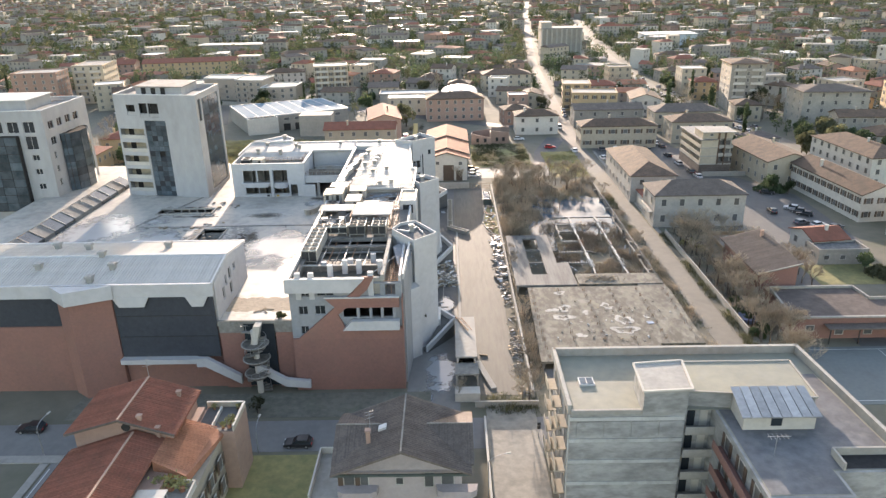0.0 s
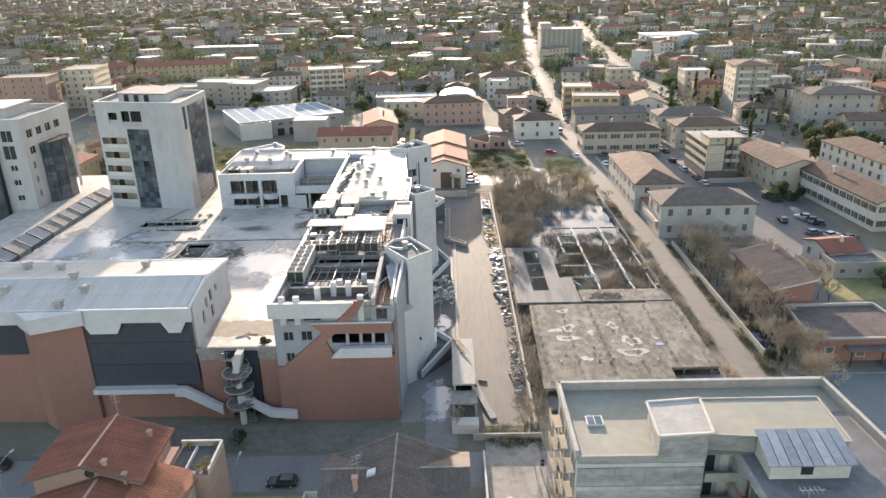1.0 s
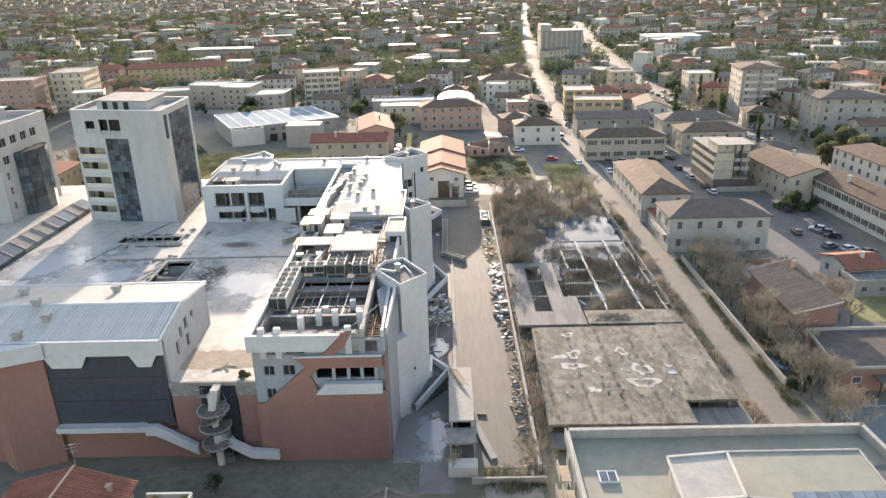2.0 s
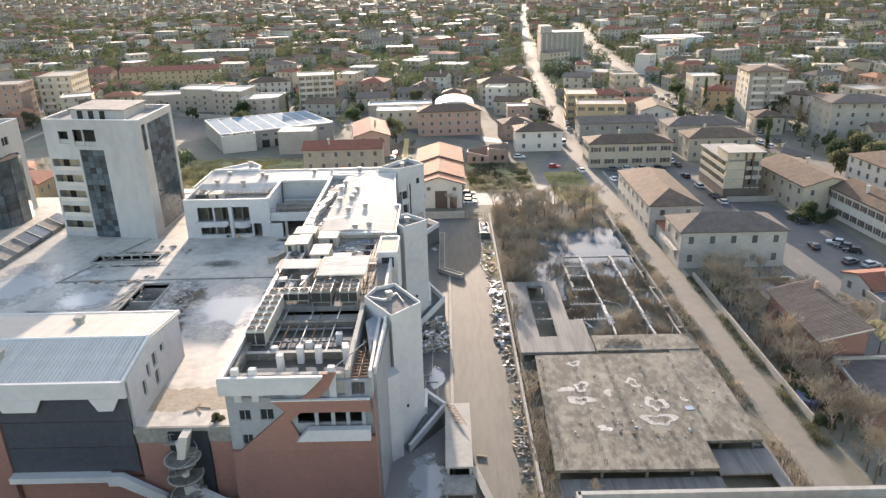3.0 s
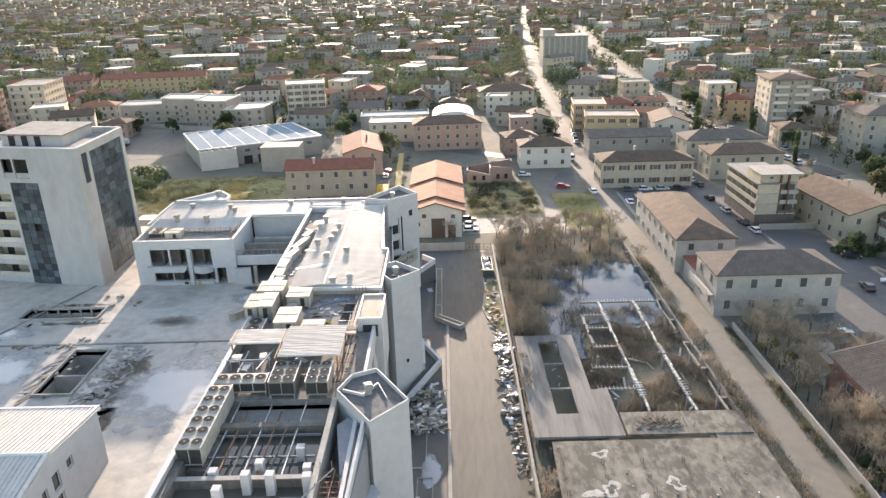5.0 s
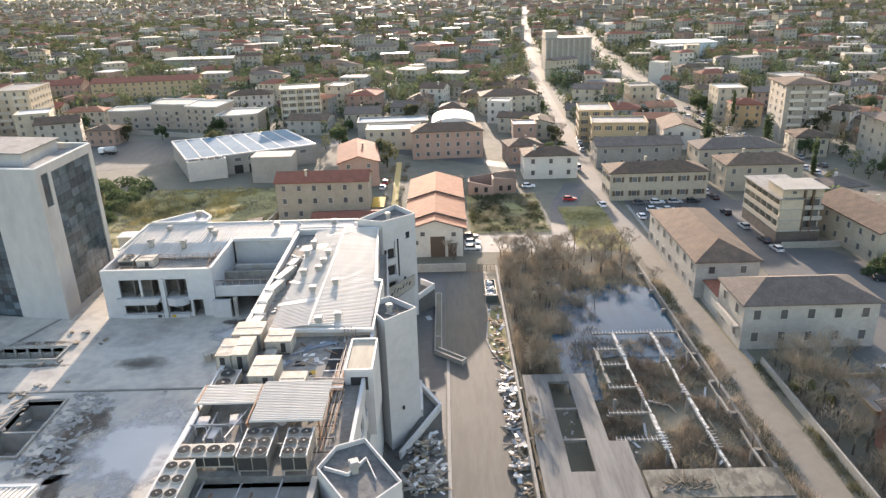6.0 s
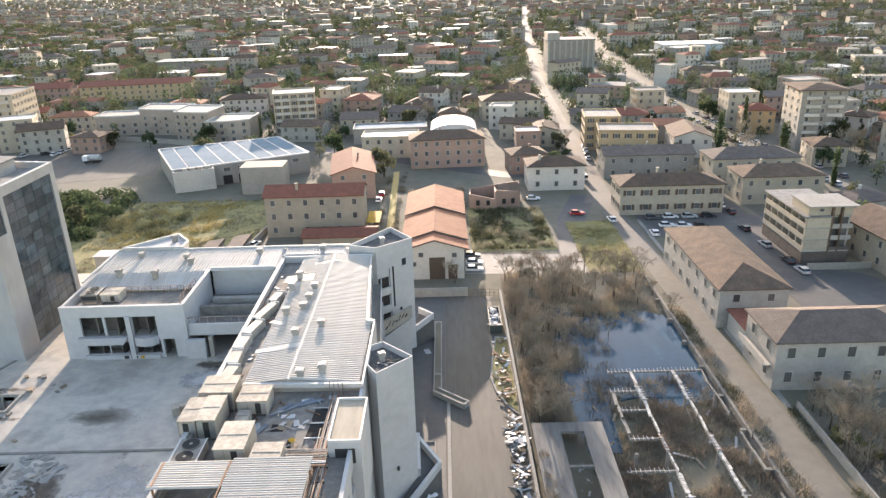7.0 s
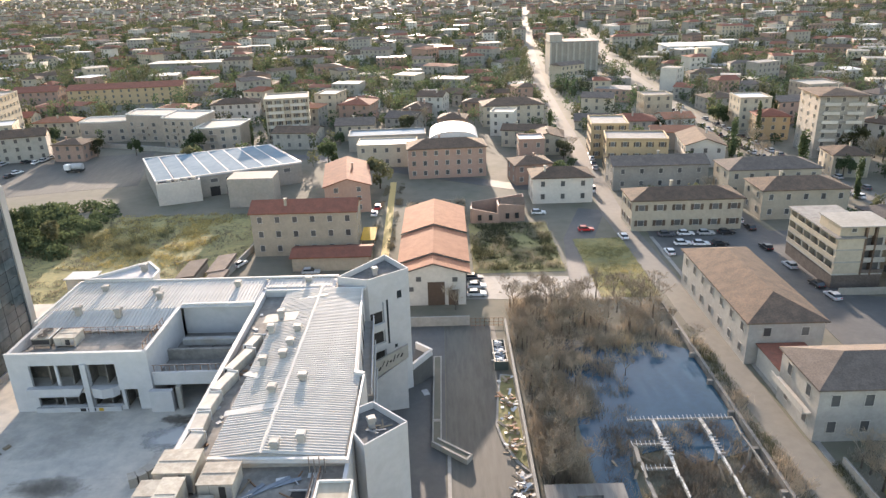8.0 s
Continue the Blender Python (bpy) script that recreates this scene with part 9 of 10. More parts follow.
for i in range(22):
    x, y = pr.uniform(-24.2, -21.5), pr.uniform(150.8, 186)
    o = single("scrap", box(-0.3, 0.3, -0.2, 0.2, 0, 0.1), (rubbish_white, unit_grey, rust)[i % 3], "loose sheet-metal scrap in the gutter", "scrap", "roof scrap")
    o.matrix_basis = pose(x, y, 19.26, 0, 0, pr.uniform(0, 180))
part("roof_opening", box(-14.4, -12.9, 138.6, 141.0, 19.0, 19.04), dark_room, block, "dark sheet on the plant deck, painted as the shade of a hole")
for y in (141.1, 143.8, 146.6):
    part("trimmer", box(-12.7, -10.5, y - 0.07, y + 0.07, 19.05, 19.17), rubbish_white, block, "pale bar across the painted hole")
part("plank_strip", beam(bmesh.new(), (-13.3, 138.4, 19.06), (-12.9, 147.6, 19.06), 1.1, 0.06), concrete, block, "grey strip of felt between the painted holes")
for i in range(7):
    part("pipe", beam(bmesh.new(), (-10.9 + 0.16 * i, 136.2 + pr.uniform(-1, 1.5), 19.3 + 0.16 * (i % 3)), (-10.8 + 0.15 * i, 149.0 + pr.uniform(-1.5, 0.4), 19.4 + 0.16 * (i % 3)), 0.1), (worn_pipe, rust, worn_pipe, steel)[i % 4], pipes)
for i in range(4):
    part("pipe", box(-11.2 + 0.5 * i, -11.1 + 0.5 * i, 149.1, 149.2, 19.0, 20.9 - 0.2 * (i % 2)), worn_pipe, pipes)
torn_blue = mat("faded_blue_sheet", (0.13, 0.16, 0.2), (0.2, 0.22, 0.24), 0.8, 1.5, small=2.0, vary=0.15, spec=0.2)
for i, (x, y, l, a) in enumerate(((-14.6, 147.2, 4.2, 34), (-13.4, 147.6, 3.4, 20), (-16.2, 146.4, 3.0, 48), (-17.6, 142.8, 1.8, 60))):
    o = single("torn_sheet", beam(bmesh.new(), (-l / 2, 0, 0.04), (l / 2, 0, 0.2), 0.5, 0.04), torn_blue, "torn bluish plastic sheet on the plant deck", "sheet", "torn sheets")
    o.matrix_basis = pose(x, y, 19.02, 0, 0, a)
for x, y, a in ((-16.4, 138.9, 20), (-15.2, 139.3, -35)):
    o = single("scrap", box(-0.65, 0.65, -0.45, 0.45, 0, 0.05), paint("rust_orange", (0.5, 0.24, 0.05)) if a < 0 else timber, "loose orange panel on the plant deck", "scrap", "roof scrap")
    o.matrix_basis = pose(x, y, 19.06, 4, 0, a)
bent = thing("bent_frame", "bent square metal frame lying on the plant deck", "frame", at=(-14, 138, 19))
for a, c in (((-14.6, 137.2), (-13.2, 137.6)), ((-13.2, 137.6), (-13.6, 139.2)), ((-13.6, 139.2), (-14.9, 138.8)), ((-14.9, 138.8), (-14.6, 137.2))):
    part("bar", beam(bmesh.new(), (*a, 19.16), (*c, 19.16), 0.1), rubbish_white, bent)
for x, y, w, l, a, m in ((-19.0, 158.2, 1.0, 5.6, 96, sheet), (-20.6, 165.6, 0.9, 2.4, 60, sheet), (-20.4, 180.6, 2.6, 4.6, 88, vent_sheet), (-16.9, 186.4, 0.5, 4.0, 92, vent_sheet)):
    o = single("loose_sheet", box(-l / 2, l / 2, -w / 2, w / 2, 0, 0.05), m, "loose metal sheet lying on the corrugated roof", "sheet", "loose roof sheets")
    o.matrix_basis = pose(x, y, 20.42 + (x + 18.6) * 0.1, 0, -6, a - 90)
tilt = thing("roof_scaffold", "tangle of rusty scaffold bars over the open stair", "scaffold", at=(-9, 105, 16))
for i in range(9):
    part("bar", beam(bmesh.new(), (-10.2, 102.6 + i * 0.75, 18.9), (-7.7, 102.6 + i * 0.75, 19.0), 0.09), rust, tilt)
for x in (-10.0, -8.9, -7.8):
    part("bar", beam(bmesh.new(), (x, 102.2, 19.05), (x + 0.2, 109.4, 19.15), 0.1), rust, tilt)
    for y in (102.6, 106, 109):
        part("bar", beam(bmesh.new(), (x, y, 16.3), (x, y, 20.4), 0.08), rust, tilt)
part("bar", beam(bmesh.new(), (-12.4, 101.9, 20.0), (-8.2, 106.5, 21.6), 0.09), steel, tilt)

# bent metal trays on the tower tops
for cx, cy, z in ((-5.2, 155.0, 19.96), (-5.6, 118.6, 20.26)):
    for i in range(7):
        a = pr.uniform(0, 3.14)
        o = single("scrap", beam(bmesh.new(), (-0.7, 0, 0.06), (0.7, 0, 0.1), 0.18, 0.06), steel if i % 2 else timber, "bent strip lying on the tower roof", "scrap", "roof scrap")
        o.matrix_basis = pose(cx + pr.uniform(-1.2, 1.2), cy + pr.uniform(-1.0, 1.0), z, 0, 0, math.degrees(a))

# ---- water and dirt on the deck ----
# pale base colour carries part of the sky reflection; low roughness adds the rest
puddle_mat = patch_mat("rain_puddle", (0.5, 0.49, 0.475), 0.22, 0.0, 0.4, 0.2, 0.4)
for i, (cx, cy, rx, ry) in enumerate(((-35.0, 136.0, 8.4, 10.0), (-61.0, 142.0, 6.5, 5.2), (-66.5, 153.5, 4.4, 2.6), (-77.0, 148.0, 9.0, 11.0), (-74.0, 132.0, 7.0, 4.0), (-59.5, 130.0, 4.5, 5.0), (-31.5, 165.0, 4.0, 3.0))):
    part("puddle", box(cx - rx * 1.3, cx + rx * 1.3, cy - ry * 1.3, cy + ry * 1.3, DECK + 0.002, DECK + 0.004 + 0.0005 * i), puddle_mat, podium, "shallow rain puddle, pale with painted sky reflection")
moss = patch_mat("dark_moss", (0.15, 0.125, 0.1), 0.9, 0.0, 0.75, 0.4)
for i, (cx, cy, rx, ry) in enumerate(((-43.6, 141.0, 3.4, 5.6), (-44.8, 133.5, 3.2, 2.6), (-41.2, 128.0, 1.4, 3.0), (-31.0, 169.0, 3.6, 1.4), (-58.0, 156.6, 6.0, 0.7), (-60.0, 163.6, 5.0, 0.8))):
    part("moss_patch", box(cx - rx * 1.3, cx + rx * 1.3, cy - ry * 1.3, cy + ry * 1.3, DECK + 0.009, DECK + 0.011 + 0.0005 * i), moss, podium, "dark mossy dirt patch")
# strong yellow puts golden sunlight into the colour of the alley path
tan = mat("yellow_gravel", (0.58, 0.43, 0.17), (0.45, 0.33, 0.13), 0.9, vary=0.03)
part("stain", box(-49.0, -35.0, 153.6, 159.4, DECK + 0.009, DECK + 0.0145), patch_mat("soft_brown_stain", (0.2, 0.175, 0.145), 0.9, 0.0, 1.5, 0.45), podium, "soft brown stain on the pale deck")
silt_edge = [(-37.0 + 0.6 * k, 111.9 + pr.uniform(-0.45, 0.45)) for k in range(20)]
silt_front = [(-25.6 - 0.6 * k, 106.6 + pr.uniform(-0.3, 0.3)) for k in range(20)]
part("silt_patch", prism(bmesh.new(), (silt_edge + silt_front)[::-1], DECK + 0.006, DECK + 0.012), mat("tan_silt", (0.36, 0.295, 0.22), (0.27, 0.22, 0.165), 0.9, 1.3, big=0.5, small=2.0, vary=0.0, stain=0.3, stain_col=(0.4, 0.35, 0.28)), podium, "tan silt washed over the deck")
weed = thing("weed_bush", "dark straggling weed bush on the link terrace", "bush", at=(-27.1, 104.4, DECK))
weed_leaves = leaf_crown(77, 260, 0.95, 0.9, 0.1, 0.18)
weed_leaves.materials.append(leaf_olive)
part("crown", weed_leaves, None, weed, m=pose(-27.1, 104.4, DECK))
part("stem", tube(bmesh.new(), -27.1, 104.4, DECK, DECK + 0.6, 0.06, 6), bark, weed)
for i in range(40):
    x, y = pr.uniform(-58, -50), pr.uniform(134, 168)
    o = single("deck_rubble", box(-0.35, 0.35, -0.2, 0.2, 0, 0.22), (pale_concrete, timber, concrete)[i % 3], "broken concrete and boards beside the light well", "rubble", "deck rubble")
    o.matrix_basis = pose(x if i % 2 else pr.uniform(-68, -48), y if i % 2 else pr.choice((156.8, 163.0, 148.6)) + pr.uniform(-0.5, 0.5), DECK + 0.0, 0, pr.uniform(-6, 6), pr.uniform(0, 180)) @ Matrix.Scale(pr.uniform(0.6, 1.6), 4)
for i in range(16):
    o = single("plank", beam(bmesh.new(), (-1.3, 0, 0.06), (1.3, 0, 0.06), 0.3, 0.08), (timber, pale_concrete, steel)[i % 3], "loose weathered board beside the light well", "plank", "loose planks")
    o.matrix_basis = pose(-54.8 + pr.uniform(-1.0, 0.7), 134 + 0.9 * i, DECK + 0.05 * (i % 3), 0, 0, 40 + pr.uniform(-35, 35))
flake = bmesh.new()
for i in range(150):
    x, y, a, l = pr.uniform(-48, -42.5), pr.uniform(131, 148.5), pr.uniform(0, 3.14), pr.uniform(0.3, 1.3)
    beam(flake, (x, y, DECK + 0.03), (x + l * math.cos(a), y + l * math.sin(a), DECK + pr.uniform(0.03, 0.25)), pr.uniform(0.2, 0.6), 0.03)
single("torn_membrane", flake, vent_sheet, "curled torn strips of grey roof membrane", "debris", kind="stuff")
for i in range(4):
    o = single("plank", beam(bmesh.new(), (-0.9, 0, 0.06), (0.9, 0, 0.06), 0.22, 0.1), timber, "loose weathered board on the link terrace", "plank", "loose planks")
    o.matrix_basis = pose(-31.4 + 0.5 * i, 106.6 + 0.7 * (i % 2), DECK, 0, 0, 30 + 47 * i)

# ---- yard and access road ----
def kerb_box(x0, x1, y0, y1, h=0.55):
    p = thing("planter", "long low concrete planter with dark soil", "planter", "yard planters", at=((x0 + x1) / 2, (y0 + y1) / 2, 0))
    for a, c, d, e in ((x0, x1, y0, y0 + 0.2), (x0, x1, y1 - 0.2, y1), (x0, x0 + 0.2, y0 + 0.2, y1 - 0.2), (x1 - 0.2, x1, y0 + 0.2, y1 - 0.2)):
        part("kerb", box(a, c, d, e, 0, h), pale_concrete, p)
    part("soil", box(x0 + 0.2, x1 - 0.2, y0 + 0.2, y1 - 0.2, 0, h - 0.1), earth, p)


kerb_box(-0.3, 1.1, 184.2, 203.5)
kerb_box(-0.3, 1.1, 178.8, 184.0)
pl = thing("planter", "slanting concrete planter wall across the yard", "planter", "yard planters", at=(2, 176, 0))
part("kerb", beam(bmesh.new(), (-0.3, 178.4, 0.45), (4.5, 174.2, 0.45), 0.3, 0.9), pale_concrete, pl)
part("kerb", beam(bmesh.new(), (0.5, 179.2, 0.45), (5.2, 175.2, 0.45), 0.3, 0.9), pale_concrete, pl)
part("kerb", beam(bmesh.new(), (4.5, 174.1, 0.45), (5.3, 175.3, 0.45), 0.3, 0.9), pale_concrete, pl)
part("soil", prism(bmesh.new(), [(-0.2, 178.5), (4.5, 174.4), (5.1, 175.2), (0.5, 179.1)], 0, 0.75), earth, pl)
for x, y, w, l in ((-2.6, 138, 3.0, 9.0), (-1.2, 128, 2.2, 7.0), (-0.8, 162, 2.0, 8.0)):
    b = bmesh.new()
    for a, c, d, e in ((-w / 2, w / 2, -l / 2, -l / 2 + 0.15), (-w / 2, w / 2, l / 2 - 0.15, l / 2), (-w / 2, -w / 2 + 0.15, -l / 2 + 0.15, l / 2 - 0.15), (w / 2 - 0.15, w / 2, -l / 2 + 0.15, l / 2 - 0.15)):
        bx(b, a, c, d, e, 0, 0.14)
    o = setting("kerb", b, pale_concrete, "thin concrete kerb of a yard bed")
    o.matrix_basis = Matrix.Translation((x, y, 0.03))
# pale blue-grey base puts the reflected sky into the yard puddles
yard_water = patch_mat("yard_puddle", (0.3, 0.32, 0.34), 0.12, 0.0, 0.15, 0.3, 0.6)
for k, (cx, cy, rx, ry) in enumerate(((-1.6, 106.5, 3.4, 8.0), (-4.2, 98.6, 2.4, 2.6), (-0.6, 133.0, 2.0, 5.0))):
    setting("puddle", box(cx - rx, cx + rx, cy - ry, cy + ry, 0.034, 0.037 + 0.0006 * k), yard_water, "shallow rain puddle in the yard, sky tint painted in")
gate = thing("gatehouse", "low derelict gatehouse with a flat concrete roof slab", "hut", at=(2.8, 110, 0))
part("roof", box(1.1, 4.7, 104.6, 119.2, 3.7, 4.0), pale_concrete, gate)
part("wall", box(1.3, 1.6, 104.8, 119.0, 0, 3.7), pale, gate)
part("wall", box(4.2, 4.5, 104.8, 119.0, 0, 3.7), pale, gate)
part("wall", box(1.6, 4.2, 118.7, 119.0, 0, 3.7), pale, gate)
part("wall", box(1.6, 4.2, 109.8, 110.0, 0, 3.7), dark_room, gate)
part("roof", box(0.9, 4.9, 100.6, 104.2, 2.8, 3.05), concrete, gate, "lower roof slab with a dark opening")
for x, y in ((1.1, 100.8), (4.5, 100.8), (1.1, 103.8), (4.5, 103.8)):
    part("post", box(x, x + 0.25, y, y + 0.25, 0, 2.8), pale_concrete, gate)
part("wall", box(0.9, 4.9, 97.2, 99.2, 0, 1.6), pale, gate)
for i in range(7):
    part("ladder_bar", beam(bmesh.new(), (1.2 + 0.22 * i, 118.8 - 0.75 * i, 4.1 + 0.12 * (i % 2)), (2.4 + 0.2 * i, 117.8 - 0.7 * i, 4.4), 0.08), rust, gate)
part("ladder_rail", beam(bmesh.new(), (1.2, 118.9, 4.2), (3.4, 113.2, 4.3), 0.1), rust, gate)
part("ladder_rail", beam(bmesh.new(), (2.3, 118.0, 4.5), (4.1, 113.0, 4.5), 0.1), rust, gate)
single("fallen_slab", beam(bmesh.new(), (4.9, 108.9, 0.5), (7.3, 100.8, 0.15), 1.0, 0.25), pale_concrete, "long fallen concrete slab leaning beside the gatehouse", "slab")
single("dark_log", beam(bmesh.new(), (5.4, 111.8, 0.15), (6.8, 111.5, 0.15), 0.3), timber, "dark log lying on the access road", "log")


def heap(name, x0, x1, y0, y1, n, label, seed, mats, h=0.9, size=0.5, z=0.0):
    """Heap of broken boards, sheets and lumps, denser towards its middle."""
    g = random.Random(seed)
    bm = bmesh.new()
    centres = [g.uniform(y0, y1) for _ in range(9)]
    for i in range(n):
        x, y = g.triangular(x0, x1), g.gauss(centres[i % len(centres)], (y1 - y0) * 0.05)
        a, l = g.uniform(0, 3.14), size * g.uniform(0.4, 1.9)
        zz = z + g.random() ** 2 * h
        mi = g.randrange(len(mats))
        p = Vector((x, y, zz))
        q = p + Vector((math.cos(a) * l, math.sin(a) * l, g.uniform(-0.3, 0.3) * l))
        beam(bm, p, q, size * g.uniform(0.2, 0.8), g.uniform(0.04, 0.2), mi)
    return single(name, bm, mats, label, "debris", kind="stuff")


heap("rubbish_heap", 10.6, 13.2, 142, 174, 300, "bank of dumped white sheets, boards and rubbish along the road", 1, [rubbish_white, timber, concrete, timber, steel, blue_sheet], 1.0, 0.75)
heap("rubbish_heap", 11.2, 13.1, 118, 142, 100, "bank of dumped white sheets, boards and rubbish along the road", 2, [timber, rubbish_white, timber, concrete], 0.7, 0.6)
heap("rubbish_heap", 10.2, 13.0, 176, 198, 160, "dumped timber and rubbish by the wall", 3, [timber, timber, rubbish_white, rust], 0.8, 0.7)
heap("rubble_heap", -4.6, 1.6, 141.5, 152.5, 420, "mound of broken concrete and plaster at the tower foot", 4, [pale_concrete, rubbish_white, concrete, timber], 1.5, 0.8)
heap("rubbish_heap", 11.0, 14.0, 99, 118, 140, "brush and boards by the boundary wall", 5, [timber, concrete, pale_concrete], 0.7, 0.6)
heap("rubbish_heap", 16, 21.5, 143, 165, 120, "pale rubbish inside the slab openings", 6, [rubbish_white, timber, concrete], 0.4, 0.5, -0.9)
heap("rubbish_heap", 17, 44, 113, 135, 60, "loose stones and scraps on the slab", 7, [rubbish_white, concrete, timber], 0.1, 0.3, SLAB + 0.02)
for i in range(9):
    o = single("white_sheet", box(-0.75, 0.75, -0.5, 0.5, 0, 0.05), rubbish_white, "dumped white plastic sheet on the rubbish bank", "sheet", "white sheets")
    o.matrix_basis = pose(pr.uniform(11.4, 12.9), pr.uniform(142, 174), pr.uniform(0.4, 0.8), pr.uniform(-12, 12), pr.uniform(-18, 18), pr.uniform(0, 180)) @ Matrix.Scale(pr.uniform(0.7, 1.4), 4)
isl = prism(bmesh.new(), [(9.2, 183.0), (9.8, 179.0), (11.5, 174.0), (13.1, 172.0), (13.1, 197.0), (11.0, 197.5), (9.9, 190.0)], 0, 0.22)
setting("kerb_island", isl, pale_concrete, "raised kerbed island with weeds by the wall")
setting("lawn_island", prism(bmesh.new(), [(9.6, 183.0), (10.1, 179.4), (11.7, 174.6), (13.0, 172.6), (13.0, 196.6), (11.2, 197.0), (10.2, 190.0)], 0.22, 0.27), grass_mat, "yellowish weeds on the kerbed island")
skip = thing("waste_skip", "green metal waste skip heaped with white rubbish", "skip", at=(11.2, 203, 0))
for a, c, d, e in ((10.2, 12.5, 199.0, 199.15), (10.2, 12.5, 206.9, 207.05), (10.2, 10.35, 199.15, 206.9), (12.35, 12.5, 199.15, 206.9)):
    part("side", box(a, c, d, e, 0.1, 1.7), green_shutter, skip)
part("floor", box(10.2, 12.5, 199.0, 207.05, 0.0, 0.1), green_shutter, skip)
part("load", heap("load", 10.5, 12.0, 199.6, 206.4, 90, "white rubbish", 9, [rubbish_white, blue_sheet, steel], 0.5, 0.6, 1.2).data, None, skip, "heaped white rubbish")
bpy.data.objects.remove([o for o in bpy.data.objects if o.name.startswith("load") and o.parent is None][0])
fence = thing("gate_fence", "rusty mesh gate closing the end of the access road", "gate", at=(9.8, 215.4, 0))
for i in range(8):
    x = 6.8 + i * 0.88
    part("post", box(x - 0.04, x + 0.04, 215.3, 215.38, 0, 1.9), rust, fence)
for z in (0.3, 1.0, 1.8):
    part("rail", box(6.8, 13.0, 215.31, 215.36, z, z + 0.06), rust, fence)
setting("wall_yard_end", box(-7.0, 6.6, 216.0, 216.3, 0, 2.0), pale_concrete, "concrete wall closing the yard")
for x0, y0 in ((-1.5, 192.6),):
    o = single("white_sheet", box(-0.5, 0.5, -0.8, 0.8, 0, 0.05), rubbish_white, "white board lying in the yard", "sheet", "white sheets")
    o.matrix_basis = pose(x0, y0, 0.05, 4, 0, 20)
# painted lines of the yard
for a, c in (((1.9, 104), (1.9, 176)),):
    setting("trim", box(a[0], a[0] + 0.5, a[1], c[1], 0.03, 0.16), pale_concrete, "pale kerb between yard and access road")

# ---- lamps, walls and small things round the houses ----
def street_lamp(x, y, turn, h=6.4):
    l = thing("street_lamp", "slender grey street lamp with a curved arm", "street lamp", "street lamps")
    part("pole", tube(bmesh.new(), 0, 0, 0, h - 1.0, 0.09, 8, 0, 0.06), steel, l)
    b = bmesh.new()
    prev = Vector((0, 0, h - 1.0))
    for i in range(1, 7):
        a = i / 6 * 1.5
        q = Vector((2.6 * (1 - math.cos(a)), 0, h - 1.0 + 1.0 * math.sin(a)))
        beam(b, prev, q, 0.08)
        prev = q
    part("arm", b, steel, l)
    part("head", box(prev.x - 0.1, prev.x + 0.6, -0.13, 0.13, prev.z - 0.08, prev.z + 0.06), pale, l)
    l.matrix_basis = pose(x, y, 0.0, 0, 0, turn)


street_lamp(5.0, 75.3, 15), street_lamp(-27.5, 85.0, 90, 4.5), street_lamp(-58.5, 85, 80, 5.5), street_lamp(56.5, 236, 180), street_lamp(78, 106, 30)
sign = thing("road_sign", "round road signs on a thin post", "sign", at=(13.6, 87.7, 0))
part("post", tube(bmesh.new(), 13.0, 87.7, 0, 2.8, 0.04, 6), steel, sign)
part("plate", box(12.75, 13.25, 87.62, 87.66, 2.2, 2.7), fan_dark, sign)
part("plate", box(12.75, 13.25, 87.62, 87.66, 1.6, 2.1), fan_dark, sign)
setting("wall_garden", box(55.3, 55.6, 118, 172, 0, 1.4), pale_concrete, "low garden wall along the road")
setting("wall_lane", box(5.2, 5.5, 55, 92, 0, 1.0), pale, "pale low wall beside the lane")
setting("wall_lane_end", box(4.0, 14.0, 95.6, 95.9, 0, 1.1), pale_concrete, "low wall at the end of the lane")
setting("wall_meadow", strip([(-52, 212), (-46, 262)], 0.3, 1.6), pale_concrete, "grey boundary wall beside the meadow")
setting("path_alley", strip([(-12.6, 252), (-14.6, 320)], 2.0, 0.05), tan, "gravel path with golden sunlight painted yellow")
for sx in (-1.5, 1.5):
    thicket("hedge", (-14.6 + sx * 1.6, -13.4 + sx * 1.6, 252, 318), 160, 0.8, reed, "clipped hedge along the gravel path", 30 + int(sx), 0.0, 0.3, 0.06, 16)
awn = thing("awning", "bright yellow awning over a yard", "awning", at=(-17.2, 263, 0))
part("cloth", prism(bmesh.new(), [(-19.0, 258.5), (-15.4, 258.5), (-15.4, 267.5), (-19.0, 267.5)], [2.5, 2.5, 2.8, 2.8], [2.56, 2.56, 2.86, 2.86]), yellow_paint, awn)
for x in (-18.9, -15.5):
    for y in (258.6, 267.4):
        part("post", box(x - 0.05, x + 0.05, y - 0.05, y + 0.05, 0, 2.6), steel, awn)
shed = thing("garden_shed", "small white shed on the meadow", "shed", at=(-80, 240, 0))
part("wall", box(-82.5, -76.5, 238, 242, 0, 2.6), pale, shed)
part("roof", box(-82.8, -76.2, 237.7, 242.3, 2.6, 2.8), white_rim, shed)
for x, y in ((-50, 246), (-56, 243), (-49, 236)):
    gh = thing("lean_to", "long grey lean-to shed roof beside the flats", "shed", "garden sheds", at=(x, y, 0))
    part("wall", box(x - 2, x + 2, y - 5, y + 5, 0, 2.2), grey_wall, gh)
    part("roof", prism(bmesh.new(), [(x - 2.2, y - 5.2), (x + 2.2, y - 5.2), (x + 2.2, y + 5.2), (x - 2.2, y + 5.2)], 2.2, [2.3, 2.9, 2.9, 2.3]), tile_dark, gh)
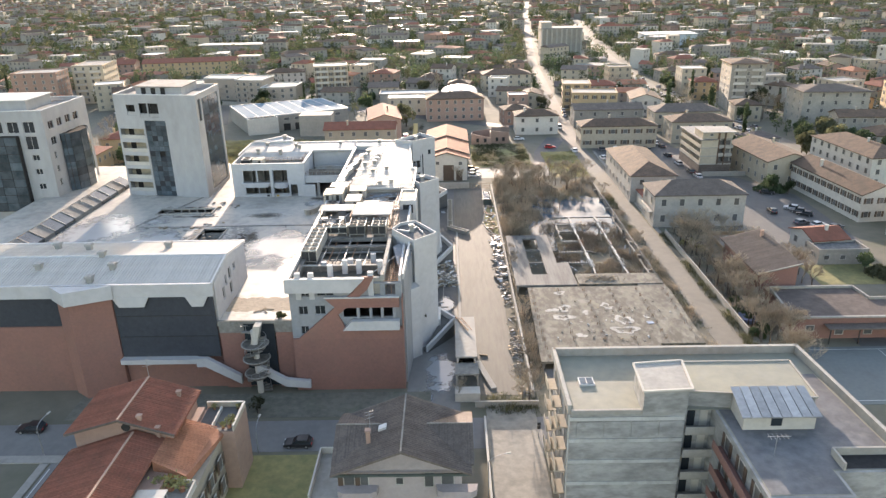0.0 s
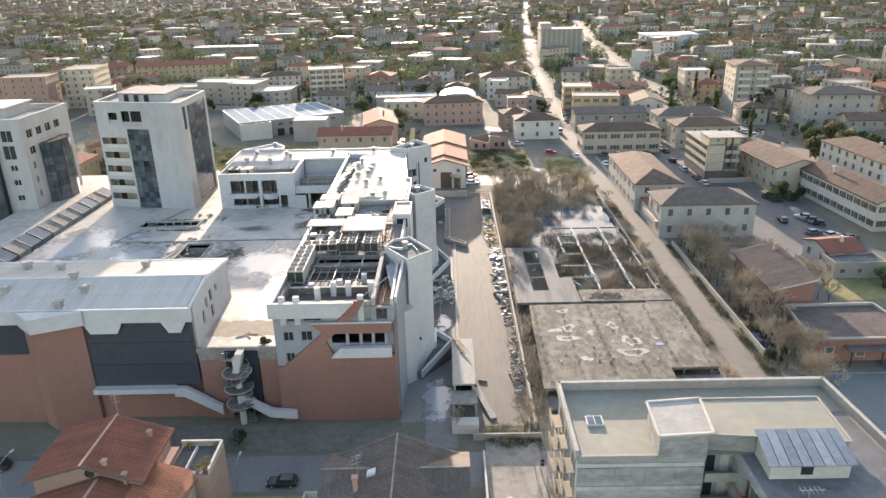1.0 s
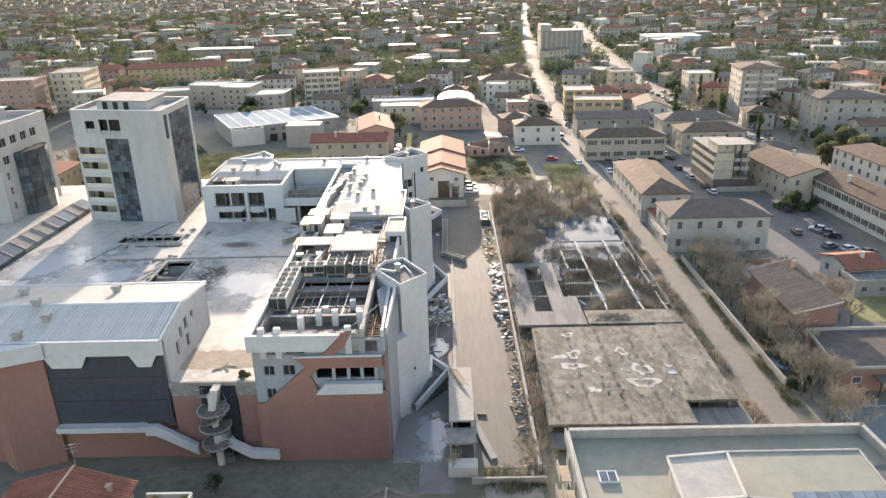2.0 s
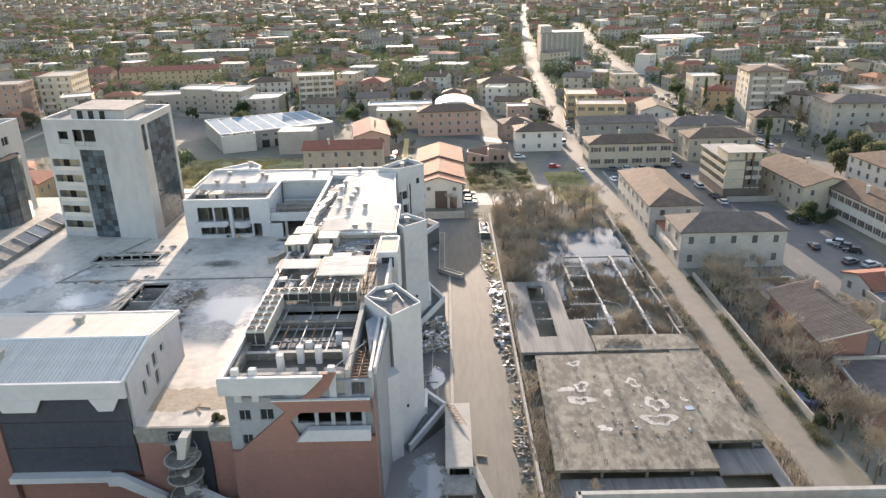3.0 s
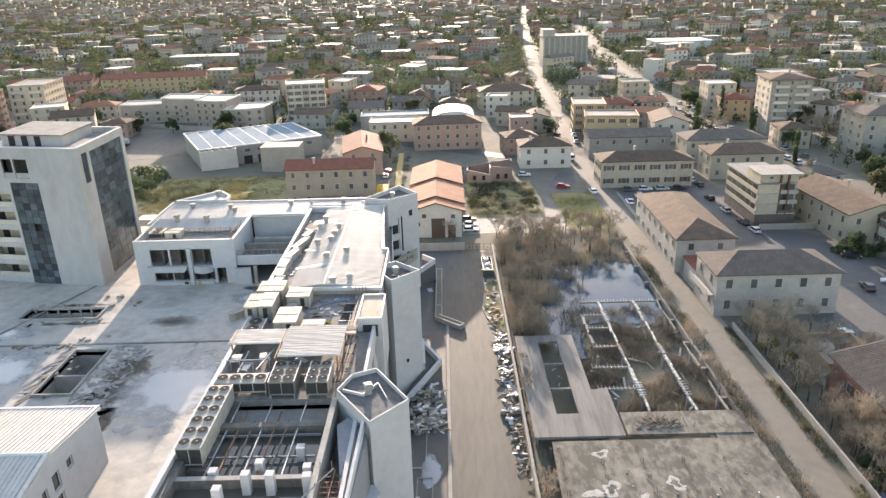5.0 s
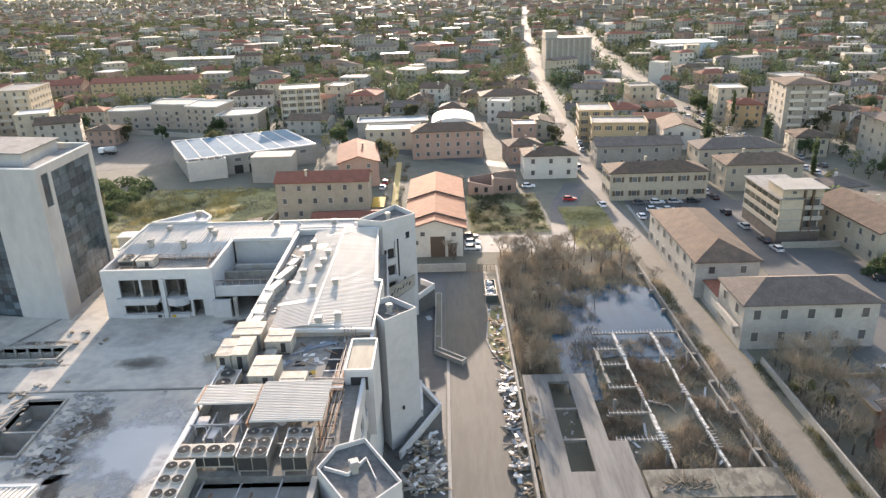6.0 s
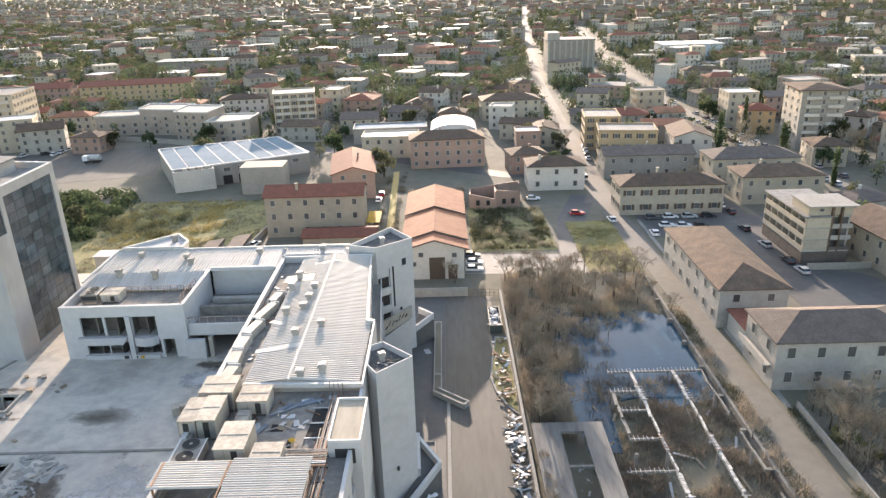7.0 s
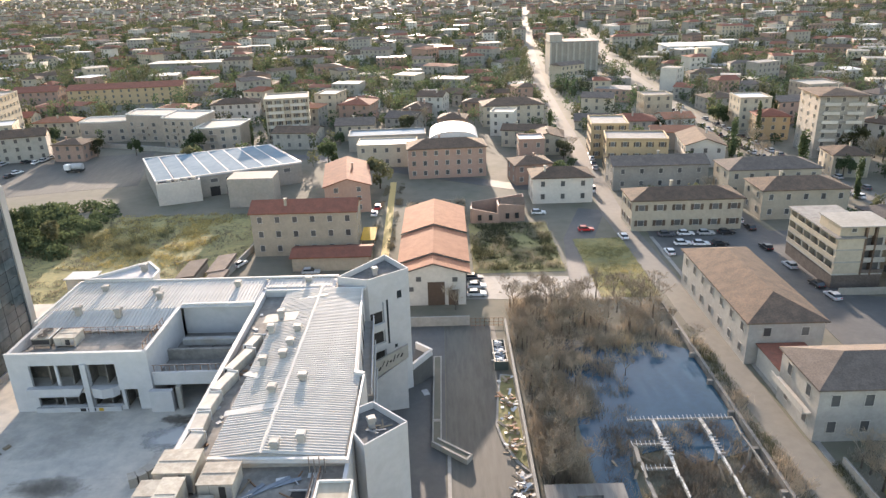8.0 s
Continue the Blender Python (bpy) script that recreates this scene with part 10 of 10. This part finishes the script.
# porch and annexe between the two long houses
por = thing("annexe", "low annexe with a red flat roof between the two long houses", "annexe", at=(57, 194, 0))
part("wall", box(54.6, 62, 189.6, 198.4, 0, 4.0), pale, por)
part("roof", box(54.2, 62.3, 189.2, 198.6, 4.0, 4.2), tile_red, por)
part("balcony", box(52.4, 54.0, 178.5, 188.5, 3.8, 4.0), pale, por)
part("balcony_rail", box(52.4, 52.5, 178.5, 188.5, 4.0, 4.9), pale, por)
single("tarpaulin", prism(bmesh.new(), blob(57.6, 124, 1.6, 2.0, 81, 14, 0.2), 0.0, 0.7), paint("blue_plastic", (0.14, 0.17, 0.27)), "blue plastic tarpaulin over a pile in the garden", "tarpaulin")
setting("ground_garden", box(56.4, 60, 104, 114, 0, 0.05), mossy, "dark leaf-strewn garden ground")
setting("lawn_garden", box(79.5, 96, 139.5, 150.4, 0, 0.05), grass_mat, "small green garden lawn")
setting("court_sports", box(60, 92, 95, 113, 0, 0.06), mat("green_court", (0.13, 0.15, 0.145), (0.1, 0.115, 0.115), 0.7, vary=0.02, stain=0.3), "faded green sports court")
for a, c, d, e in ((61, 91, 96, 96.1), (61, 91, 112, 112.1), (61, 61.1, 96.1, 112), (76, 76.1, 96.1, 112)):
    setting("trim", box(a, c, d, e, 0.06, 0.066), line_white, "painted court line")

# ---- landmarks in the distance ----
silo = thing("grain_silo", "tall grey grain silo with upright ribs beside the main road", "silo", at=(88, 575, 0))
part("wall", box(72, 103, 566, 586, 0, 21), grey_wall, silo)
for i in range(9):
    part("rib", box(72 + i * 3.75, 73.1 + i * 3.75, 565.2, 566, 0, 21), pale_concrete, silo)
part("roof", box(71.5, 103.5, 565.5, 586.5, 21, 21.8), flat_roof, silo)
part("head_house", box(72, 80, 568, 584, 21.8, 26), grey_wall, silo)
ware = thing("warehouse", "long warehouse with a pale blue front and white tank", "warehouse", at=(195, 650, 0))
part("wall", box(172, 216, 640, 668, 0, 9), blue_sheet, ware)
part("roof", box(171, 217, 639, 669, 9, 9.5), white_rim, ware)
dome = thing("domed_hall", "low hall with a bright white vaulted roof", "hall", at=(6, 366, 0))
part("wall", box(-3, 15, 357, 376, 0, 5.4), pale, dome)
b = bmesh.new()
prof = [(6 + 9.4 * math.cos(math.pi * i / 12), 5.4 + 3.6 * math.sin(math.pi * i / 12)) for i in range(13)]
slab_y(b, prof[::-1], 356.6, 376.4)
part("roof", b, white_rim, dome)
sh2 = thing("warehouse", "long low grey warehouse with a pale roof", "warehouse", at=(-175, 640, 0))
part("wall", box(-215, -150, 632, 650, 0, 8), grey_wall, sh2)
part("roof", box(-216, -149, 631, 651, 8, 8.5), pale_concrete, sh2)
